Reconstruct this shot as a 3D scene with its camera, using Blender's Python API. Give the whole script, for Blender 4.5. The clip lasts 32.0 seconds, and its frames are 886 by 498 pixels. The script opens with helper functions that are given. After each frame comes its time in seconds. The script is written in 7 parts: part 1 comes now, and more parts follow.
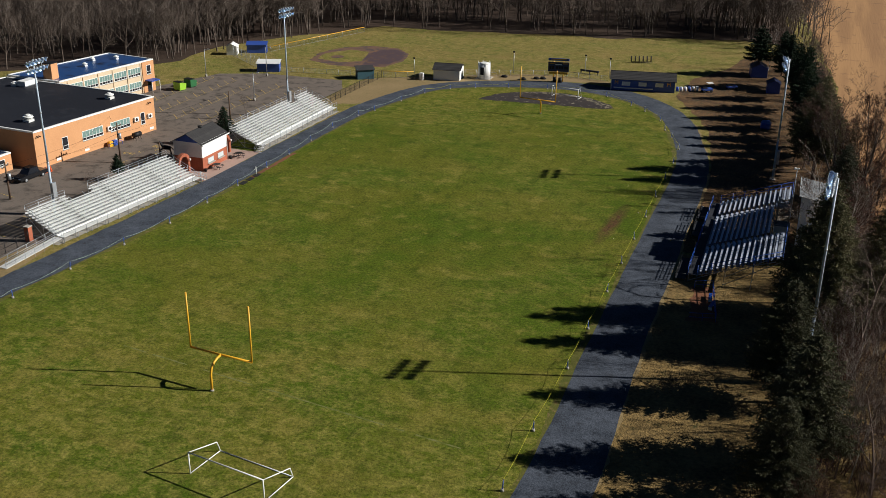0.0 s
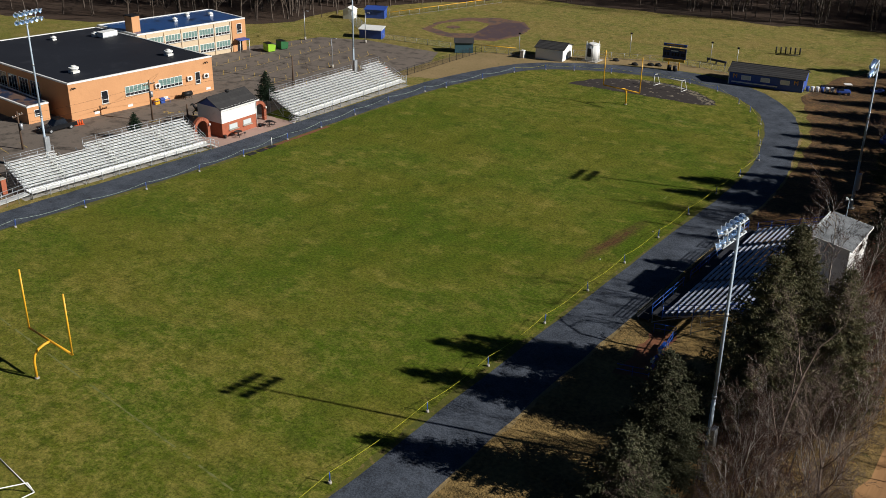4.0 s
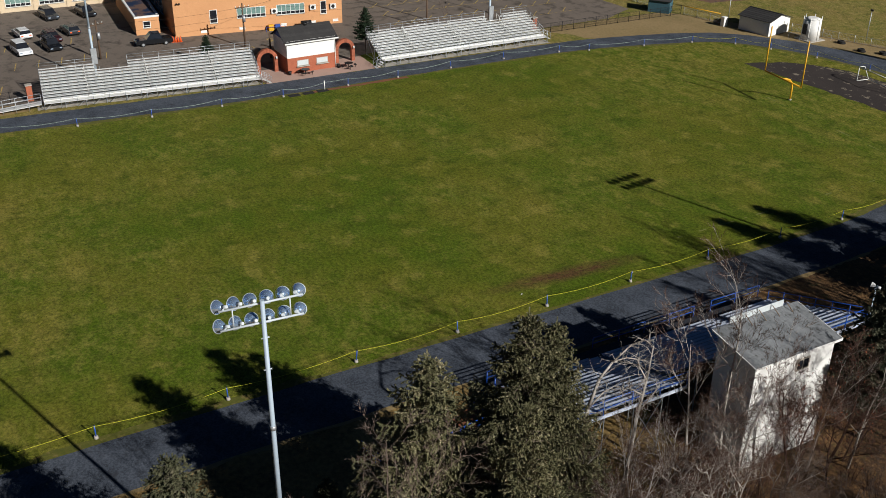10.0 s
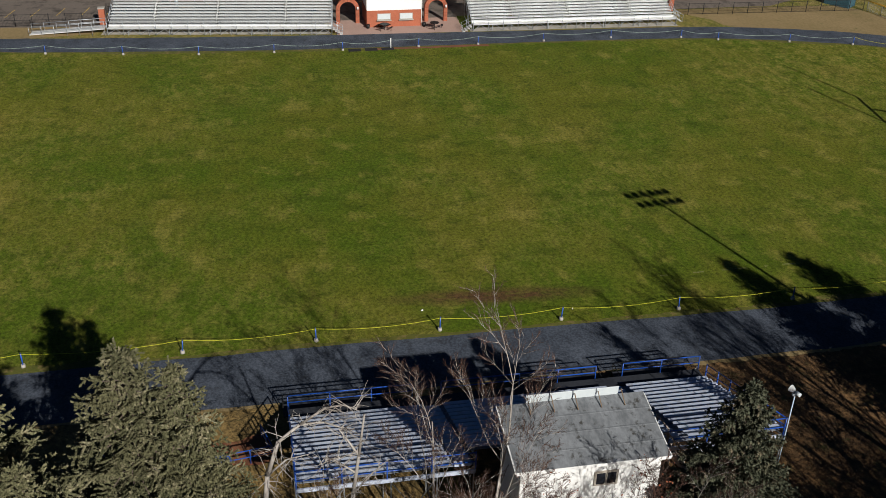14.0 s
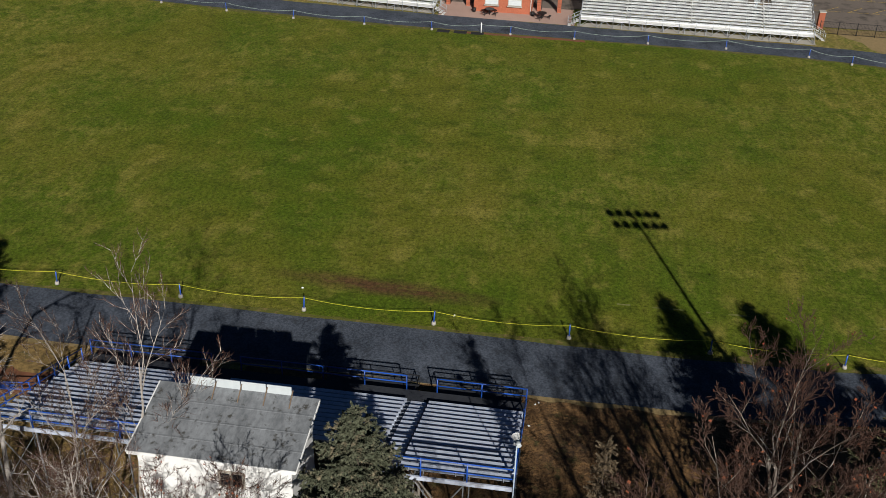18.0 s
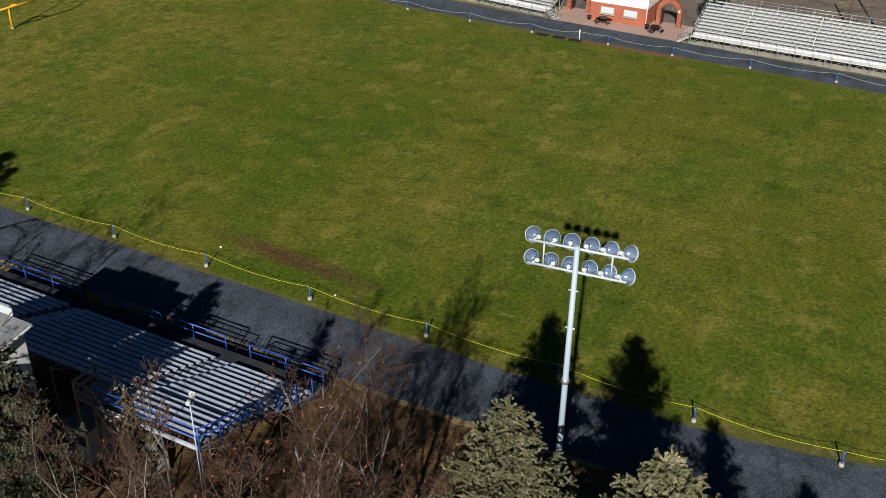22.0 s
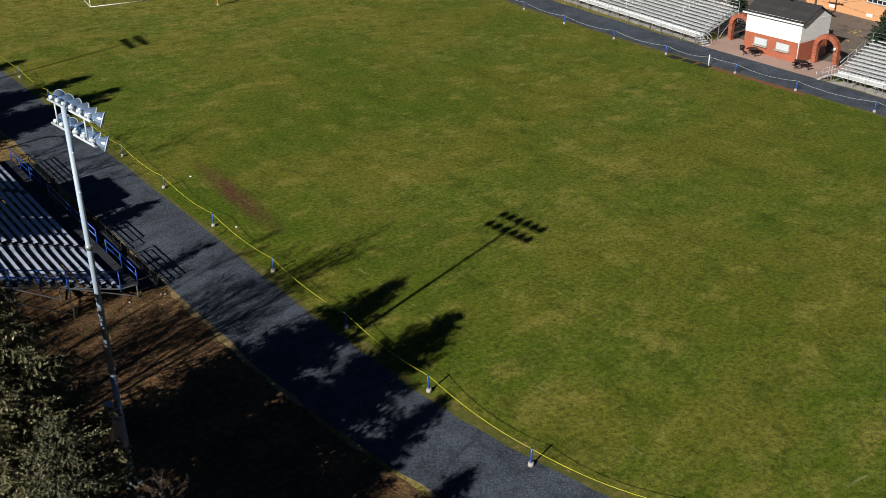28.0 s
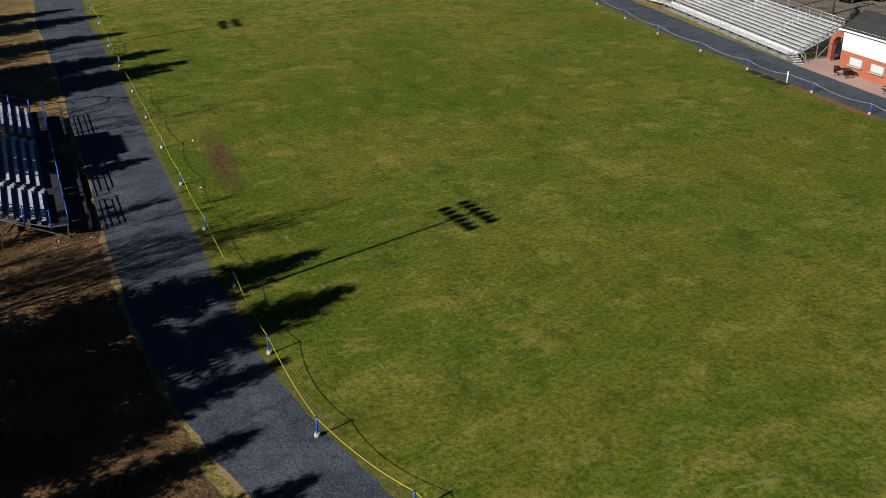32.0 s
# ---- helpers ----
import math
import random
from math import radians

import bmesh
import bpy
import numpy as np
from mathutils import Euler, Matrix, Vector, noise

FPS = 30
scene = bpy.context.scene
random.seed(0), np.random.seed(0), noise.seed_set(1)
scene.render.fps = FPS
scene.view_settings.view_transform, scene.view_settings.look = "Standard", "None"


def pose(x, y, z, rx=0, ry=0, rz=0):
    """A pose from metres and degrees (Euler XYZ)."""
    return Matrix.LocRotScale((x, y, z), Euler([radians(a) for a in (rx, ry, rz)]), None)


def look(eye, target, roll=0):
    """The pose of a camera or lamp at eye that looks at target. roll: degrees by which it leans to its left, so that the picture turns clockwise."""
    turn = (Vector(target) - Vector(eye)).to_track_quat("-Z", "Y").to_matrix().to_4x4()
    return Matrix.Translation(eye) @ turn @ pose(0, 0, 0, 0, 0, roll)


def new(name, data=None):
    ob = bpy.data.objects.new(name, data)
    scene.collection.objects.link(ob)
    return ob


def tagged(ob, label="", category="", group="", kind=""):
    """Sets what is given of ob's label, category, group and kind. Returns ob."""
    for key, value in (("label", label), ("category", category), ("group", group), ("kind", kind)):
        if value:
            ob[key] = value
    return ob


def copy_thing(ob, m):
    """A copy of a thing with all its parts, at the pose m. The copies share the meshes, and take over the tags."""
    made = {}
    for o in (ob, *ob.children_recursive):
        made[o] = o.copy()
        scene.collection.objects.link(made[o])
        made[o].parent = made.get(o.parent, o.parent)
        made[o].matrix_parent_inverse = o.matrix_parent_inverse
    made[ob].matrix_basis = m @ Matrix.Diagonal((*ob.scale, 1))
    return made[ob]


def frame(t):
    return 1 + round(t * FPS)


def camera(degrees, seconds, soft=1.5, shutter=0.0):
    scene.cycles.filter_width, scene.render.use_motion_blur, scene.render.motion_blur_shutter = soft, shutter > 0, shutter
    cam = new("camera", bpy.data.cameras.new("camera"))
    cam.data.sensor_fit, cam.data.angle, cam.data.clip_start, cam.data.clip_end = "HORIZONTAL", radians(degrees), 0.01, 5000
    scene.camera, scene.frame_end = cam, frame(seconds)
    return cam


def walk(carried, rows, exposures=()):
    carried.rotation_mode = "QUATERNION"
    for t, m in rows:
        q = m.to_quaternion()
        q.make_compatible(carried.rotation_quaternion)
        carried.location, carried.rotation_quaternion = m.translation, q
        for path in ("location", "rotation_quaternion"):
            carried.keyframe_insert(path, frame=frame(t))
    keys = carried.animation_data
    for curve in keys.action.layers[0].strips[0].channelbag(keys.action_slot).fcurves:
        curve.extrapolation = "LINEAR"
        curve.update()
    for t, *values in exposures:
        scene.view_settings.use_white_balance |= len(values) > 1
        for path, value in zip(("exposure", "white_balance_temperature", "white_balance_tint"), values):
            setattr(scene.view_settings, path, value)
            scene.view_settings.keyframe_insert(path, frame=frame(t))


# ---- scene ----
cam = camera(47.43, 32.0, 0.35)
# seconds, x, y, z, turn about x, y, z
PATH = [
    (0.0, 18.20, -124.27, 49.81, 67.28, -0.64, 20.14),
    (1.0, 25.37, -117.93, 49.28, 67.06, -0.39, 23.96),
    (2.0, 31.89, -110.68, 48.74, 66.59, -0.43, 27.85),
    (3.0, 37.45, -102.68, 48.25, 66.01, -0.60, 31.79),
    (4.0, 42.34, -94.68, 47.87, 65.44, -0.81, 35.72),
    (5.0, 46.76, -86.57, 47.56, 64.83, -0.86, 39.71),
    (6.0, 50.77, -78.28, 47.27, 64.23, -0.76, 43.81),
    (7.0, 54.19, -69.62, 46.89, 63.59, -0.61, 48.03),
    (8.0, 56.92, -60.75, 46.24, 62.98, -0.39, 52.32),
    (9.0, 58.58, -51.74, 45.25, 62.42, -0.32, 56.76),
    (10.0, 59.04, -42.90, 43.86, 62.00, -0.51, 61.15),
    (11.0, 58.77, -34.85, 42.63, 61.49, -0.93, 65.54),
    (12.0, 58.52, -27.24, 42.06, 60.82, -1.28, 69.89),
    (13.0, 57.80, -19.19, 41.20, 60.25, -1.37, 74.56),
    (14.0, 56.92, -11.49, 40.33, 59.82, -1.37, 79.32),
    (15.0, 56.31, -4.07, 39.54, 59.57, -1.37, 84.16),
    (16.0, 55.69, 3.05, 38.91, 59.43, -1.38, 88.99),
    (17.0, 55.00, 9.94, 38.49, 59.36, -1.37, 93.79),
    (18.0, 54.14, 16.60, 38.27, 59.29, -1.43, 98.55),
    (19.0, 52.92, 23.15, 38.33, 59.13, -1.65, 103.38),
    (20.0, 51.30, 29.46, 38.23, 59.11, -1.69, 108.14),
    (21.0, 48.96, 36.38, 37.94, 59.28, -1.14, 113.03),
    (22.0, 46.14, 42.90, 37.17, 59.70, -0.62, 117.92),
    (23.0, 43.15, 48.86, 36.25, 60.24, -0.22, 122.57),
    (24.0, 40.06, 54.34, 35.32, 60.82, 0.10, 127.01),
    (25.0, 36.81, 59.21, 34.33, 61.40, 0.23, 131.20),
    (26.0, 33.55, 63.80, 33.49, 61.94, 0.31, 135.25),
    (27.0, 30.13, 67.84, 32.57, 62.48, 0.32, 139.06),
    (28.0, 26.47, 71.41, 31.41, 63.13, 0.37, 142.77),
    (29.0, 22.26, 74.11, 29.54, 64.02, 0.47, 146.40),
    (30.0, 18.22, 76.13, 27.99, 64.74, 0.37, 149.82),
    (31.0, 14.16, 78.03, 27.23, 65.03, 0.24, 153.17),
    (32.0, 9.47, 80.41, 27.46, 64.81, 0.06, 156.89),
]
EXPOSURE = [(0.0, 0.34, 5800, 10), (6.0, 0.26, 5800, 10), (11.0, 0.17, 5800, 10), (18.0, 0.19, 5800, 10), (21.0, 0.33, 5800, 10), (24.0, 0.37, 5800, 10), (32.0, 0.40, 5800, 10)]
walk(cam, [(t, pose(x, y, z, rx, ry, rz)) for t, x, y, z, rx, ry, rz in PATH], EXPOSURE)

# ---- light ----
SUN_TO = Vector((35.0, 11.0, 19.6)).normalized()
sun_elevation = math.asin(SUN_TO.z)
world = bpy.data.worlds.new("sky")
scene.world = world
world.use_nodes = True
wt = world.node_tree
sky = wt.nodes.new("ShaderNodeTexSky")
sky.sky_type = "NISHITA"
sky.sun_disc = False
sky.sun_elevation = sun_elevation
sky.sun_rotation = math.atan2(SUN_TO.x, SUN_TO.y)
sky.air_density, sky.dust_density, sky.ozone_density = 1.0, 0.0, 8.0
wt.links.new(sky.outputs[0], wt.nodes["Background"].inputs[0])
wt.nodes["Background"].inputs[1].default_value = 0.0118
sun = new("sun", bpy.data.lights.new("sun", "SUN"))
sun.data.energy, sun.data.angle, sun.data.color = 5.0, radians(0.5), (1.0, 0.91, 0.77)
sun.matrix_world = look((0, 0, 60), Vector((0, 0, 60)) - SUN_TO)

# ---- materials ----
def noise_of(nt, vec, scale, detail=4.0, rough=0.55, stretch=None):
    n = nt.nodes.new("ShaderNodeTexNoise")
    n.inputs["Scale"].default_value, n.inputs["Detail"].default_value, n.inputs["Roughness"].default_value = scale, detail, rough
    if stretch:
        m = nt.nodes.new("ShaderNodeMapping")
        m.inputs["Scale"].default_value = stretch
        nt.links.new(vec, m.inputs[0])
        vec = m.outputs[0]
    nt.links.new(vec, n.inputs["Vector"])
    return n.outputs[0]


def mixed(nt, fac, a, b, mode="MIX"):
    m = nt.nodes.new("ShaderNodeMix")
    m.data_type, m.blend_type = "RGBA", mode
    for sock, v in ((m.inputs[0], fac), (m.inputs[6], a), (m.inputs[7], b)):
        if isinstance(v, (int, float)):
            sock.default_value = v
        elif isinstance(v, tuple):
            sock.default_value = (*v, 1.0)
        else:
            nt.links.new(v, sock)
    return m.outputs[2]


def spread(nt, value, lo, hi):
    m = nt.nodes.new("ShaderNodeMapRange")
    m.inputs[1].default_value, m.inputs[2].default_value = lo, hi
    nt.links.new(value, m.inputs[0])
    return m.outputs[0]


def surface(name, col, other=None, rough=0.7, metal=0.0, fine=8.0, coarse=0.5, wear=None, bump=0.3, bump_scale=None, vary=0.0, stretch=None, lo=0.38, hi=0.62, wear_lo=0.58, wear_hi=0.72, depth=0.02, spec=0.3):
    """A painted, paved or grown surface: two tones mixed at two scales, a third tone in worn spots, fine relief."""
    m = bpy.data.materials.new(name)
    m.use_nodes = True
    nt = m.node_tree
    b = nt.nodes["Principled BSDF"]
    pos = nt.nodes.new("ShaderNodeNewGeometry").outputs["Position"]
    other = other or tuple(c * 0.8 for c in col)
    f = spread(nt, noise_of(nt, pos, fine, 6.0, 0.6, stretch), lo, hi)
    c = spread(nt, noise_of(nt, pos, coarse, 4.0, 0.55, stretch), 0.35, 0.65)
    both = nt.nodes.new("ShaderNodeMath")
    both.operation = "MULTIPLY_ADD"
    both.inputs[1].default_value = 0.5
    half = nt.nodes.new("ShaderNodeMath")
    half.operation = "MULTIPLY"
    half.inputs[1].default_value = 0.5
    nt.links.new(c, half.inputs[0])
    nt.links.new(f, both.inputs[0])
    nt.links.new(half.outputs[0], both.inputs[2])
    out = mixed(nt, both.outputs[0], col, other)
    if wear:
        w = spread(nt, noise_of(nt, pos, coarse * 2.7 + 0.13, 7.0, 0.65), wear_lo, wear_hi)
        out = mixed(nt, w, out, wear)
    if vary:
        info = nt.nodes.new("ShaderNodeObjectInfo")
        hsv = nt.nodes.new("ShaderNodeHueSaturation")
        vm = nt.nodes.new("ShaderNodeMath")
        vm.operation = "MULTIPLY_ADD"
        vm.inputs[1].default_value, vm.inputs[2].default_value = 2 * vary, 1 - vary
        nt.links.new(info.outputs["Random"], vm.inputs[0])
        nt.links.new(vm.outputs[0], hsv.inputs["Value"])
        nt.links.new(out, hsv.inputs["Color"])
        out = hsv.outputs[0]
    nt.links.new(out, b.inputs["Base Color"])
    b.inputs["Roughness"].default_value, b.inputs["Metallic"].default_value = rough, metal
    b.inputs["Specular IOR Level"].default_value = spec
    if bump:
        bp = nt.nodes.new("ShaderNodeBump")
        bp.inputs["Strength"].default_value, bp.inputs["Distance"].default_value = bump, depth
        nt.links.new(noise_of(nt, pos, bump_scale or fine * 2, 5.0, 0.6, stretch), bp.inputs["Height"])
        nt.links.new(bp.outputs[0], b.inputs["Normal"])
    return m


def grass_material(name, green, olive, dark, straw, worn=None, dry=-0.03):
    """Mown turf: patches of green, olive and thin brown turf, pale tufts, tousled blades."""
    m = bpy.data.materials.new(name)
    m.use_nodes = True
    nt = m.node_tree
    b = nt.nodes["Principled BSDF"]
    pos = nt.nodes.new("ShaderNodeNewGeometry").outputs["Position"]

    def times(x, y):
        n = nt.nodes.new("ShaderNodeMath")
        n.operation = "MULTIPLY"
        for sock, v in zip(n.inputs, (x, y)):
            if isinstance(v, float):
                sock.default_value = v
            else:
                nt.links.new(v, sock)
        return n.outputs[0]

    c = mixed(nt, spread(nt, noise_of(nt, pos, 0.085, 12.0, 0.64, (0.7, 1.0, 1.0)), 0.42, 0.58), green, olive)
    # thin straw-coloured turf in wide drifts, thicker towards both ends, broken into tufts
    south = nt.nodes.new("ShaderNodeSeparateXYZ")
    nt.links.new(pos, south.inputs[0])
    ends = nt.nodes.new("ShaderNodeMath")
    ends.operation = "MULTIPLY_ADD"
    ends.inputs[1].default_value, ends.inputs[2].default_value = 0.00006, -0.0010
    nt.links.new(south.outputs["Y"], ends.inputs[0])
    lean = nt.nodes.new("ShaderNodeMath")
    lean.operation = "MULTIPLY_ADD"
    lean.inputs[2].default_value = dry
    nt.links.new(south.outputs["Y"], lean.inputs[0])
    nt.links.new(ends.outputs[0], lean.inputs[1])
    wide = nt.nodes.new("ShaderNodeMath")
    nt.links.new(lean.outputs[0], wide.inputs[0])
    nt.links.new(noise_of(nt, pos, 0.05, 8.0, 0.66, (1.0, 0.7, 1.0)), wide.inputs[1])
    drift = spread(nt, wide.outputs[0], 0.42, 0.70)
    tuft = spread(nt, noise_of(nt, pos, 0.9, 9.0, 0.82, (0.8, 1.0, 1.0)), 0.45, 0.64)
    c = mixed(nt, times(times(drift, tuft), 0.85), c, straw)
    # thin brown turf in patches, most where the drifts are
    c = mixed(nt, times(times(drift, spread(nt, noise_of(nt, pos, 0.17, 8.0, 0.66, (0.8, 1.0, 1.0)), 0.50, 0.64)), 0.42), c, tuple(0.5 * p + 0.5 * q for p, q in zip(straw, (0.12, 0.05, 0.01))))
    # dark matted flecks and a few bleached ones anywhere
    c = mixed(nt, times(spread(nt, noise_of(nt, pos, 0.45, 9.0, 0.76, (1.0, 0.7, 1.0)), 0.50, 0.66), 0.7), c, dark)
    c = mixed(nt, times(spread(nt, noise_of(nt, pos, 2.2, 6.0, 0.78), 0.60, 0.74), 0.5), c, straw)
    # bleached scuffs a stride or two wide
    pale = tuple(0.5 * (p + q) for p, q in zip(straw, olive))
    c = mixed(nt, times(spread(nt, noise_of(nt, pos, 0.34, 8.0, 0.68, (0.8, 1.0, 1.0)), 0.54, 0.66), 0.75), c, pale)
    if worn:
        # a trodden strip beside the rope, reddish soil showing between the tufts
        place = nt.nodes.new("ShaderNodeMapping")
        place.vector_type = "TEXTURE"
        place.inputs["Location"].default_value, place.inputs["Rotation"].default_value, place.inputs["Scale"].default_value = (-3.8, 4.8, 0), (0, 0, -0.06), (1.0, 7.0, 1.0)
        nt.links.new(pos, place.inputs[0])
        far = nt.nodes.new("ShaderNodeVectorMath")
        far.operation = "LENGTH"
        nt.links.new(place.outputs[0], far.inputs[0])
        near = spread(nt, far.outputs["Value"], 1.35, 0.45)
        c = mixed(nt, times(near, spread(nt, noise_of(nt, pos, 0.8, 8.0, 0.76, (1.0, 0.5, 1.0)), 0.30, 0.54)), c, worn)
        c = mixed(nt, spread(nt, noise_of(nt, pos, 0.21, 7.0, 0.7), 0.68, 0.78), c, worn)
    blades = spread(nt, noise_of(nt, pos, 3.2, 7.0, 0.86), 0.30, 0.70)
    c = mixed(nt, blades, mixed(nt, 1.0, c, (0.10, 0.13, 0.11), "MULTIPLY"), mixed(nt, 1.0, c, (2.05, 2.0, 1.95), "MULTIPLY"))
    nt.links.new(c, b.inputs["Base Color"])
    b.inputs["Roughness"].default_value = 0.9
    b.inputs["Specular IOR Level"].default_value = 0.1
    bp = nt.nodes.new("ShaderNodeBump")
    bp.inputs["Strength"].default_value, bp.inputs["Distance"].default_value = 1.0, 0.06
    nt.links.new(noise_of(nt, pos, 6.0, 5.0, 0.8), bp.inputs["Height"])
    nt.links.new(bp.outputs[0], b.inputs["Normal"])
    return m


M_FIELD = grass_material("field_grass", (0.068, 0.102, 0.006), (0.107, 0.115, 0.011), (0.036, 0.056, 0.004), (0.28, 0.240, 0.058), (0.088, 0.048, 0.022))
M_OUTFIELD = grass_material("outfield_grass", (0.135, 0.140, 0.026), (0.180, 0.152, 0.038), (0.070, 0.072, 0.016), (0.32, 0.245, 0.10), None, 0.05)
M_FRINGE = surface("dry_fringe", (0.118, 0.112, 0.018), (0.078, 0.088, 0.011), 0.95, fine=3.0, coarse=0.5, wear=(0.20, 0.145, 0.05), wear_lo=0.52, wear_hi=0.66, bump=0.9, bump_scale=6, depth=0.06)
# strong dark mottling of the litter also stands in for brush shadows
M_LITTER = surface("dappled_leaf_litter", (0.042, 0.024, 0.012), (0.255, 0.140, 0.052), 0.95, fine=2.6, coarse=0.30, lo=0.46, hi=0.66, wear=(0.060, 0.055, 0.016), wear_lo=0.54, wear_hi=0.68, bump=1.0, bump_scale=5, depth=0.14)
M_WOODFLOOR = surface("wood_floor", (0.036, 0.023, 0.015), (0.062, 0.037, 0.023), 0.95, fine=1.2, coarse=0.08, wear=(0.05, 0.035, 0.02), bump=0.9, bump_scale=3, depth=0.15)
M_STRAWBANK = surface("dormant_grass", (0.31, 0.220, 0.105), (0.21, 0.155, 0.062), 0.95, fine=2.5, coarse=0.16, wear=(0.115, 0.11, 0.03), wear_lo=0.58, wear_hi=0.74, bump=0.8, bump_scale=6, depth=0.08)
M_FARM = surface("stubble", (0.44, 0.245, 0.100), (0.28, 0.150, 0.064), 0.95, fine=0.16, coarse=0.04, wear=(0.16, 0.09, 0.05), lo=0.44, hi=0.56, stretch=(1.0, 0.06, 1.0), bump=0.6, bump_scale=2, depth=0.1)
M_STRAWVERGE = surface("straw_verge", (0.072, 0.050, 0.018), (0.34, 0.222, 0.074), 0.95, fine=2.6, coarse=0.25, wear=(0.060, 0.062, 0.016), wear_lo=0.58, wear_hi=0.70, bump=1.0, bump_scale=5, depth=0.14)
M_TRACK = surface("track_asphalt", (0.026, 0.032, 0.044), (0.094, 0.108, 0.136), 0.92, fine=6.0, coarse=0.35, wear=(0.030, 0.034, 0.043), wear_lo=0.52, wear_hi=0.7, bump=1.0, bump_scale=9, depth=0.05, lo=0.42, hi=0.58)
M_LOT = surface("lot_asphalt", (0.140, 0.115, 0.094), (0.180, 0.147, 0.120), 0.92, fine=4.0, coarse=0.12, wear=(0.070, 0.058, 0.047), wear_lo=0.50, wear_hi=0.66, bump=0.4, bump_scale=20, depth=0.02)
M_PAD = surface("worn_macadam", (0.030, 0.024, 0.022), (0.046, 0.036, 0.032), 0.95, fine=5.0, coarse=0.25, wear=(0.22, 0.185, 0.14), wear_lo=0.60, wear_hi=0.63, bump=0.6, bump_scale=14, depth=0.03)
M_RIM = surface("crumbled_edge", (0.26, 0.215, 0.15), (0.18, 0.15, 0.10), 0.95, fine=4.0, coarse=0.5, wear=(0.035, 0.03, 0.028), wear_lo=0.47, wear_hi=0.51, bump=0.6, bump_scale=12, depth=0.04)
M_CLAY = surface("infield_clay", (0.175, 0.100, 0.062), (0.135, 0.078, 0.054), 0.95, fine=3.0, coarse=0.1, wear=(0.085, 0.062, 0.058), wear_lo=0.50, wear_hi=0.58, bump=0.3, bump_scale=9)
M_DAMP = surface("damp_clay", (0.105, 0.070, 0.072), (0.080, 0.055, 0.062), 0.6, fine=2.0, coarse=0.15, wear=(0.14, 0.085, 0.06), wear_lo=0.55, wear_hi=0.6, bump=0.2, bump_scale=6)
M_PAVER = surface("brick_paver", (0.42, 0.29, 0.235), (0.35, 0.235, 0.19), 0.9, fine=6.0, coarse=0.6, bump=0.4, bump_scale=12, vary=0.12)
M_CONC = surface("concrete", (0.42, 0.39, 0.34), (0.34, 0.315, 0.275), 0.9, fine=5.0, coarse=0.5, wear=(0.24, 0.22, 0.19), bump=0.3, bump_scale=25)
M_REDSTRIP = surface("red_cinder", (0.22, 0.085, 0.040), (0.16, 0.07, 0.035), 0.95, fine=4.0, coarse=0.5, wear=(0.08, 0.09, 0.02), bump=0.6, bump_scale=12, depth=0.04)
M_TAN = surface("tan_brick", (0.60, 0.315, 0.145), (0.52, 0.265, 0.12), 0.88, fine=6.0, coarse=0.35, wear=(0.45, 0.23, 0.11), wear_lo=0.6, wear_hi=0.8, bump=0.25, bump_scale=18)
M_CREAM = surface("cream_panel", (0.62, 0.50, 0.34), (0.54, 0.43, 0.29), 0.85, fine=5.0, coarse=0.3, bump=0.2)
M_RED = surface("red_brick", (0.345, 0.108, 0.056), (0.26, 0.080, 0.042), 0.85, fine=7.0, coarse=0.9, wear=(0.40, 0.14, 0.08), wear_lo=0.6, wear_hi=0.75, bump=0.3, bump_scale=30, vary=0.18)
M_MORTAR = surface("mortar", (0.30, 0.17, 0.12), (0.24, 0.14, 0.10), 0.95, fine=20, coarse=2, bump=0.3)
M_WHITE = surface("white_siding", (0.80, 0.80, 0.77), (0.74, 0.74, 0.70), 0.6, fine=3.0, coarse=0.5, wear=(0.62, 0.61, 0.56), wear_lo=0.66, wear_hi=0.85, bump=0.15)
M_BLOCKWHITE = surface("painted_block", (0.80, 0.79, 0.76), (0.70, 0.69, 0.66), 0.8, fine=3.5, coarse=0.7, wear=(0.50, 0.48, 0.44), wear_lo=0.60, wear_hi=0.80, bump=0.3, bump_scale=20)
M_BLUE = surface("blue_paint", (0.036, 0.085, 0.37), (0.028, 0.068, 0.30), 0.5, fine=4.0, coarse=0.7, wear=(0.06, 0.11, 0.30), bump=0.1, spec=0.5)
M_BLUERAIL = surface("blue_rail_paint", (0.020, 0.085, 0.42), (0.016, 0.07, 0.35), 0.4, fine=6.0, coarse=1.0, wear=(0.12, 0.14, 0.2), wear_lo=0.68, wear_hi=0.8, bump=0.05, spec=0.5)
M_NAVY = surface("navy_paint", (0.016, 0.026, 0.085), (0.012, 0.020, 0.066), 0.5, fine=5.0, coarse=0.8, bump=0.1, spec=0.5)
M_YELLOW = surface("yellow_paint", (0.80, 0.42, 0.020), (0.72, 0.37, 0.016), 0.45, fine=5.0, coarse=0.8, bump=0.05, spec=0.5)
M_CHALK = surface("worn_chalk", (0.205, 0.205, 0.075), (0.145, 0.155, 0.04), 0.95, fine=3.0, coarse=0.3, wear=(0.11, 0.125, 0.02), wear_lo=0.46, wear_hi=0.60, bump=0.3)
M_LINE = surface("lot_line_paint", (0.62, 0.42, 0.085), (0.46, 0.32, 0.09), 0.9, fine=5.0, coarse=0.9, wear=(0.13, 0.11, 0.085), wear_lo=0.48, wear_hi=0.6, bump=0.1)
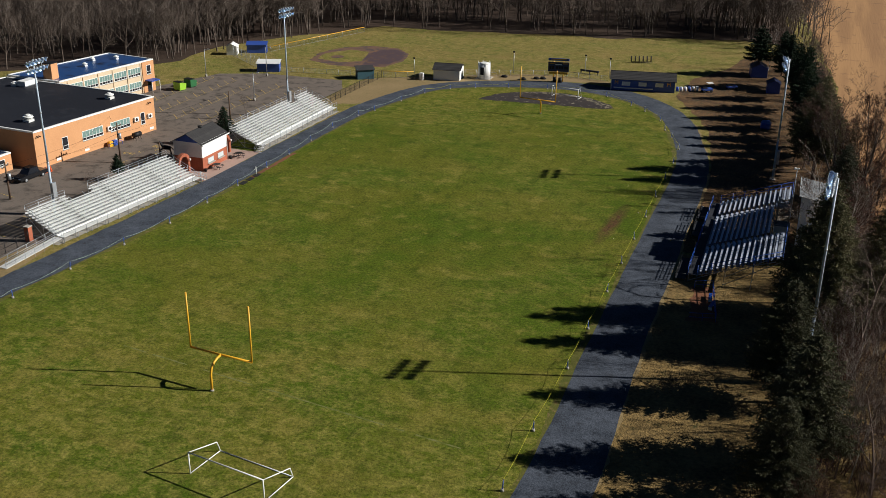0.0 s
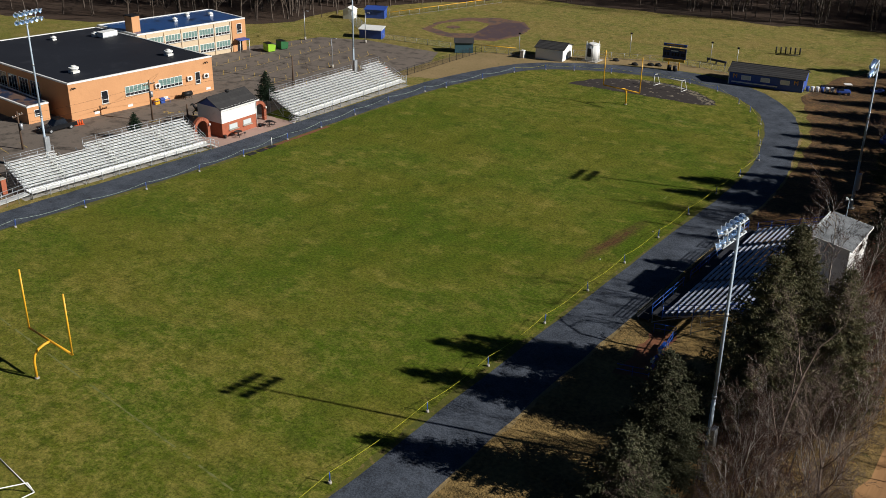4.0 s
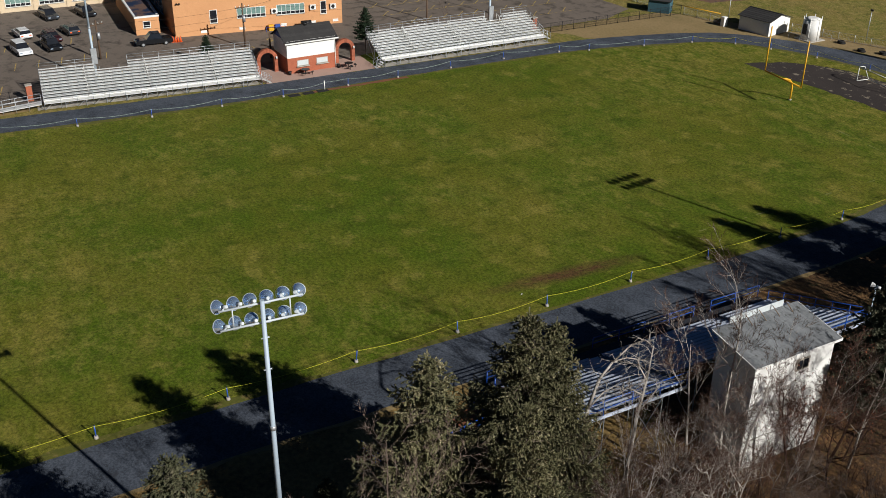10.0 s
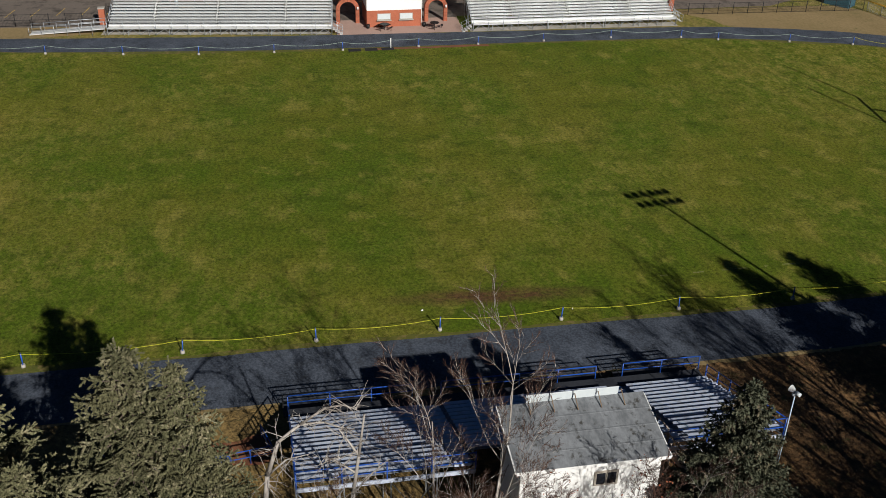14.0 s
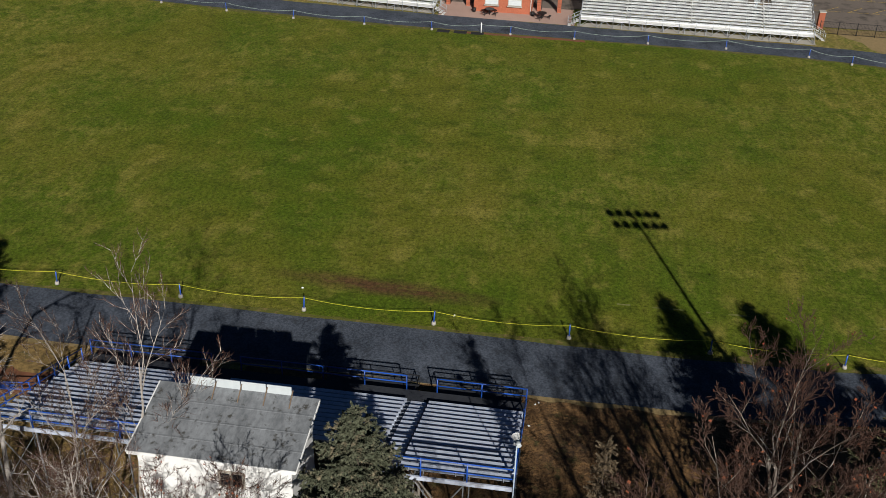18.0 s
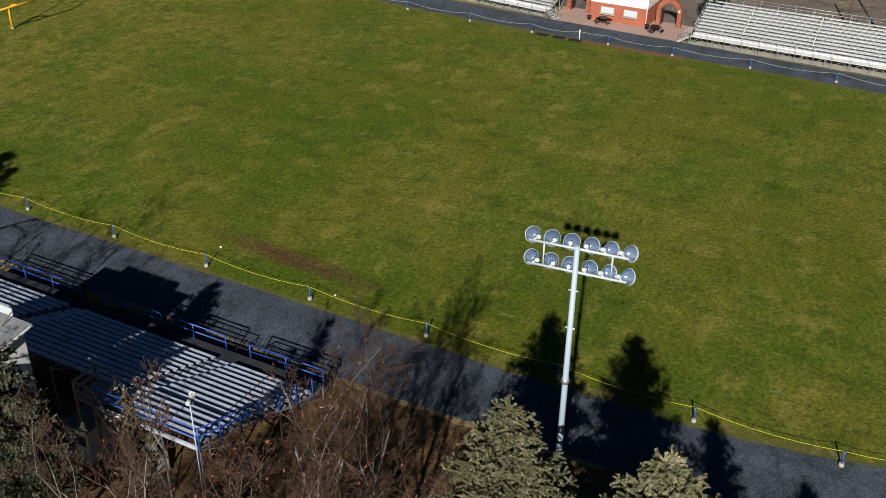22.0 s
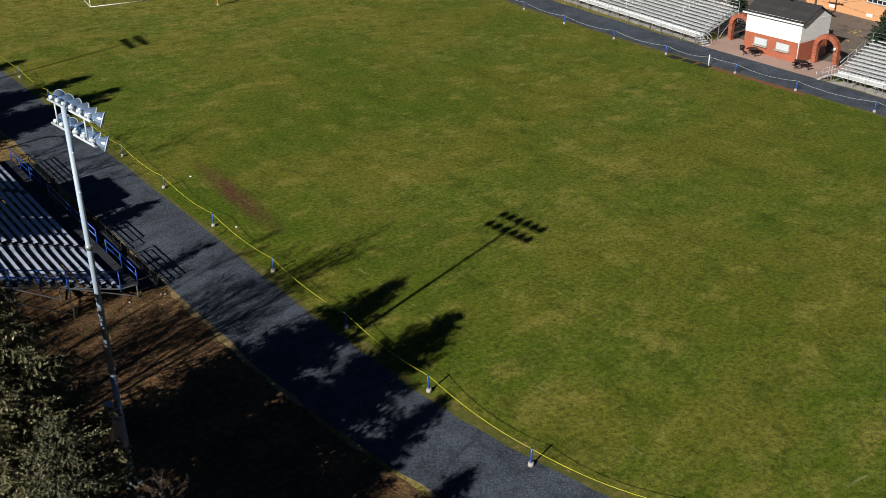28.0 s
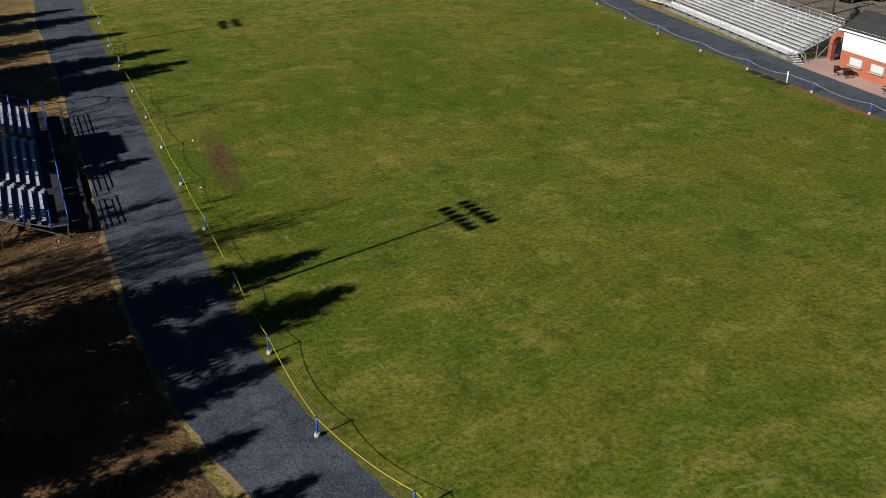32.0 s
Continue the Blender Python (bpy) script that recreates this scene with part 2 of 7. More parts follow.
M_ALU = surface("aluminium", (0.82, 0.815, 0.78), (0.74, 0.735, 0.70), 0.40, 0.2, fine=5.0, coarse=0.6, wear=(0.60, 0.60, 0.60), wear_lo=0.62, wear_hi=0.8, bump=0.08, spec=0.5)
M_ALUDULL = surface("weathered_aluminium", (0.60, 0.645, 0.74), (0.50, 0.545, 0.66), 0.5, 0.2, fine=3.0, coarse=0.5, wear=(0.30, 0.30, 0.32), wear_lo=0.55, wear_hi=0.75, bump=0.1, spec=0.5)
# aluminium footboards, coloured dark for the shade the seats throw on them
M_SHADEBOARD = surface("shade_dark_footboard", (0.24, 0.26, 0.30), (0.15, 0.165, 0.20), 0.8, 0.2, fine=3.0, coarse=0.5, bump=0.1)
# near-black deck colour stands in for the shadowed gap before the seats
M_SHADEDECK = surface("shade_dark_deck", (0.040, 0.043, 0.052), (0.026, 0.028, 0.034), 0.8, 0.2, fine=6.0, coarse=0.6, bump=0.3)
M_GALV = surface("galvanised_steel", (0.46, 0.48, 0.50), (0.38, 0.40, 0.42), 0.45, 0.6, fine=9.0, coarse=1.2, bump=0.08, spec=0.5)
M_POLE = surface("pole_steel", (0.40, 0.48, 0.56), (0.34, 0.415, 0.49), 0.5, 0.0, fine=6.0, coarse=0.5, bump=0.06, spec=0.5)
# polished bowls with the sky's blue reflection put into the base colour
M_REFLECT = surface("sky_tinted_bowl", (0.58, 0.76, 1.0), (0.44, 0.62, 0.92), 0.14, 0.78, fine=6.0, coarse=1.0, bump=0.04, spec=0.6)
M_PALEPAINT = surface("pale_grey_paint", (0.52, 0.57, 0.60), (0.44, 0.49, 0.52), 0.5, 0.0, fine=6.0, coarse=0.8, bump=0.05, spec=0.5)
M_LENS = surface("lamp_glass", (0.32, 0.38, 0.46), (0.24, 0.30, 0.38), 0.12, 0.0, fine=4.0, coarse=1.0, bump=0.0, spec=0.8)
M_ROOFBLACK = surface("black_membrane", (0.012, 0.013, 0.018), (0.018, 0.020, 0.027), 0.7, fine=3.0, coarse=0.10, wear=(0.030, 0.032, 0.040), wear_lo=0.56, wear_hi=0.75, bump=0.2, bump_scale=8, spec=0.3)
# blue of the reflected sky is put into the roof's own colour
M_ROOFSKY = surface("sky_tinted_roof", (0.028, 0.085, 0.25), (0.018, 0.055, 0.17), 0.3, fine=1.5, coarse=0.09, wear=(0.010, 0.014, 0.03), wear_lo=0.55, wear_hi=0.65, bump=0.1, spec=0.7)
M_ANNEXROOF = surface("puddled_roof", (0.16, 0.095, 0.070), (0.11, 0.068, 0.052), 0.6, fine=1.5, coarse=0.12, wear=(0.012, 0.024, 0.06), wear_lo=0.47, wear_hi=0.51, bump=0.1, spec=0.5)
M_SHINGLE = surface("dark_shingle", (0.030, 0.029, 0.030), (0.045, 0.043, 0.042), 0.9, fine=9.0, coarse=0.8, wear=(0.065, 0.060, 0.055), wear_lo=0.6, wear_hi=0.75, bump=0.5, bump_scale=14, vary=0.2)
# besides streaks, the dark tone paints in dappled twig shadows
M_ROLLROOF = surface("dappled_roll_roofing", (0.24, 0.25, 0.26), (0.120, 0.126, 0.132), 0.85, fine=4.0, coarse=0.8, wear=(0.055, 0.052, 0.046), wear_lo=0.55, wear_hi=0.66, stretch=(0.7, 1.3, 1.0), bump=0.4, bump_scale=9)
M_GLASS = surface("window_glass", (0.20, 0.30, 0.27), (0.14, 0.23, 0.21), 0.12, fine=1.0, coarse=0.4, bump=0.0, spec=0.8)
M_DARKGLASS = surface("dark_glass", (0.012, 0.014, 0.018), (0.02, 0.022, 0.028), 0.08, fine=1.0, coarse=0.4, bump=0.0, spec=0.8)
M_SHUTTER = surface("shutter_metal", (0.62, 0.66, 0.66), (0.55, 0.59, 0.60), 0.5, 0.2, fine=4.0, coarse=0.8, bump=0.1)
M_BLACK = surface("black_metal", (0.012, 0.012, 0.013), (0.020, 0.019, 0.019), 0.55, 0.2, fine=9.0, coarse=1.0, bump=0.1)
M_RUBBER = surface("rubber", (0.016, 0.016, 0.016), (0.024, 0.023, 0.022), 0.9, fine=9.0, coarse=1.0, bump=0.3)
M_WOODPOLE = surface("pole_timber", (0.125, 0.082, 0.052), (0.090, 0.058, 0.038), 0.9, fine=6.0, coarse=0.7, stretch=(1, 1, 0.1), bump=0.5, bump_scale=9)
M_TIMBER = surface("weathered_timber", (0.20, 0.145, 0.095), (0.145, 0.10, 0.068), 0.9, fine=5.0, coarse=0.6, bump=0.4, bump_scale=9)
M_GREYTIMBER = surface("grey_timber", (0.36, 0.32, 0.265), (0.25, 0.215, 0.175), 0.9, fine=5.0, coarse=0.6, wear=(0.14, 0.115, 0.09), wear_lo=0.58, wear_hi=0.72, bump=0.4, bump_scale=9)
M_TERRA = surface("teal_cladding", (0.050, 0.115, 0.145), (0.042, 0.095, 0.12), 0.7, fine=4.0, coarse=0.6, bump=0.2)
M_GREEN = surface("green_plastic", (0.020, 0.13, 0.035), (0.016, 0.10, 0.028), 0.5, fine=4.0, coarse=0.8, bump=0.1, spec=0.5)
M_LIME = surface("lime_paint", (0.30, 0.55, 0.02), (0.25, 0.46, 0.018), 0.5, fine=4.0, coarse=0.8, bump=0.1, spec=0.5)
M_ORANGE = surface("orange_plastic", (0.75, 0.12, 0.02), (0.66, 0.10, 0.018), 0.6, fine=4.0, coarse=0.8, bump=0.1)
M_ROPEY = surface("yellow_rope", (0.62, 0.60, 0.035), (0.52, 0.50, 0.03), 0.8, fine=20, coarse=2, bump=0.2)
M_ROPEW = surface("pale_rope", (0.42, 0.52, 0.44), (0.36, 0.45, 0.38), 0.8, fine=20, coarse=2, bump=0.2)
M_BARK = surface("grey_bark", (0.165, 0.125, 0.100), (0.098, 0.072, 0.058), 0.95, fine=6.0, coarse=0.5, wear=(0.19, 0.175, 0.16), wear_lo=0.60, wear_hi=0.72, stretch=(1, 1, 0.3), bump=0.6, bump_scale=12, vary=0.25)
M_PALEBARK = surface("pale_bark", (0.44, 0.405, 0.36), (0.22, 0.19, 0.165), 0.95, fine=5.0, coarse=0.6, stretch=(1, 1, 0.4), bump=0.6, bump_scale=12, vary=0.15)
M_WOODS = surface("far_bark", (0.130, 0.102, 0.082), (0.070, 0.053, 0.042), 0.95, fine=0.9, coarse=0.09, wear=(0.21, 0.185, 0.16), wear_lo=0.56, wear_hi=0.70, bump=0.0)
M_NEEDLE = surface("spruce_needles", (0.098, 0.100, 0.047), (0.182, 0.171, 0.085), 0.85, fine=4.0, coarse=0.5, wear=(0.36, 0.322, 0.195), wear_lo=0.52, wear_hi=0.66, bump=0.4, bump_scale=20, vary=0.2)
M_NEEDLEMID = surface("dull_green_needles", (0.076, 0.082, 0.042), (0.132, 0.130, 0.070), 0.85, fine=4.0, coarse=0.5, wear=(0.24, 0.215, 0.145), wear_lo=0.56, wear_hi=0.70, bump=0.4, bump_scale=20, vary=0.2)
M_NEEDLEGREEN = surface("green_needles", (0.018, 0.038, 0.018), (0.030, 0.052, 0.024), 0.8, fine=3.0, coarse=0.5, bump=0.4, bump_scale=20, vary=0.2)
M_TWIG = surface("brown_twigs", (0.088, 0.046, 0.031), (0.046, 0.025, 0.017), 0.95, fine=5.0, coarse=0.4, wear=(0.13, 0.11, 0.095), wear_lo=0.60, wear_hi=0.75, bump=0.3, bump_scale=12, vary=0.25)
M_OAKBARK = surface("oak_bark", (0.20, 0.17, 0.14), (0.105, 0.084, 0.068), 0.95, fine=5.0, coarse=0.5, wear=(0.40, 0.36, 0.31), wear_lo=0.56, wear_hi=0.66, bump=0.4, bump_scale=12, vary=0.1)
M_NEEDLEBLUE = surface("blue_green_needles", (0.070, 0.080, 0.048), (0.115, 0.118, 0.072), 0.85, fine=4.0, coarse=0.5, wear=(0.24, 0.195, 0.125), wear_lo=0.54, wear_hi=0.68, bump=0.3, bump_scale=20, vary=0.1)
M_DEADNEEDLE = surface("half_dead_needles", (0.155, 0.115, 0.068), (0.105, 0.078, 0.048), 0.9, fine=4.0, coarse=0.5, bump=0.3, bump_scale=20, vary=0.2)
M_DRYLEAF = surface("clinging_leaves", (0.20, 0.055, 0.024), (0.25, 0.085, 0.035), 0.85, fine=3.0, coarse=0.6, bump=0.2, vary=0.2)


def paint(name, col, rough=0.28, metal=0.3):
    return surface(name, col, tuple(c * 0.9 for c in col), rough, metal, fine=3.0, coarse=0.6, bump=0.0, spec=0.6)


# ---- building helpers ----
def to_mesh(name, bm, materials):
    me = bpy.data.meshes.new(name)
    bm.normal_update()
    bm.to_mesh(me)
    bm.free()
    for mt in materials if isinstance(materials, (list, tuple)) else [materials]:
        me.materials.append(mt)
    return me


def part(name, bm, material, parent, label=""):
    """Links a bmesh as one mesh object under a thing or a part."""
    ob = new(name, to_mesh(name, bm, material))
    ob.parent = parent
    return tagged(ob, label)


def shared(name, me, parent, m):
    ob = new(name, me)
    ob.parent = parent
    ob.matrix_basis = m
    return ob


def thing(name, m, label, category, group="", kind=""):
    ob = new(name)
    ob.matrix_basis = m
    return tagged(ob, label, category, group, kind)


def structure(name, bm, material, label, category="", m=None):
    ob = new(name, to_mesh(name, bm, material))
    if m:
        ob.matrix_basis = m
    return tagged(ob, label, category, kind="structure")


def box(bm, x0, x1, y0, y1, z0, z1, bevel=0.0, mi=0):
    vs = [bm.verts.new((x, y, z)) for z in (z0, z1) for x, y in ((x0, y0), (x1, y0), (x1, y1), (x0, y1))]
    fs = [bm.faces.new([vs[i] for i in q]) for q in ((3, 2, 1, 0), (4, 5, 6, 7), (0, 1, 5, 4), (1, 2, 6, 5), (2, 3, 7, 6), (3, 0, 4, 7))]
    for f in fs:
        f.material_index = mi
    if bevel:
        bmesh.ops.bevel(bm, geom=list({e for f in fs for e in f.edges}), offset=bevel, segments=1, affect="EDGES")
    return fs


def boxed(x0, x1, y0, y1, z0, z1, bevel=0.0):
    bm = bmesh.new()
    box(bm, x0, x1, y0, y1, z0, z1, bevel)
    return bm


def rod(bm, a, b, r0, r1=None, n=6, caps=True, mi=0):
    """A round bar from a to b."""
    a, b = Vector(a), Vector(b)
    r1 = r0 if r1 is None else r1
    d = b - a
    if d.length < 1e-6:
        return
    d.normalize()
    u = d.orthogonal().normalized()
    v = d.cross(u)
    rings = []
    for c, r in ((a, r0), (b, r1)):
        rings.append([bm.verts.new(c + (u * math.cos(2 * math.pi * k / n) + v * math.sin(2 * math.pi * k / n)) * r) for k in range(n)])
    for k in range(n):
        f = bm.faces.new((rings[0][k], rings[0][(k + 1) % n], rings[1][(k + 1) % n], rings[1][k]))
        f.smooth = n > 5
        f.material_index = mi
    if caps:
        bm.faces.new(rings[0][::-1]).material_index = mi
        bm.faces.new(rings[1]).material_index = mi


def tube(bm, pts, r, n=6):
    """One bent pipe along a line of points, its rings joined end to end."""
    pts = [Vector(p) for p in pts]
    rings = []
    u = None
    for k, p in enumerate(pts):
        d = (pts[min(k + 1, len(pts) - 1)] - pts[max(k - 1, 0)]).normalized()
        u = d.orthogonal().normalized() if u is None else (u - d * u.dot(d)).normalized()
        v = d.cross(u)
        rings.append([bm.verts.new(p + (u * math.cos(2 * math.pi * q / n) + v * math.sin(2 * math.pi * q / n)) * r) for q in range(n)])
    for a, b in zip(rings, rings[1:]):
        for q in range(n):
            bm.faces.new((a[q], a[(q + 1) % n], b[(q + 1) % n], b[q])).smooth = n > 4
    bm.faces.new(rings[0][::-1])
    bm.faces.new(rings[-1])


def rods(pairs, r, n=6):
    bm = bmesh.new()
    for a, b in pairs:
        rod(bm, a, b, r, r, n)
    return bm


def prism(bm, poly, z0, z1, mi=0):
    """An upright prism over a plan polygon."""
    lo = [bm.verts.new((x, y, z0)) for x, y in poly]
    hi = [bm.verts.new((x, y, z1)) for x, y in poly]
    n = len(poly)
    bm.faces.new(lo[::-1]).material_index = mi
    bm.faces.new(hi).material_index = mi
    for k in range(n):
        bm.faces.new((lo[k], lo[(k + 1) % n], hi[(k + 1) % n], hi[k])).material_index = mi


def catmull(pts, steps=8, closed=False):
    n = len(pts)
    out = []
    for i in range(n if closed else n - 1):
        p = [np.array(pts[(i + k - 1) % n] if closed else pts[min(max(i + k - 1, 0), n - 1)], float) for k in range(4)]
        for s in range(steps):
            t = s / steps
            out.append(0.5 * (2 * p[1] + (p[2] - p[0]) * t + (2 * p[0] - 5 * p[1] + 4 * p[2] - p[3]) * t * t + (3 * p[1] - p[0] - 3 * p[2] + p[3]) * t ** 3))
    if not closed:
        out.append(np.array(pts[-1], float))
    return out


def sheet(poly, z, ragged=0.0, step=2.0, seed=0):
    """A flat sheet with a plan outline; ragged: how far its edge wanders."""
    rng = random.Random(seed)
    pts = []
    n = len(poly)
    for i in range(n):
        a, b = Vector(poly[i]), Vector(poly[(i + 1) % n])
        k = max(1, int((b - a).length / step)) if ragged else 1
        for s in range(k):
            p = a.lerp(b, s / k)
            if ragged:
                p = p + Vector((rng.uniform(-ragged, ragged), rng.uniform(-ragged, ragged)))
            pts.append(p)
    bm = bmesh.new()
    f = bm.faces.new([bm.verts.new((p.x, p.y, z)) for p in pts])
    bm.normal_update()
    if f.normal.z < 0:
        f.normal_flip()
    bmesh.ops.triangulate(bm, faces=[f])
    return bm

# ---- ground and paving ----
bm = bmesh.new()
for i in range(41):
    for j in range(41):
        bm.verts.new((-1200 + 60 * i, -1200 + 60 * j, 0.0))
bm.verts.ensure_lookup_table()
for i in range(40):
    for j in range(40):
        bm.faces.new([bm.verts[41 * a + b] for a, b in ((i, j), (i + 1, j), (i + 1, j + 1), (i, j + 1))])
structure("ground", bm, M_OUTFIELD, "dormant olive and straw grass round the school grounds", "ground")

# inner edge of the running track and its width
TRACK = [
    (0.7, -58, 6.0), (0.7, -30, 5.6), (0.7, 0, 5.5), (0.8, 26, 5.4), (0.2, 38, 5.0), (-1.8, 48, 4.9), (-4.6, 58, 5.2), (-9.2, 67, 5.6),
    (-17, 74, 6.4), (-27, 76.8, 6.8), (-38, 75.2, 5.6), (-46, 71.8, 5.2), (-52.4, 66.3, 5.0), (-56, 56, 5.0), (-58.4, 45, 4.6), (-59.4, 28, 4.3),
    (-59.7, 8, 4.9), (-60.4, -12, 5.2), (-62.4, -34, 5.0), (-64.2, -54, 5.0), (-60, -86, 5.4), (-40, -104, 5.6), (-16, -102, 5.8), (-2, -82, 6.0),
]
loop = catmull(TRACK, 10, True)
inner, outer = [], []
for k, (x, y, w) in enumerate(loop):
    a, b = loop[k - 1], loop[(k + 1) % len(loop)]
    d = Vector((b[0] - a[0], b[1] - a[1])).normalized()
    inner.append(Vector((x, y)))
    outer.append(Vector((x + d.y * w, y - d.x * w)))
rng = random.Random(5)
bm = bmesh.new()
rows = []
for a, b in zip(inner, outer):
    j0, j1 = rng.uniform(-0.07, 0.07), rng.uniform(-0.1, 0.1)
    u = (b - a).normalized()
    rows.append([bm.verts.new((*(p), z)) for p, z in ((a + u * j0, 0.012), (a.lerp(b, 0.5), 0.05), (b + u * j1, 0.012))])
for k in range(len(rows)):
    r, s = rows[k], rows[(k + 1) % len(rows)]
    for c in (0, 1):
        bm.faces.new((r[c], r[c + 1], s[c + 1], s[c]))
bmesh.ops.recalc_face_normals(bm, faces=bm.faces[:])
if sum(f.normal.z for f in bm.faces) < 0:
    bmesh.ops.reverse_faces(bm, faces=bm.faces[:])
structure("track", bm, M_TRACK, "dark grey asphalt running track round the field", "track")

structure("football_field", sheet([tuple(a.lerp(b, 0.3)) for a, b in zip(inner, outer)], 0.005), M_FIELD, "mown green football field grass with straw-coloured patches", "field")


def fringe(name, line, side, lo, hi, material, label, seed, keep):
    """A ragged strip of dry grass along one edge of the track."""
    rng = random.Random(seed)
    bm = bmesh.new()
    pairs, w = [], (lo + hi) / 2
    for k, p in enumerate(line):
        a, b = line[k - 1], line[(k + 1) % len(line)]
        n = Vector((b.y - a.y, a.x - b.x)).normalized() * side
        w = min(max(w + rng.uniform(-0.12, 0.12), lo), hi)
        pairs.append((p - n * 0.1, p + n * w) if keep(p) else None)
    for q, r in zip(pairs, pairs[1:]):
        if q and r:
            f = bm.faces.new([bm.verts.new((v.x, v.y, 0.009)) for v in (q[0], q[1], r[1], r[0])])
            f.normal_update()
            if f.normal.z < 0:
                f.normal_flip()
    structure(name, bm, material, label, "ground")


def dense(line, n=8):
    return [line[i].lerp(line[(i + 1) % len(line)], s / n) for i in range(len(line)) for s in range(n)]


fringe("inner_fringe", dense(inner), -1, 0.3, 0.9, M_FRINGE, "dry yellowish grass fringe inside the track", 31, lambda p: p.y > -60)
fringe("outer_fringe", dense(outer), 1, 0.03, 0.45, M_STRAWBANK, "straw-coloured grass fringe outside the track", 32, lambda p: p.x > -2 and -60 < p.y < 60)
structure("south_verge", sheet([(6.0, -120), (6.0, -40), (6.2, -2.6), (32.6, -2.6), (32, -60), (30, -120)], 0.006, 0.4, 2.5, 41),
          M_STRAWVERGE, "straw and olive winter grass verge beside the track", "ground")
structure("verge", sheet([(6.2, -2.0), (6.2, 36), (4.5, 46), (3.0, 56), (0.0, 66), (-3, 73), (-6, 80), (-5, 96), (0, 118), (18, 138), (23, 118), (26, 80), (28, 40), (33, -2.0)], 0.006, 0.4, 2.5, 1),
          M_LITTER, "brown leaf litter and thin grass, dappled shade in its colour", "ground")
structure("outfield", sheet([(-7, 83), (-10, 90), (-30, 88), (-47, 84), (-66, 71), (-72, 70), (-92, 66), (-112, 70), (-116, 88), (-104, 112), (-88, 130), (-40, 136), (0, 148), (6, 142), (2, 112), (-4, 98)], 0.008, 0.5, 3.0, 2),
          M_OUTFIELD, "dormant olive and straw outfield grass", "ground")
structure("grass_bank", sheet([(-59.5, 53), (-63.5, 50), (-70.4, 45.5), (-70.6, 60), (-69.5, 71), (-58, 77), (-48, 83), (-40, 87), (-33, 89), (-24, 88), (-12, 85), (-8, 80), (-17, 84.4), (-27, 84.6), (-38, 81.5), (-48, 77), (-56.5, 69)], 0.010, 0.35, 2.0, 3),
          M_STRAWBANK, "straw-coloured dormant grass bank beside the track", "ground")
structure("clay_infield", sheet([(-89.5, 82), (-83.5, 79.4), (-76.5, 79), (-70.9, 82), (-69.3, 89), (-70.9, 97), (-75.5, 102), (-82.5, 102.6), (-88.5, 98), (-91.1, 90)], 0.014, 0.25, 1.5, 4),
          M_CLAY, "reddish clay baseball infield with damp patches", "infield")
structure("damp_clay", sheet([(-80.1, 88), (-79.3, 97.6), (-75.5, 101), (-71.7, 96.6), (-70.1, 89), (-72.1, 82.4), (-76.5, 81), (-76.9, 86.6)], 0.017, 0.5, 1.2, 24), M_DAMP, "damp purplish clay in the infield", "infield")
structure("infield_grass", sheet([(-88.5, 84), (-82.5, 82.4), (-77.9, 85.5), (-79.1, 90), (-80.5, 95.5), (-85.5, 96), (-89.5, 90)], 0.020, 0.2, 1.5, 5), M_OUTFIELD, "grass diamond inside the clay infield", "infield")
bm = bmesh.new()
bmesh.ops.create_circle(bm, cap_ends=True, segments=20, radius=1.6, matrix=pose(-85.1, 87.6, 0.05))
structure("pitching_mound", bm, M_CLAY, "round clay pitching mound", "mound")
structure("farm_field", sheet([(24, -60), (26, 40), (24.5, 100), (19, 160), (10, 240), (-6, 420), (160, 700), (700, 700), (700, -200), (60, -200)], 0.005, 0.6, 8.0, 6),
          M_FARM, "harvested orange-brown stubble field", "field")
structure("woods_floor", sheet([(-124, 60), (-116, 70), (-115, 88), (-104, 110), (-90, 127), (-60, 131), (-30, 136), (0, 146), (12, 142), (13, 155), (8, 260), (-14, 430), (-300, 460), (-460, 200), (-420, -20), (-215, 14), (-180, 30), (-150, 42)], 0.011, 1.5, 5.0, 7),
          M_WOODFLOOR, "brown leaf-covered woodland floor", "ground")
structure("parking_lot", sheet([(-71.6, -52), (-70.6, -30), (-70.4, -2), (-70.8, 20), (-70.6, 45.5), (-70.8, 60), (-74, 66.5), (-92, 66), (-101, 62), (-107, 46), (-126, 34), (-150, 10), (-150, -60), (-110, -70), (-72, -66)], 0.016, 0.15, 3.0, 8),
          M_LOT, "worn brown-grey asphalt parking lot", "parking lot")
structure("jump_pad", sheet([(-42.3, 62.6), (-40.5, 67.5), (-37.5, 70.8), (-32.5, 73.2), (-27, 73.8), (-21.5, 71.8), (-17, 68.2), (-15.6, 65.8), (-17.6, 64.4)], 0.018, 0.2, 1.2, 9),
          M_PAD, "worn black macadam jump pad with peeling patches", "pavement")
structure("worn_rim", sheet([(-37.5, 70.6), (-32.5, 73.0), (-27, 73.6), (-21.5, 71.6), (-17, 68.0), (-15.8, 65.9), (-17.4, 65.0), (-19.4, 67.6), (-22.8, 70.4), (-27, 72.2), (-32, 72.0)], 0.023, 0.3, 0.7, 25), M_RIM, "pale crumbled edge of the macadam pad", "pavement")
structure("cinder_strip", sheet([(-59.45, 3.2), (-59.35, 17), (-58.75, 17), (-58.85, 3.2)], 0.013, 0.12, 0.8, 11), M_REDSTRIP, "reddish cinder strip along the track", "ground")
structure("plaza", sheet([(-64.9, -0.9), (-64.4, 15.6), (-70.6, 16.2), (-70.7, -1.6)], 0.022), M_PAVER, "pinkish brick-paved plaza before the ticket booth", "pavement")
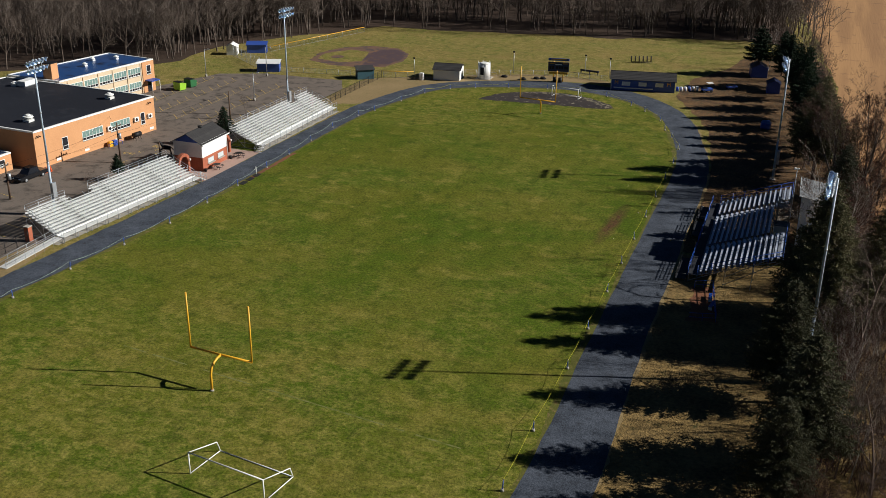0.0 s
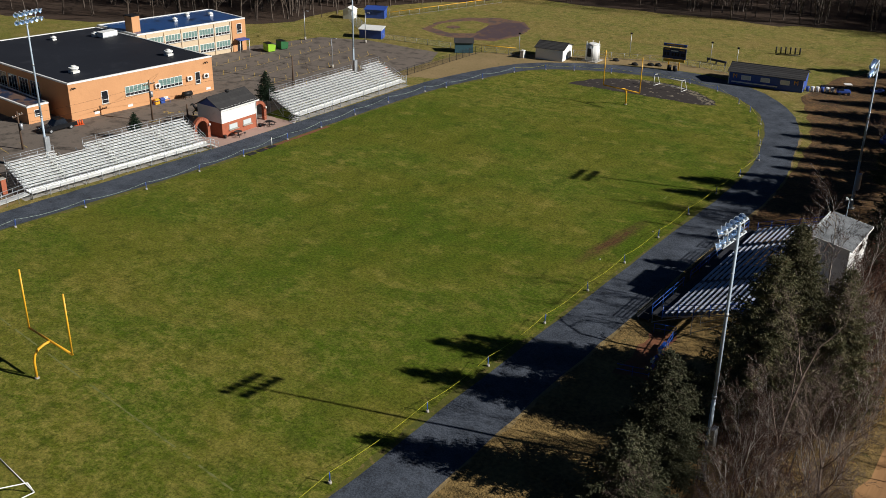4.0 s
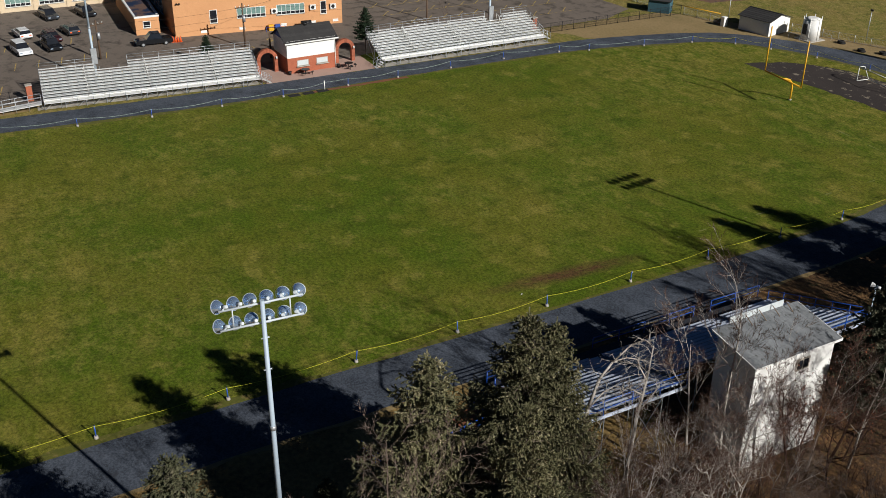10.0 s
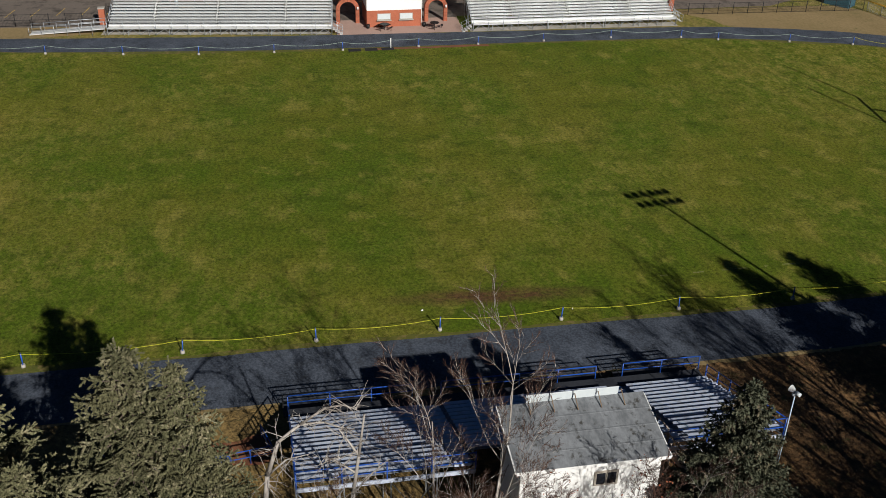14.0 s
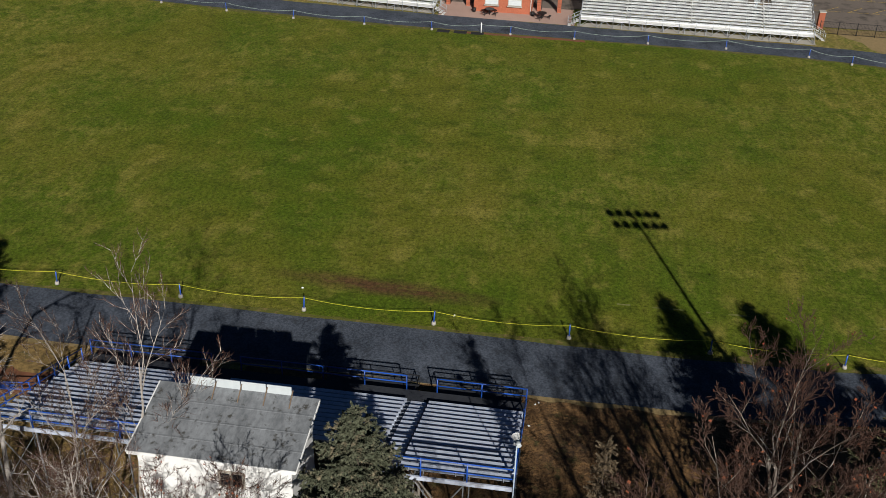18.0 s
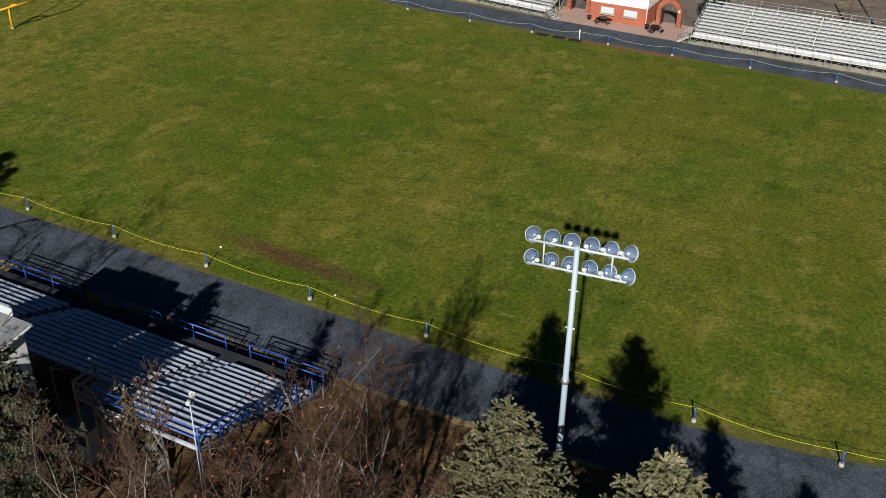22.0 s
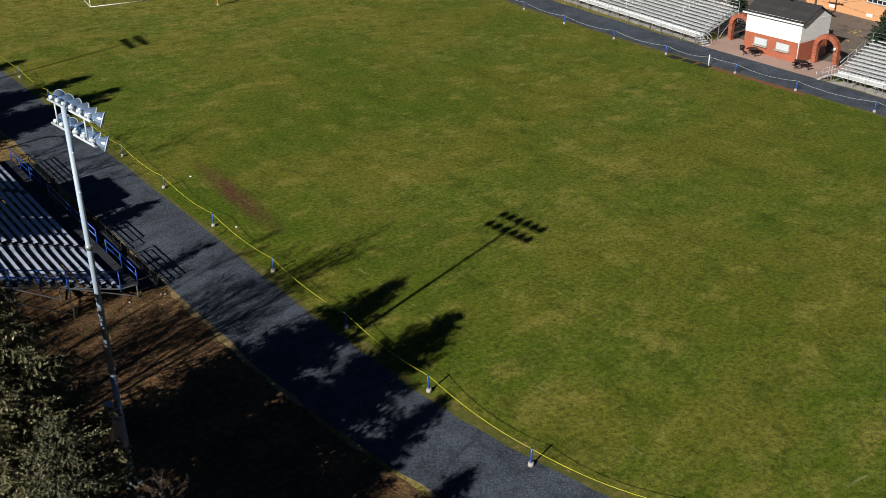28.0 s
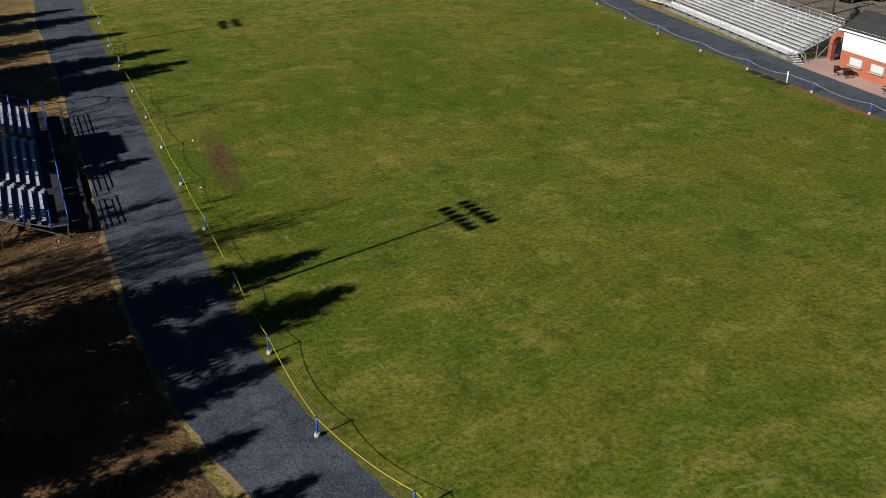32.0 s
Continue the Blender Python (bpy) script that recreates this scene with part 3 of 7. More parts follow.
structure("footing_strip", sheet([(-64.35, 15.9), (-63.6, 43.6), (-65.2, 43.6), (-65.8, 15.9)], 0.021, 0.1, 1.5, 12), M_CONC, "concrete footing under the grandstand", "pavement")
structure("footing_strip_south", sheet([(-65.3, -1.8), (-68.3, -29.5), (-69.8, -29.3), (-66.8, -1.8)], 0.021, 0.1, 1.5, 13), M_CONC, "concrete footing under the grandstand", "pavement")
structure("lawn_patch", sheet([(-65.6, 15.2), (-65.2, 16.6), (-70.0, 21.0), (-71.5, 20.5), (-71.0, 15.4)], 0.026, 0.1, 0.8, 14), M_FIELD, "small lawn beside the plaza", "ground")
structure("south_lawn", sheet([(-68.8, -30.2), (-67.8, -38), (-69.4, -60), (-73.6, -60), (-71.9, -34), (-71.5, -30)], 0.020, 0.15, 1.5, 15), M_STRAWBANK, "dull grass strip beside the track", "ground")

# parking bays
bm = bmesh.new()
def stripe(x0, y0, x1, y1, w=0.12):
    d = Vector((x1 - x0, y1 - y0)).normalized()
    n = Vector((-d.y, d.x)) * w / 2
    bm.faces.new([bm.verts.new((x, y, 0.024)) for x, y in ((x0 + n.x, y0 + n.y), (x0 - n.x, y0 - n.y), (x1 - n.x, y1 - n.y), (x1 + n.x, y1 + n.y))])
for row in range(5):
    for k in range(11):
        x, y = -77.5 - 5.6 * row, 26.5 + 2.9 * k + 0.6 * row
        stripe(x, y, x - 2.3, y + 2.2)
    stripe(-77.6 - 5.6 * row, 26 + 0.6 * row, -77.6 - 5.6 * row, 58, 0.09)
for row in range(3):
    for k in range(9):
        y = -42 + 3.1 * k
        stripe(-76.5 - 9.5 * row, y, -79.8 - 9.5 * row, y + 0.7)
for k in range(6):
    stripe(-102, -36 + 3.2 * k, -105.4, -35.3 + 3.2 * k)
structure("bay_lines", bm, M_LINE, "faded yellow painted parking bay lines", "road marking")
bm = bmesh.new()
rng = random.Random(3)
for k in range(16):
    x, y = -76.5 - rng.uniform(0, 8.0), 1.0 + rng.uniform(0, 12)
    for s in range(9):
        a0, a1 = math.radians(30 * s + 40), math.radians(30 * s + 70)
        bm.faces.new([bm.verts.new((x + r * math.cos(a), y + r * math.sin(a), 0.025)) for r, a in ((0.28, a0), (0.45, a0), (0.45, a1), (0.28, a1))])
structure("horseshoe_marks", bm, M_LINE, "yellow painted horseshoe marks on asphalt", "road marking")
# worn chalk lines on the field: both end lines and the eastern side line
def faint_line(name, a, b, seed, wear, label):
    """A line of short ragged strokes, with gaps where the chalk has worn off."""
    rng = random.Random(seed)
    a, b = Vector(a), Vector(b)
    d = (b - a).normalized()
    n = Vector((-d.y, d.x))
    bm = bmesh.new()
    last, gone = None, 0
    for k in range(int((b - a).length / 0.3)):
        if gone == 0 and rng.random() < wear:
            gone = rng.randint(2, 7)
        if gone:
            gone -= 1
            last = None
            continue
        c = a + d * 0.3 * k + n * rng.uniform(-0.02, 0.02)
        w = rng.uniform(0.05, 0.12)
        row = [bm.verts.new((*(c + n * w * q), 0.010)) for q in (-1, 1)]
        if last:
            bm.faces.new((last[0], row[0], row[1], last[1]))
        last = row
    structure(name, bm, M_CHALK, label, "field marking")


faint_line("faint_end_line", (-44.0, -48.8), (-3.6, -54.2), 16, 0.05, "faint broken pale end line in the grass")
faint_line("faint_north_line", (-30.0, 54.9), (-4.6, 52.6), 17, 0.14, "faint broken pale end line in the grass")
faint_line("faint_side_line", (-4.6, 16.0), (-5.2, 52.6), 18, 0.22, "faint broken pale side line in the grass")

# ---- floodlight masts ----
def bell(bm, at, aim, r=0.32, depth=0.40):
    """A flood lamp's spun dish, open towards aim, with a rolled rim."""
    aim = Vector(aim).normalized()
    u = aim.orthogonal().normalized()
    v = aim.cross(u)
    prof = [(0.24 * r, -depth), (0.42 * r, -depth * 0.9), (0.63 * r, -depth * 0.72), (0.80 * r, -depth * 0.48), (0.92 * r, -depth * 0.22), (0.97 * r, -depth * 0.08), (1.03 * r, -depth * 0.05), (1.03 * r, 0.01), (0.94 * r, 0.0), (0.84 * r, -depth * 0.3), (0.41 * r, -depth * 0.7)]
    rings = []
    n = 18
    for rr, d in prof:
        c = Vector(at) + aim * d
        rings.append([bm.verts.new(c + (u * math.cos(k * 2 * math.pi / n) + v * math.sin(k * 2 * math.pi / n)) * rr) for k in range(n)])
    for i, (a, b) in enumerate(zip(rings, rings[1:])):
        for k in range(n):
            face = bm.faces.new((a[k], a[(k + 1) % n], b[(k + 1) % n], b[k]))
            face.smooth = True
            face.material_index = 1 if 5 <= i <= 7 else 0
    bm.faces.new(rings[0][::-1])
    bm.faces.new(rings[-1])


def floodlight_mast(x, y, height, aim, label, cols=6):
    """A tapered steel mast with two crossarms of flood lamps turned to the point aim on the field."""
    base = thing("floodlight_mast", pose(x, y, 0), label, "floodlight", "floodlight masts")
    bm = bmesh.new()
    rod(bm, (0, 0, 0), (0, 0, height * 0.35), 0.18, 0.15, 14)
    rod(bm, (0, 0, height * 0.35), (0, 0, height + 0.25), 0.145, 0.10, 14)
    part("mast", bm, M_POLE, base)
    for z in (height * 0.35, height * 0.68):
        part("collar", rods([((0, 0, z - 0.12), (0, 0, z + 0.12))], 0.18 if z < height / 2 else 0.15, 14), M_GALV, base)
    part("base_plate", boxed(-0.42, 0.42, -0.42, 0.42, 0.0, 0.12, 0.02), M_CONC, base, "concrete footing")
    part("control_box", boxed(0.17, 0.55, -0.38, 0.38, 2.6, 4.7, 0.02), M_GALV, base, "grey steel control box")
    part("conduit", rods([((0.2, 0.05, 0), (0.2, 0.05, 2.6))], 0.03, 6), M_GALV, base)
    d = Vector((aim[0] - x, aim[1] - y, 0)).normalized()
    s = Vector((-d.y, d.x, 0))
    for z in (height - 1.7, height - 3.4):
        part("band_clamp", rods([(s * -0.19 + Vector((0, 0, z)), s * 0.19 + Vector((0, 0, z)))], 0.035, 8), M_PALEPAINT, base, "white clamp with two lugs")
    for z in (height - 1.0, height):
        bm = bmesh.new()
        a, b = s * -1.9 + Vector((0, 0, z)) + d * 0.2, s * 1.9 + Vector((0, 0, z)) + d * 0.2
        rod(bm, a, b, 0.055, None, 6)
        arm = part("crossarm", bm, M_PALEPAINT, base)
        for k in range(cols):
            o = s * (-1.75 + 3.5 * k / (cols - 1))
            at = o + d * 0.5 + Vector((0, 0, z + 0.05))
            way = (Vector((aim[0], aim[1], 0)) + s * (k - (cols - 1) / 2) * 12 - Vector((x, y, z))).normalized()
            bm = bmesh.new()
            bell(bm, at + way * 0.25, way)
            lamp = part("lamp", bm, M_REFLECT, arm, "polished bowl with a white rim")
            lamp.data.materials.append(M_PALEPAINT)
            bm = bmesh.new()
            back = at - way * 0.19
            rod(bm, back - way * 0.26, back, 0.075, 0.10, 8)
            rod(bm, back - way * 0.16, o + d * 0.2 + Vector((0, 0, z)), 0.035, None, 5)
            part("lamp_socket", bm, M_PALEPAINT, arm)
    for q in (-1.3, 1.3):
        part("arm_strut", rods([(s * q + d * 0.2 + Vector((0, 0, height - 1.0)), s * q + d * 0.2 + Vector((0, 0, height)))], 0.035), M_PALEPAINT, base)
    return base


EAST_MAST = "tall grey steel floodlight mast with two rows of lamps among trees"
WEST_MAST = "tall grey steel floodlight mast behind the aluminium grandstand"
floodlight_mast(22.2, -31.4, 20.9, (-25, -28), EAST_MAST)
floodlight_mast(15.6, 32.5, 18.5, (-25, 28), EAST_MAST)
floodlight_mast(-76.0, -20.6, 21.2, (-30, -18), WEST_MAST)
floodlight_mast(-70.9, 37.2, 19.5, (-30, 30), WEST_MAST)

# ---- rope posts round the field ----
def rope_post_parts():
    base = thing("rope_post", pose(0, 0, 0), "blue steel stake in a white concrete block holding a rope", "post", "rope posts")
    bm = bmesh.new()
    rod(bm, (0, 0, 0), (0, 0, 0.22), 0.17, 0.13, 10)
    part("block", bm, M_CONC, base, "white concrete block")
    bm = bmesh.new()
    rod(bm, (0, 0, 0.1), (0.04, 0.02, 1.05), 0.045, None, 8)
    part("stake", bm, M_BLUERAIL, base, "blue painted stake")
    bm = bmesh.new()
    rod(bm, (0.04, 0.02, 1.05), (0.04, 0.02, 1.11), 0.06, 0.03, 8)
    part("cap", bm, M_NAVY, base)
    return base


post0 = rope_post_parts()
EAST_Y = [-58.5, -49.0, -36.9, -27.6, -17.5, -8.6, 0.0, 8.8, 17.7, 26.7, 35.0, 43.0]
curve = [(-2.4, 49.6), (-4.2, 54), (-6.0, 60), (-9.8, 65.7), (-13.0, 69), (-18.9, 74.3), (-24.8, 76.0), (-31.6, 75.8), (-39.4, 73.8), (-45.7, 71.0), (-50.2, 68.2), (-53.8, 62.8), (-55.8, 55.2), (-57.6, 46.4)]
west = [(-59.0, 42.0), (-59.9, 33.0), (-59.7, 24.2), (-59.4, 15.8), (-59.4, 8.4), (-59.15, -0.8), (-59.3, -8.9), (-59.6, -17.6), (-60.6, -26.2), (-61.9, -35.0), (-62.6, -43.9), (-63.4, -53.0)]
places = [(0.0 if abs(y) < 40 else -0.2, y) for y in EAST_Y] + curve + west
rng = random.Random(8)
for k, (x, y) in enumerate(places):
    m = pose(x, y, 0, rng.uniform(-3, 3), rng.uniform(-3, 3), rng.uniform(0, 360))
    if k == 0:
        post0.matrix_basis = m
    else:
        copy_thing(post0, m)


def rope(name, pts, material, label, sag=0.32):
    bm = bmesh.new()
    for (x0, y0), (x1, y1) in zip(pts, pts[1:]):
        line = []
        for s in range(9):
            t = s / 8
            line.append((x0 + (x1 - x0) * t, y0 + (y1 - y0) * t, 1.02 - sag * 4 * t * (1 - t)))
        tube(bm, line, 0.013, 4)
    ob = new(name, to_mesh(name, bm, material))
    return tagged(ob, label, "rope")


rope("yellow_rope", places[:24], M_ROPEY, "thin yellow rope sagging between blue stakes")
rope("pale_rope", places[23:31], M_ROPEW, "pale green rope sagging between blue stakes")
rope("pale_rope", [(-59.3, 5.0)] + places[31:], M_ROPEW, "pale green rope sagging between blue stakes")
rope("pale_rope", [places[30], (-59.3, 5.0)], M_ROPEW, "short pale rope to a white post", 0.05)
bm = bmesh.new()
rod(bm, (0, 0, 0), (0, 0, 1.25), 0.06, None, 8)
gate_post = thing("marker_post", pose(-59.3, 5.0, 0), "short white plastic marker post beside the track", "post")
part("pipe", bm, M_WHITE, gate_post)
for y in (0.6, 2.6, 4.6):
    mat = thing("rubber_mat", pose(-59.0, y, 0.02), "black rubber mat lying on the track edge", "mat", "rubber mats")
    bm = boxed(-0.45, 0.45, -0.75, 0.75, 0, 0.05, 0.01)
    part("slab", bm, M_RUBBER, mat)

# ---- goals ----
def gooseneck_goal(x, y, turn, label):
    g = thing("football_goal", pose(x, y, 0, 0, 0, turn), label, "goal post", "football goals")
    bm = bmesh.new()
    pts = [(0, -1.75, 0), (0, -1.75, 1.7), (0, -1.6, 2.3), (0, -1.2, 2.75), (0, -0.6, 2.98), (0, 0, 3.05)]
    tube(bm, pts, 0.12, 10)
    part("gooseneck", bm, M_YELLOW, g)
    part("crossbar", rods([((-3.55, 0, 3.05), (3.55, 0, 3.05))], 0.11, 10), M_YELLOW, g)
    for s in (-3.55, 3.55):
        part("upright", rods([((s, 0, 3.0), (s, 0, 8.9))], 0.085, 10), M_YELLOW, g)
    bm = bmesh.new()
    rod(bm, (0, -1.75, 0), (0, -1.75, 0.16), 0.2, None, 12)
    part("footing", bm, M_CONC, g, "white concrete footing")
    return g


gooseneck_goal(-30.5, -51.6, -4.5, "yellow gooseneck football goal post standing on grass")
gooseneck_goal(-28.2, 55.0, 173, "yellow gooseneck football goal post before the macadam pad")


def soccer_goal(x, y, turn, label, w=7.0, h=2.1, roof=0.9, back=2.0, low=None):
    """A net frame: posts, crossbar, and side frames that run back at the height low and down to a ground bar."""
    low = low or h
    g = thing("soccer_goal", pose(x, y, 0, 0, 0, turn), label, "soccer goal", "soccer goals")
    for s in (-w / 2, w / 2):
        part("post", rods([((s, 0, 0), (s, 0, h))], 0.06, 8), M_WHITE, g)
        part("side_frame", rods([((s, 0, h), (s, -roof, low)), ((s, -roof, low), (s, -back, 0.05)), ((s, 0, 0.05), (s, -back, 0.05))], 0.045, 8), M_WHITE, g)
    part("crossbar", rods([((-w / 2, 0, h), (w / 2, 0, h))], 0.06, 8), M_WHITE, g)
    part("ground_bar", rods([((-w / 2, -back, 0.05), (w / 2, -back, 0.05))], 0.05, 8), M_WHITE, g)
    return g


soccer_goal(-21.3, -66.1, 171.5, "white tubular soccer goal without net on the grass", 7.7, 2.1, 3.45, 3.8, 1.1)
soccer_goal(-26.6, 70.3, 172, "small white soccer goal on the macadam pad", 5.6, 2.0)

# ---- grandstands ----
BRACKET = to_mesh("seat_bracket", rods([((0, 0, 0), (0, 0, 0.38))], 0.028, 4), M_GALV)


def home_stand(m, length, notch, label, rows=10):
    """A low aluminium grandstand: local x along the track, local y away from it."""
    g = thing("grandstand", m, label, "grandstand", "home grandstands")
    pitch, rise, z0, walk = 0.52, 0.235, 0.85, 1.15
    depth = walk + rows * pitch
    part("walkway", boxed(0, length, 0.0, walk - 0.06, z0 - 0.06, z0, 0.01), M_ALU, g)
    part("walkway_riser", boxed(0, length, walk - 0.05, walk - 0.02, z0 - 0.05, z0 + 0.2), M_ALU, g)
    n0, n1 = notch
    aisles = (length * 0.20, length * 0.48, length * 0.79) if length > 26 else (length * 0.30, length * 0.70)
    for r in range(rows):
        z = z0 + rise * r
        y = walk + pitch * r
        spans = [(0.0, n0), (n1, length)] if r >= rows - 2 else [(0.0, length)]
        for a, b in spans:
            part("footboard", boxed(a, b, y, y + pitch - 0.03, z - 0.04, z, 0.006), M_ALU, g)
            cuts = [a] + [c for c in aisles if a < c < b] + [b]
            for i, (p, q) in enumerate(zip(cuts, cuts[1:])):
                p2 = p + (0.06 if i else 0.02)
                q2 = q - (0.06 if i < len(cuts) - 2 else 0.02)
                part("seat_plank", boxed(p2, q2, y + 0.20, y + 0.46, z + 0.38, z + 0.43, 0.008), M_ALU, g)
                part("riser", boxed(p2, q2, y + 0.50, y + 0.515, z + 0.02, z + 0.12), M_GALV, g)
            k = a + 0.45
            while k < b:
                shared("seat_bracket", BRACKET, g, pose(k, y + 0.33, z))
                k += 2.7
    for c in aisles:
        for r in range(rows - (2 if n0 < c < n1 else 0)):
            part("aisle_step", boxed(c - 0.5, c + 0.5, walk + pitch * r + 0.02, walk + pitch * r + 0.24, z0 + rise * r, z0 + rise * r + 0.12, 0.006), M_ALU, g)
        for r in range(1, rows - 2, 3):
            y, z = walk + pitch * r, z0 + rise * r
            part("aisle_rail", rods([((c, y, z), (c, y, z + 0.9)), ((c, y, z + 0.9), (c, y + 0.9, z + 1.25)), ((c, y + 0.9, z + 1.25), (c, y + 0.9, z + 0.4))], 0.025), M_ALU, g)
    # front rail, back rail, end rails
    posts = max(3, int(length / 1.85))
    for k in range(posts + 1):
        x = length * k / posts
        part("front_post", rods([((x, -0.02, 0.05), (x, -0.02, z0 + 0.95))], 0.035), M_GALV, g)
        if k < posts:
            xm = x + length / posts / 2
            part("cross_brace", rods([((x, 0.05, 0.1), (xm, 0.35, z0 - 0.15)), ((xm, 0.35, z0 - 0.15), (x + length / posts, 0.05, 0.1))], 0.03, 4), M_GALV, g)
    part("front_rail", rods([((0, -0.02, z0 + h), (length, -0.02, z0 + h)) for h in (0.5, 0.95)], 0.03), M_GALV, g)
    zt = z0 + rise * (rows - 1)
    for a, b in ((0.0, n0), (n1, length)):
        k = max(2, int((b - a) / 1.9))
        part("back_rail", rods([((a, depth, zt + h), (b, depth, zt + h)) for h in (0.45, 0.8, 1.15)], 0.025), M_GALV, g)
        for i in range(k + 1):
            x = a + (b - a) * i / k
            part("back_post", rods([((x, depth, 0), (x, depth, zt + 1.15))], 0.03), M_GALV, g)
    for x in (0, length):
        part("end_rail", rods([((x, walk, z0 + h), (x, depth, zt + h)) for h in (0.55, 1.0)] + [((x, walk + (depth - walk) * t, z0 + (zt - z0) * t), (x, walk + (depth - walk) * t, z0 + (zt - z0) * t + 1.0)) for t in (0.25, 0.5, 0.75)], 0.028), M_GALV, g)
    k = int(length / 2.4)
    for i in range(k + 1):
        x = length * i / k
        part("frame", rods([((x, 0.1, 0.0), (x, 0.1, z0 - 0.06)), ((x, 0.1, z0 - 0.08), (x, walk, z0 - 0.08)), ((x, walk, z0 - 0.08), (x, depth - 0.1, zt - 0.06)),
                            ((x, depth * 0.55, 0), (x, depth * 0.55, z0 + (zt - z0) * 0.45)), ((x, 0.1, 0.05), (x, depth, 0.05)), ((x, depth * 0.55, 0.1), (x, depth, zt))], 0.04, 4), M_GALV, g)
    # steps at the plaza end
    return g


def stand_steps(m, label):
    s = thing("access_steps", m, label, "steps", "grandstand steps")
    for k in range(4):
        part("tread", boxed(0.1 + 0.3 * k, 0.42 + 0.3 * k, 0.05, 1.05, 0.62 - 0.19 * k, 0.66 - 0.19 * k, 0.006), M_ALU, s)
    for y in (0.02, 1.08):
        part("handrail", rods([((0, y, 1.65), (1.35, y, 0.95)), ((0, y, 1.2), (1.35, y, 0.5)), ((0, y, 0), (0, y, 1.7)), ((1.35, y, 0), (1.35, y, 0.98)), ((0.68, y, 0.1), (0.68, y, 1.3))], 0.025), M_GALV, s)
    return s


# local x runs along the track, so that +y points away from the field
home_stand(pose(-67.9, -28.6, 0, 0, 0, 83.7), 27.2, (6.8, 11.0), "long low aluminium grandstand notched round a floodlight mast")
home_stand(pose(-64.45, 16.3, 0, 0, 0, 89.0), 27.0, (19.6, 22.4), "low aluminium grandstand with ten bright seat rows beside the plaza")
stand_steps(pose(-65.0, -1.55, 0, 0, 0, 84), "aluminium access steps with pipe handrails")
stand_steps(pose(-65.2, 16.2, 0, 0, 0, -91), "aluminium access steps with pipe handrails")
stand_steps(pose(-65.2, 43.4, 0, 0, 0, 90), "aluminium access steps with pipe handrails")

# ramp to the south grandstand
ramp = thing("access_ramp", pose(-67.95, -28.9, 0, 0, 0, -96.3), "long sloping aluminium access ramp with pipe rails", "ramp")
bm = bmesh.new()
vs = [bm.verts.new(p) for p in ((0, 0, 0.85), (9, 0, 0.1), (9, -1.3, 0.1), (0, -1.3, 0.85), (0, 0, 0.78), (9, 0, 0.03), (9, -1.3, 0.03), (0, -1.3, 0.78))]
for q in ((0, 1, 2, 3), (7, 6, 5, 4), (0, 4, 5, 1), (1, 5, 6, 2), (2, 6, 7, 3), (3, 7, 4, 0)):
    bm.faces.new([vs[i] for i in q])
bmesh.ops.recalc_face_normals(bm, faces=bm.faces[:])
part("deck", bm, M_ALU, ramp)
for y in (0.0, -1.3):
    part("ramp_rail", rods([((0, y, 0.85 + h), (9, y, 0.1 + h)) for h in (0.45, 0.95)], 0.028), M_GALV, ramp)
    for k in range(7):
        part("ramp_post", rods([((1.5 * k, y, 0), (1.5 * k, y, 1.8 - 0.125 * k))], 0.03), M_GALV, ramp)


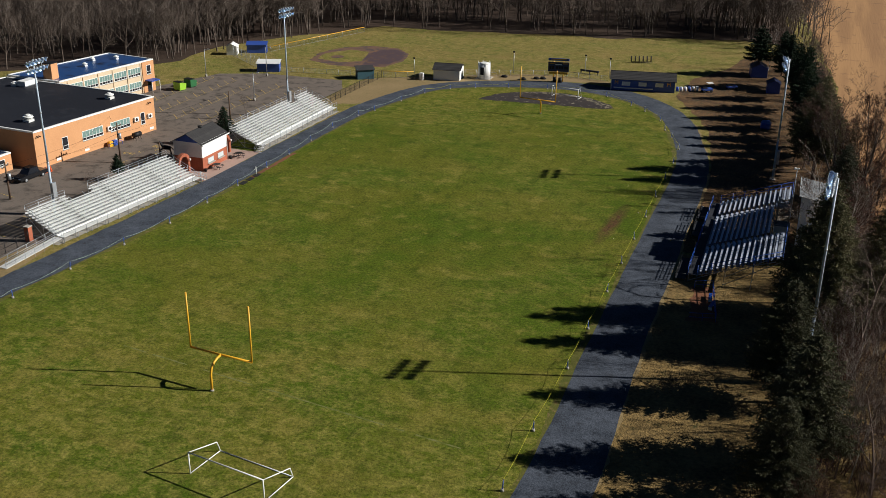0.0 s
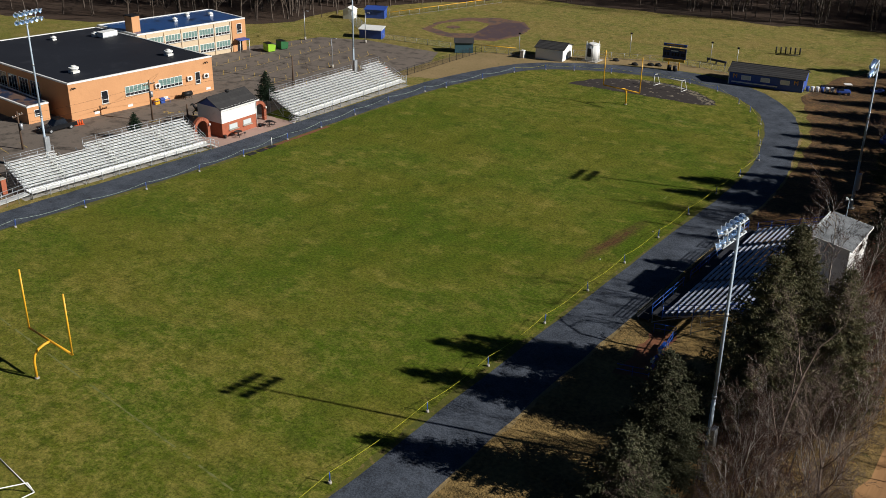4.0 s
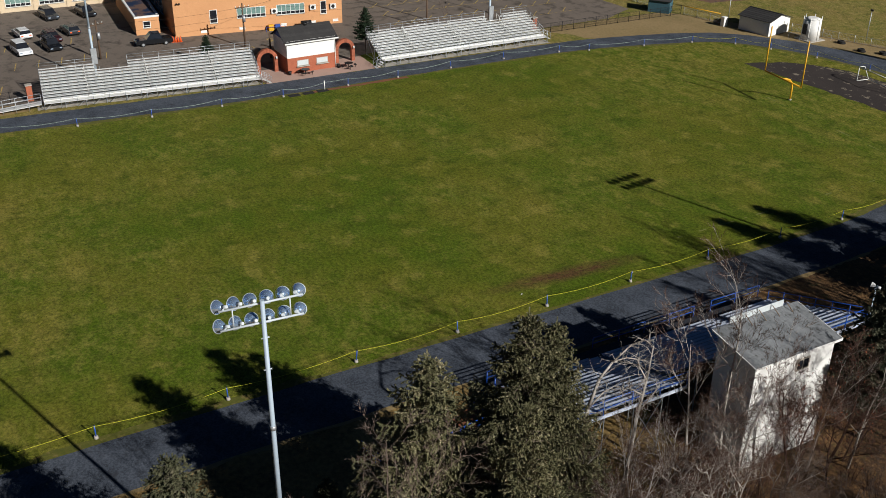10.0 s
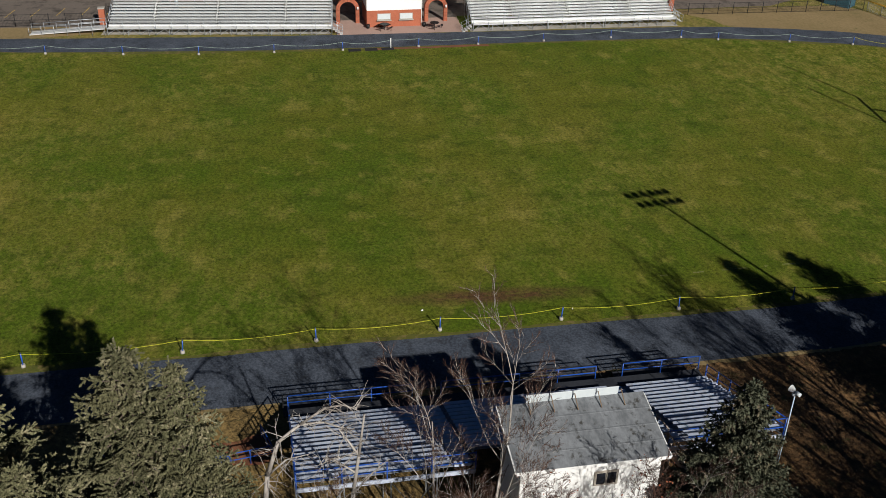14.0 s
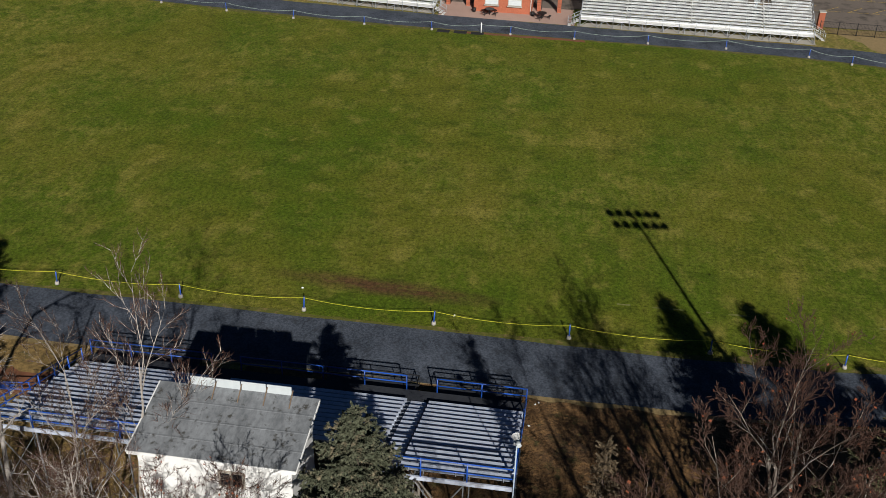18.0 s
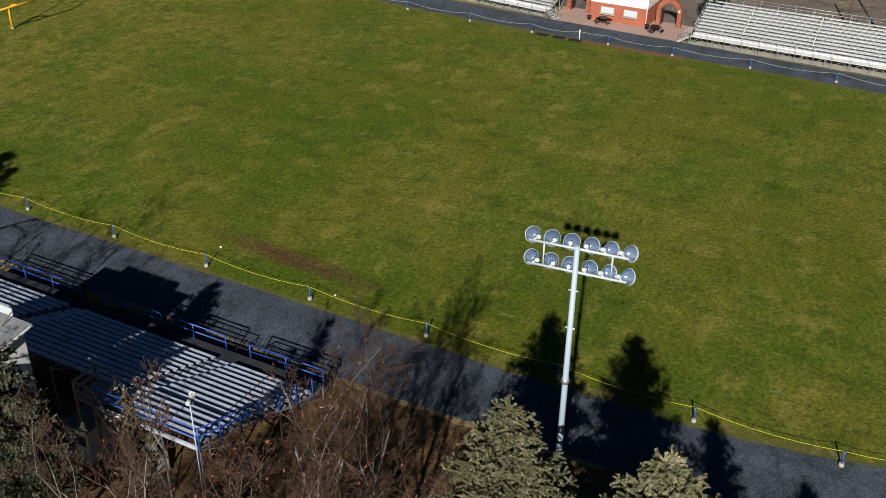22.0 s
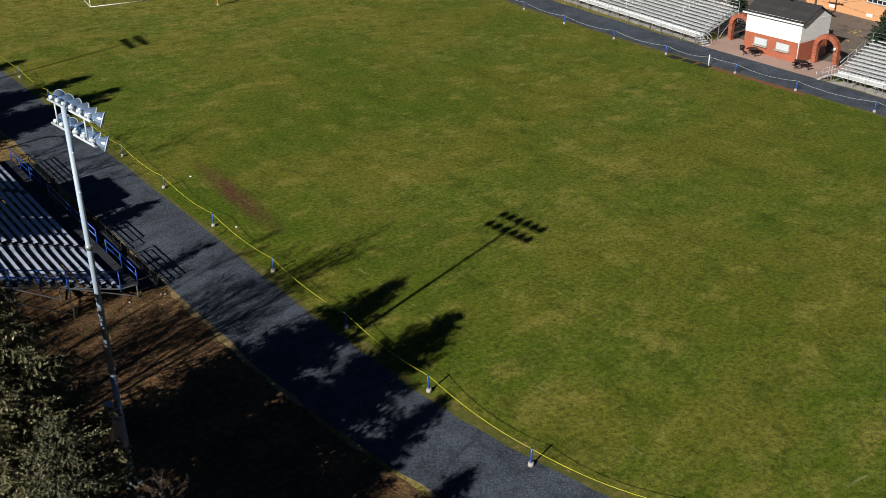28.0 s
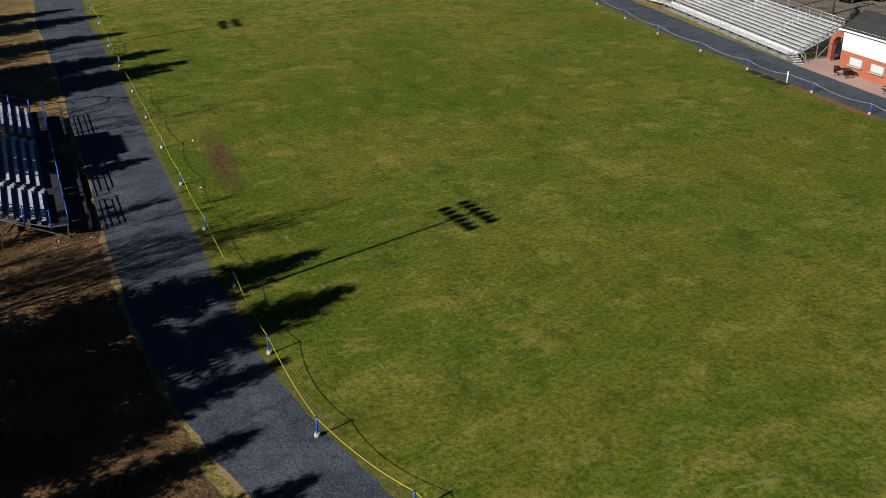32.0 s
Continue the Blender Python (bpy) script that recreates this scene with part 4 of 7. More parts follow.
# ---- visitors' stand ----
def visitor_stand():
    g = thing("visitor_grandstand", pose(8.3, -10.9, 0, 0, 0, 0), "blue-railed grandstand with weathered aluminium seats beside the track", "grandstand")
    L, rows, pitch, rise, z0, walk = 26.4, 15, 0.62, 0.235, 1.05, 1.1
    depth = walk + rows * pitch
    secs = [(0.0, 8.0), (9.2, 19.7), (20.9, L)]
    cut = 12  # the middle section stops short of the press box
    part("walkway", boxed(-0.0, walk - 0.05, 0, L, z0 - 0.07, z0, 0.01), M_SHADEDECK, g)
    for r in range(rows):
        x, z = walk + pitch * r, z0 + rise * r
        for a, b in ((0, L),) if r < cut else ((0, 9.2), (19.7, L)):
            part("footboard", boxed(x - 0.08, x + 0.24, a, b, z - 0.05, z, 0.006), M_SHADEBOARD, g)
        for a, b in secs if r < cut else (secs[0], secs[2]):
            part("seat_plank", boxed(x + 0.22, x + 0.50, a + 0.03, b - 0.03, z + 0.38, z + 0.43, 0.008), M_ALUDULL, g)
            k = a + 0.4
            while k < b:
                shared("seat_bracket", BRACKET, g, pose(x + 0.36, k, z))
                k += 2.3
        for c in (8.6, 20.3):
            part("aisle_step", boxed(x + 0.04, x + 0.34, c - 0.45, c + 0.45, z, z + 0.13, 0.006), M_ALUDULL, g)
    zt = z0 + rise * (rows - 1)
    k = 11
    for i in range(k + 1):
        y = L * i / k
        last = cut if 9.2 < y < 19.7 else rows
        xd, zd = walk + last * pitch, z0 + rise * (last - 1)
        part("frame", rods([((0.1, y, 0), (0.1, y, z0 - 0.07)), ((0.0, y, z0 - 0.09), (walk, y, z0 - 0.09)), ((walk, y, z0 - 0.09), (xd, y, zd - 0.08)), ((xd * 0.4, y, 0), (xd * 0.4, y, z0 + 0.4 * (zd - z0))),
                            ((xd * 0.7, y, 0), (xd * 0.7, y, z0 + 0.66 * (zd - z0))), ((xd, y, 0), (xd, y, zd)), ((0.1, y, 0.1), (xd * 0.4, y, z0 + 0.3 * (zd - z0))), ((xd * 0.4, y, 0.2), (xd, y, zd - 0.2))], 0.045, 4), M_GALV, g)
    for i in (0, 2, 9):
        y0, y1 = L * i / k, L * (i + 1) / k
        part("sway_brace", rods([((depth, y0, 0.2), (depth, y1, zt - 0.3)), ((depth, y1, 0.2), (depth, y0, zt - 0.3))], 0.035, 4), M_GALV, g)
    for a, b in ((0, 7.6), (9.4, 19.4), (21.2, L)):
        part("front_rail", rods([((0, a, z0 + h), (0, b, z0 + h)) for h in (0.5, 1.0)], 0.04, 8), M_BLUERAIL, g, "blue painted pipe rail")
        n = max(2, int((b - a) / 2.0))
        for i in range(n + 1):
            y = a + (b - a) * i / n
            part("rail_post", rods([((0, y, z0 - 0.2), (0, y, z0 + 1.0))], 0.04, 8), M_BLUERAIL, g, "blue painted post")
    for y in (0, L):
        part("end_rail", rods([((walk, y, z0 + h), (depth, y, zt + h)) for h in (0.6, 1.1)], 0.035, 8), M_BLUERAIL, g, "blue painted pipe rail")
        for i in range(7):
            t = i / 6
            x, z = walk + (depth - walk) * t, z0 + (zt - z0) * t
            part("rail_post", rods([((x, y, z - 0.3), (x, y, z + 1.15))], 0.045, 8), M_BLUERAIL, g, "blue painted post")
    for a, b in ((0, 9.2), (19.7, L)):
        part("back_rail", rods([((depth, a, zt + h), (depth, b, zt + h)) for h in (0.5, 1.1)], 0.035, 8), M_BLUERAIL, g, "blue painted pipe rail")
        n = int((b - a) / 2.2)
        for i in range(n + 1):
            y = a + (b - a) * i / n
            part("rail_post", rods([((depth, y, zt - 0.2), (depth, y, zt + 1.15))], 0.04, 8), M_BLUERAIL, g, "blue painted post")
    for a, b in ((0, 9.2), (19.7, L)):
        part("edge_beam", boxed(depth - 0.03, depth + 0.06, a, b, zt - 0.25, zt - 0.02), M_ALUDULL, g)
    return g


visitor_stand()


def front_ramp(y0, y1, label):
    s = thing("ramp_railing", pose(6.9, y0, 0), label, "railing", "ramp railings")
    n = y1 - y0
    for h in (0.55, 1.05):
        part("rail", rods([((0, 0, h), (0, n, h))], 0.03), M_BLACK, s)
    for i in range(5):
        part("post", rods([((0, n * i / 4, 0), (0, n * i / 4, 1.05))], 0.03), M_BLACK, s)
    for y in (0, n):
        part("end_rail", rods([((0, y, 1.05), (1.2, y, 1.05))], 0.03), M_BLACK, s)
    part("deck", boxed(0.0, 1.25, 0, n, 0.30, 0.36, 0.01), M_SHADEDECK, s)
    bm = bmesh.new()
    for i in range(4):
        for x in (0.1, 1.15):
            rod(bm, (x, 0.2 + (n - 0.4) * i / 3, 0), (x, 0.2 + (n - 0.4) * i / 3, 0.3), 0.03, None, 4)
    part("leg", bm, M_GALV, s)


front_ramp(-11.2, -4.6, "black pipe railing and landing before the visitors' stand")
front_ramp(3.4, 9.0, "black pipe railing and landing before the visitors' stand")
front_ramp(10.2, 15.2, "black pipe railing and landing before the visitors' stand")

# ---- press box ----
pb = thing("press_box", pose(19.9, -0.7, 0), "white block press box with streaked, shade-dappled grey roof behind the stand", "press box")
W, D, H = 6.9, 3.4, 8.3
bm = bmesh.new()
box(bm, 0, D, 0, W, 0, H)
part("wall", bm, M_BLOCKWHITE, pb, "white painted concrete block wall")
bm = bmesh.new()
vs = [bm.verts.new(p) for p in ((-0.35, -0.3, H + 0.75), (-0.35, W + 0.3, H + 0.75), (D + 0.3, W + 0.3, H + 0.1), (D + 0.3, -0.3, H + 0.1), (-0.35, -0.3, H + 0.6), (-0.35, W + 0.3, H + 0.6), (D + 0.3, W + 0.3, H - 0.06), (D + 0.3, -0.3, H - 0.06))]
for q in ((0, 1, 2, 3), (7, 6, 5, 4), (0, 4, 5, 1), (1, 5, 6, 2), (2, 6, 7, 3), (3, 7, 4, 0)):
    bm.faces.new([vs[i] for i in q])
bmesh.ops.recalc_face_normals(bm, faces=bm.faces[:])
part("roof", bm, M_ROLLROOF, pb, "grey roll roofing, streaks and twig shade in its colour")
for k in range(1, 4):
    # lapped seams of the roofing run along the slope's width
    t = k / 4
    x, z = -0.35 + (D + 0.65) * t, H + 0.75 - 0.65 * t
    part("roof_seam", boxed(x - 0.05, x + 0.05, -0.29, W + 0.29, z - 0.01, z + 0.012), M_ROLLROOF, pb)
for y in (-0.32, W + 0.30):
    bm = bmesh.new()
    rod(bm, (-0.36, y, H + 0.69), (D + 0.31, y, H + 0.04), 0.07, None, 4)
    part("fascia", bm, M_BLOCKWHITE, pb, "white fascia board")
part("fascia", boxed(D + 0.29, D + 0.34, -0.3, W + 0.3, H - 0.08, H + 0.10, 0.01), M_BLOCKWHITE, pb, "white fascia board")
bm = bmesh.new()
vs = [bm.verts.new(p) for p in ((0, 0, H), (0, W, H), (0, W, H + 0.6), (0, 0, H + 0.6), (D, 0, H), (D, W, H))]
for q in ((0, 1, 2, 3), (0, 3, 4), (1, 5, 2)):
    bm.faces.new([vs[i] for i in q])
part("gable_fill", bm, M_BLOCKWHITE, pb)
for k in range(4):
    part("parapet_panel", boxed(-0.42, -0.36, 1.15 + 1.2 * k, 2.3 + 1.2 * k, H + 0.55, H + 1.2, 0.01), M_SHUTTER, pb, "pale parapet panel")
    part("parapet_bracket", rods([((-0.3, 1.2 + 1.2 * k, H + 1.1), (0.45, 1.2 + 1.2 * k, H + 0.66))], 0.03, 4), M_TIMBER, pb)
part("parapet_bracket", rods([((-0.3, 6.0, H + 1.1), (0.45, 6.0, H + 0.66))], 0.03, 4), M_TIMBER, pb)
win = part("window", boxed(D - 0.02, D + 0.05, 3.6, 4.8, 6.75, 7.65, 0.01), M_GREYTIMBER, pb, "grey timber framed window")
part("pane", boxed(D + 0.01, D + 0.062, 3.72, 4.14, 6.87, 7.53), M_DARKGLASS, win)
part("pane", boxed(D + 0.01, D + 0.062, 4.26, 4.68, 6.87, 7.53), M_DARKGLASS, win)
win = part("front_opening", boxed(-0.06, 0.02, 0.8, 6.1, 6.3, 7.4, 0.01), M_WHITE, pb)
for k in range(4):
    part("pane", boxed(-0.075, -0.03, 0.95 + 1.28 * k, 2.1 + 1.28 * k, 6.4, 7.3), M_DARKGLASS, win)
lean = thing("storage_hut", pose(18.5, 6.2, 0), "small white storage hut under the timber stairs", "shed")
part("wall", boxed(-1.5, 0.4, 0.0, 1.7, 0, 2.2, 0.02), M_BLOCKWHITE, lean)
part("roof", boxed(-1.6, 0.5, -0.1, 1.8, 2.2, 2.32, 0.02), M_ROLLROOF, lean, "grey roll roofing")
hw = part("window", boxed(0.39, 0.44, 0.7, 1.5, 1.2, 1.8, 0.01), M_TIMBER, lean)
part("pane", boxed(0.4, 0.455, 0.77, 1.43, 1.27, 1.73), M_DARKGLASS, hw)

# timber stairs from the stand's top row to the ground
ts = thing("timber_stairs", pose(18.0, 8.7, 0), "weathered grey timber stairs behind the visitors' stand", "stairs")
part("landing", boxed(-0.9, 0.8, -1.3, 0.1, 4.25, 4.37, 0.01), M_GREYTIMBER, ts)
for q in (-0.8, 0.72):
    for w in (-1.2, 0.0):
        part("post", boxed(q - 0.07, q + 0.07, w - 0.07, w + 0.07, 0, 5.4, 0.01), M_GREYTIMBER, ts)
for z in (4.85, 5.35):
    part("landing_rail", boxed(-0.8, 0.72, -1.25, -1.15, z - 0.08, z + 0.08, 0.01), M_GREYTIMBER, ts)
    part("landing_rail", boxed(0.70, 0.80, -1.2, 0.0, z - 0.08, z + 0.08, 0.01), M_GREYTIMBER, ts)
RUN = 3.0
for q in (-0.75, 0.75):
    part("stringer", rods([((q, 0.1, 4.2), (q, RUN, 0.05))], 0.11, 4), M_GREYTIMBER, ts)
    part("handrail", rods([((q, 0.0, 5.35), (q, RUN, 1.15))], 0.07, 4), M_GREYTIMBER, ts)
    for w in (0.35, 0.68, 0.98):
        z = 4.2 * (1 - w)
        part("post", boxed(q - 0.06, q + 0.06, RUN * w - 0.06, RUN * w + 0.06, 0, z + 1.2, 0.01), M_GREYTIMBER, ts)
for k in range(18):
    y, z = 0.12 + (RUN - 0.3) * k / 17, 4.14 - 3.9 * k / 17
    part("tread", boxed(-0.72, 0.72, y, y + 0.25, z, z + 0.05, 0.006), M_GREYTIMBER, ts)

# low blue pipe pen south of the stand
pen = thing("pipe_pen", pose(0, 0, 0), "low blue pipe pen round a patch of bare ground", "fence")
PEN = [(9.4, -12.6), (11.4, -12.0), (12.7, -20.9), (9.9, -21.6)]
for (x0, y0), (x1, y1) in zip(PEN, PEN[1:]):
    part("rail", rods([((x0, y0, h), (x1, y1, h)) for h in (0.5, 1.0)], 0.035), M_BLUERAIL, pen)
    k = max(2, int(math.dist((x0, y0), (x1, y1)) / 1.2))
    for i in range(k):
        t = i / k
        part("post", rods([((x0 + (x1 - x0) * t, y0 + (y1 - y0) * t, 0), (x0 + (x1 - x0) * t, y0 + (y1 - y0) * t, 1.0))], 0.035), M_BLUERAIL, pen)
structure("pen_ground", sheet([(9.2, -12.4), (11.5, -11.8), (12.8, -21.0), (9.7, -21.8)], 0.012, 0.3, 0.8, 21), M_REDSTRIP, "reddish bare ground inside the pen", "ground")
for k, (x, y) in enumerate(((11.9, -17.4), (11.5, -15.2))):
    bn = thing("folding_bench", pose(x, y, 0, 0, 0, 80 + 14 * k), "blue and white bench lying inside the pen", "bench", "pen benches")
    part("seat", boxed(-0.8, 0.8, -0.2, 0.2, 0.42, 0.47, 0.01), M_BLUERAIL, bn)
    for q in (-0.65, 0.65):
        part("leg", boxed(q - 0.03, q + 0.03, -0.2, 0.2, 0, 0.42), M_WHITE, bn)

# loudspeaker on a pipe at the stand's corner
sp = thing("loudspeaker_post", pose(18.9, 15.5, 0), "round white horn loudspeaker on a steel pipe beside the stand", "loudspeaker")
part("pipe", rods([((0, 0, 0), (0, 0, 7.3))], 0.035, 8), M_POLE, sp)
bm = bmesh.new()
bell(bm, Vector((-0.35, -0.1, 7.4)), (-0.8, -0.3, 0.05), 0.2, 0.32)
part("horn", bm, M_WHITE, sp)
part("driver", rods([((0.0, 0.02, 7.37), (0.28, 0.12, 7.35))], 0.11, 10), M_SHUTTER, sp, "grey driver can behind the horn")
part("bracket", boxed(-0.06, 0.06, -0.16, 0.16, 7.15, 7.27, 0.01), M_GALV, sp)

# ---- school ----
def wall_frame(x0, y0, x1, y1):
    """A frame whose local x runs along a wall from its first to its second corner, local y into the building."""
    d = Vector((x1 - x0, y1 - y0))
    return pose(x0, y0, 0, 0, 0, math.degrees(math.atan2(d.y, d.x))), d.length


def window(parent, f, x, z, w, h, panes, sill=True, glass=None, low=True):
    """A framed window on a wall whose outer face is local y = 0, standing proud by a few centimetres."""
    # the outer frame is one ring, the bars between the panes are pieces of their own
    bm = bmesh.new()
    rings = [[bm.verts.new((x + p, d, z + q)) for p, q in corners] for d in (-0.05, 0.02) for corners in (
        ((-0.07, -0.07), (w + 0.07, -0.07), (w + 0.07, h + 0.07), (-0.07, h + 0.07)), ((0, 0), (w, 0), (w, h), (0, h)))]
    for q, r in ((0, 1), (1, 3), (3, 2), (2, 0)):
        for k in range(4):
            bm.faces.new((rings[q][k], rings[q][(k + 1) % 4], rings[r][(k + 1) % 4], rings[r][k]))
    bmesh.ops.recalc_face_normals(bm, faces=bm.faces[:])
    ob = shared("window", to_mesh("window", bm, M_WHITE), parent, f)
    for k in range(1, panes):
        part("mullion", boxed(x + w * k / panes - 0.03, x + w * k / panes + 0.03, -0.045, 0.02, z, z + h), M_WHITE, ob)
    for k in range(panes):
        part("transom", boxed(x + w * k / panes + (0.03 if k else 0.0), x + w * (k + 1) / panes - (0.03 if k < panes - 1 else 0.0), -0.043, 0.02, z + h * 0.28, z + h * 0.28 + 0.05), M_WHITE, ob)
    if sill:
        sb = new("sill", to_mesh("sill", boxed(x - 0.12, x + w + 0.12, -0.12, 0.0, z - 0.15, z - 0.075, 0.01), M_CONC))
        sb.parent = ob
    for k in range(panes):
        a, b = x + w * k / panes + 0.03, x + w * (k + 1) / panes - 0.03
        for z0, z1, g in ((z, z + h * 0.28, M_DARKGLASS), (z + h * 0.28 + 0.05, z + h, glass or M_GLASS)):
            p = new("pane", to_mesh("pane", boxed(a, b, -0.012, 0.015, z0, z1), g))
            p.parent = ob
    return ob


def block(name, poly, h, wall, roof, label, coping=M_WHITE, category="building"):
    """A flat-roofed building over a plan polygon, with a roof sheet inside a metal coping."""
    g = thing(name, pose(0, 0, 0), label, category)
    bm = bmesh.new()
    prism(bm, poly, 0, h)
    bmesh.ops.recalc_face_normals(bm, faces=bm.faces[:])
    part("wall", bm, wall, g)
    c = Vector((sum(p[0] for p in poly) / len(poly), sum(p[1] for p in poly) / len(poly)))
    ins = [Vector(p) + (c - Vector(p)).normalized() * 0.35 for p in poly]
    bm = bmesh.new()
    prism(bm, [tuple(p) for p in ins], h - 0.02, h + 0.03)
    bmesh.ops.recalc_face_normals(bm, faces=bm.faces[:])
    part("roof", bm, roof, g)
    for i in range(len(poly)):
        a, b = Vector(poly[i]), Vector(poly[(i + 1) % len(poly)])
        m, L = wall_frame(a.x, a.y, b.x, b.y)
        ob = new("coping", to_mesh("coping", boxed(-0.06, L + 0.06, -0.06, 0.28, h - 0.12, h + 0.14, 0.015), coping))
        ob.parent = g
        ob.matrix_basis = m
    return g


def roof_vent(x, y, z, label="white spun roof fan on a kerb", s=1.0):
    v = thing("roof_fan", pose(x, y, z), label, "roof vent", "roof fans")
    part("kerb", boxed(-0.5 * s, 0.5 * s, -0.5 * s, 0.5 * s, 0, 0.3 * s, 0.02), M_ALU, v)
    bm = bmesh.new()
    rod(bm, (0, 0, 0.3 * s), (0, 0, 0.55 * s), 0.45 * s, 0.6 * s, 14)
    rod(bm, (0, 0, 0.55 * s), (0, 0, 0.75 * s), 0.68 * s, 0.62 * s, 14)
    rod(bm, (0, 0, 0.75 * s), (0, 0, 0.95 * s), 0.4 * s, 0.25 * s, 14)
    part("hood", bm, M_WHITE, v)


def ac_unit(parent_pose, x, z, label="white wall-mounted condenser unit"):
    a = thing("condenser_unit", parent_pose @ pose(x, -0.42, z), label, "air conditioner", "condensers")
    part("case", boxed(0, 0.95, 0.05, 0.38, 0, 0.75, 0.02), M_WHITE, a)
    bm = bmesh.new()
    rod(bm, (0.42, 0.05, 0.38), (0.42, 0.025, 0.38), 0.28, None, 14)
    part("grille", bm, M_BLACK, a)
    for q in (0.1, 0.75):
        part("bracket", boxed(q, q + 0.06, 0.05, 0.42, -0.06, -0.005), M_GALV, a)


MAIN = [(-91.7, -5.6), (-88.0, 20.2), (-109.6, 21.6), (-121.5, 22.0), (-127.0, -3.6)]
main = block("school_main_block", MAIN, 5.9, M_TAN, M_ROOFBLACK, "tan brick school block with a black flat roof and white coping")
f, L = wall_frame(*MAIN[0], *MAIN[1])
front = f
for a, b, panes in ((0.365, 0.53, 6), (0.60, 0.765, 6)):
    window(main, front, a * L, 2.2, (b - a) * L, 1.45, panes)
for a, b in ((0.205, 0.245), (0.868, 0.90)):
    window(main, front, a * L, 1.8, (b - a) * L, 1.9, 1, glass=M_DARKGLASS)
for a in (0.145, 0.37, 0.62, 0.80, 0.94):
    ob = new("basement_vent", to_mesh("basement_vent", boxed(a * L, a * L + 0.9, -0.03, 0.02, 0.35, 0.75, 0.01), M_WHITE))
    ob.parent = main
    ob.matrix_basis = front
for a, z in ((0.565, 2.5), (0.80, 2.6), (0.925, 2.5)):
    ac_unit(front, a * L, z)
for a in (0.03, 0.95):
    fl = thing("wall_floodlight", front @ pose(a * L, -0.25, 5.2), "small dark twin wall floodlight", "wall lamp", "wall floodlights")
    for q in (-0.2, 0.2):
        bm = bmesh.new()
        rod(bm, (q, 0.25, 0), (q, -0.1, -0.1), 0.04, 0.13, 8)
        part("lamp", bm, M_BLACK, fl)
# shaded south wall with tall windows
f2, L2 = wall_frame(*MAIN[4], *MAIN[0])
south = f2
for k in range(5):
    window(main, f2, L2 - 24 + 3.3 * k, 1.6, 2.5, 3.0, 3, glass=M_DARKGLASS)
for x, y, s in ((-96.6, -0.8, 1.25), (-93.9, 16.0, 1.15), (-115.2, 17.1, 0.9), (-118.4, 10.7, 0.8), (-123.0, -3.0, 0.9)):
    roof_vent(x, y, 5.93, s=s)
rt = thing("rooftop_unit", pose(-113.6, 18.6, 5.93), "white rooftop air handling unit", "air handler")
part("case", boxed(-0.9, 0.9, -1.6, 1.6, 0.15, 1.0, 0.03), M_WHITE, rt)
part("kerb", boxed(-0.8, 0.8, -1.5, 1.5, 0, 0.15), M_GALV, rt)

WING = [(-109.2, 21.8), (-105.2, 44.6), (-116.8, 46.0), (-121.6, 22.4)]
wing = block("school_wing", WING, 6.2, M_CREAM, M_ROOFSKY, "two-storey cream school wing with window bands and a sky-tinted roof")
f3, L3 = wall_frame(*WING[0], *WING[1])
wf = f3
for z in (0.95, 3.75):
    for k in range(5):
        window(wing, wf, 2.0 + 3.6 * k, z, 3.1, 1.5, 5)
for k in range(6):
    ob = new("pilaster", to_mesh("pilaster", boxed(1.63 + 3.6 * k, 1.87 + 3.6 * k, -0.14, 0.0, 0.0, 6.0, 0.02), M_CREAM))
    ob.parent = wing
    ob.matrix_basis = wf
ob = new("end_bay", to_mesh("end_bay", boxed(L3 - 3.1, L3, -0.16, 0.0, 0.0, 6.05, 0.01), M_TAN))
ob.parent = wing
ob.matrix_basis = wf
window(wing, wf @ pose(0, -0.16, 0), L3 - 2.0, 3.6, 1.0, 1.7, 1, glass=M_DARKGLASS)
porch = thing("entrance_porch", wf @ pose(L3 - 2.4, -0.2, 0), "small blue entrance porch on white posts", "porch")
part("canopy", boxed(-0.3, 2.0, -1.8, 0.02, 2.35, 2.55, 0.02), M_BLUE, porch)
for q in (-0.2, 1.9):
    part("post", rods([((q, -1.7, 0), (q, -1.7, 2.35))], 0.06, 8), M_WHITE, porch)
part("door", boxed(0.3, 1.4, -0.02, 0.03, 0.02, 2.1, 0.01), M_DARKGLASS, porch)
chim = thing("chimney_stack", pose(-112.3, 23.4, 6.2), "broad tan brick chimney stack on the roof", "chimney")
part("stack", boxed(-1.0, 1.0, -0.9, 0.9, 0, 2.9, 0.02), M_TAN, chim)
part("cap", boxed(-1.1, 1.1, -1.0, 1.0, 2.9, 3.05, 0.02), M_BLACK, chim)
for x, y in ((-113.2, 34.0), (-115.0, 38.6), (-111.8, 41.8)):
    roof_vent(x, y, 6.23, "grey roof ventilator on the blue roof", 0.8)
annex = block("school_annex", [(-95.3, -7.0), (-114.5, -5.2), (-114.8, -9.2), (-95.5, -10.6)], 2.7, M_TAN, M_ANNEXROOF, "low tan annex with a puddled flat roof")
window(annex, wall_frame(-95.5, -10.6, -95.3, -7.0)[0], 1.2, 1.1, 1.0, 0.9, 1, glass=M_DARKGLASS)
lb = block("school_south_block", [(-117.5, -9.0), (-130, -7.5), (-133, -60), (-119.5, -60)], 6.2, M_CREAM, M_ROOFSKY, "two-storey cream school block with green-glazed window bands")
f4, L4 = wall_frame(-119.5, -60, -117.5, -9.0)
for z in (0.9, 3.8):
    for k in range(9):
        window(lb, f4, 2.8 + 5.2 * k, z, 3.8, 1.5, 5)
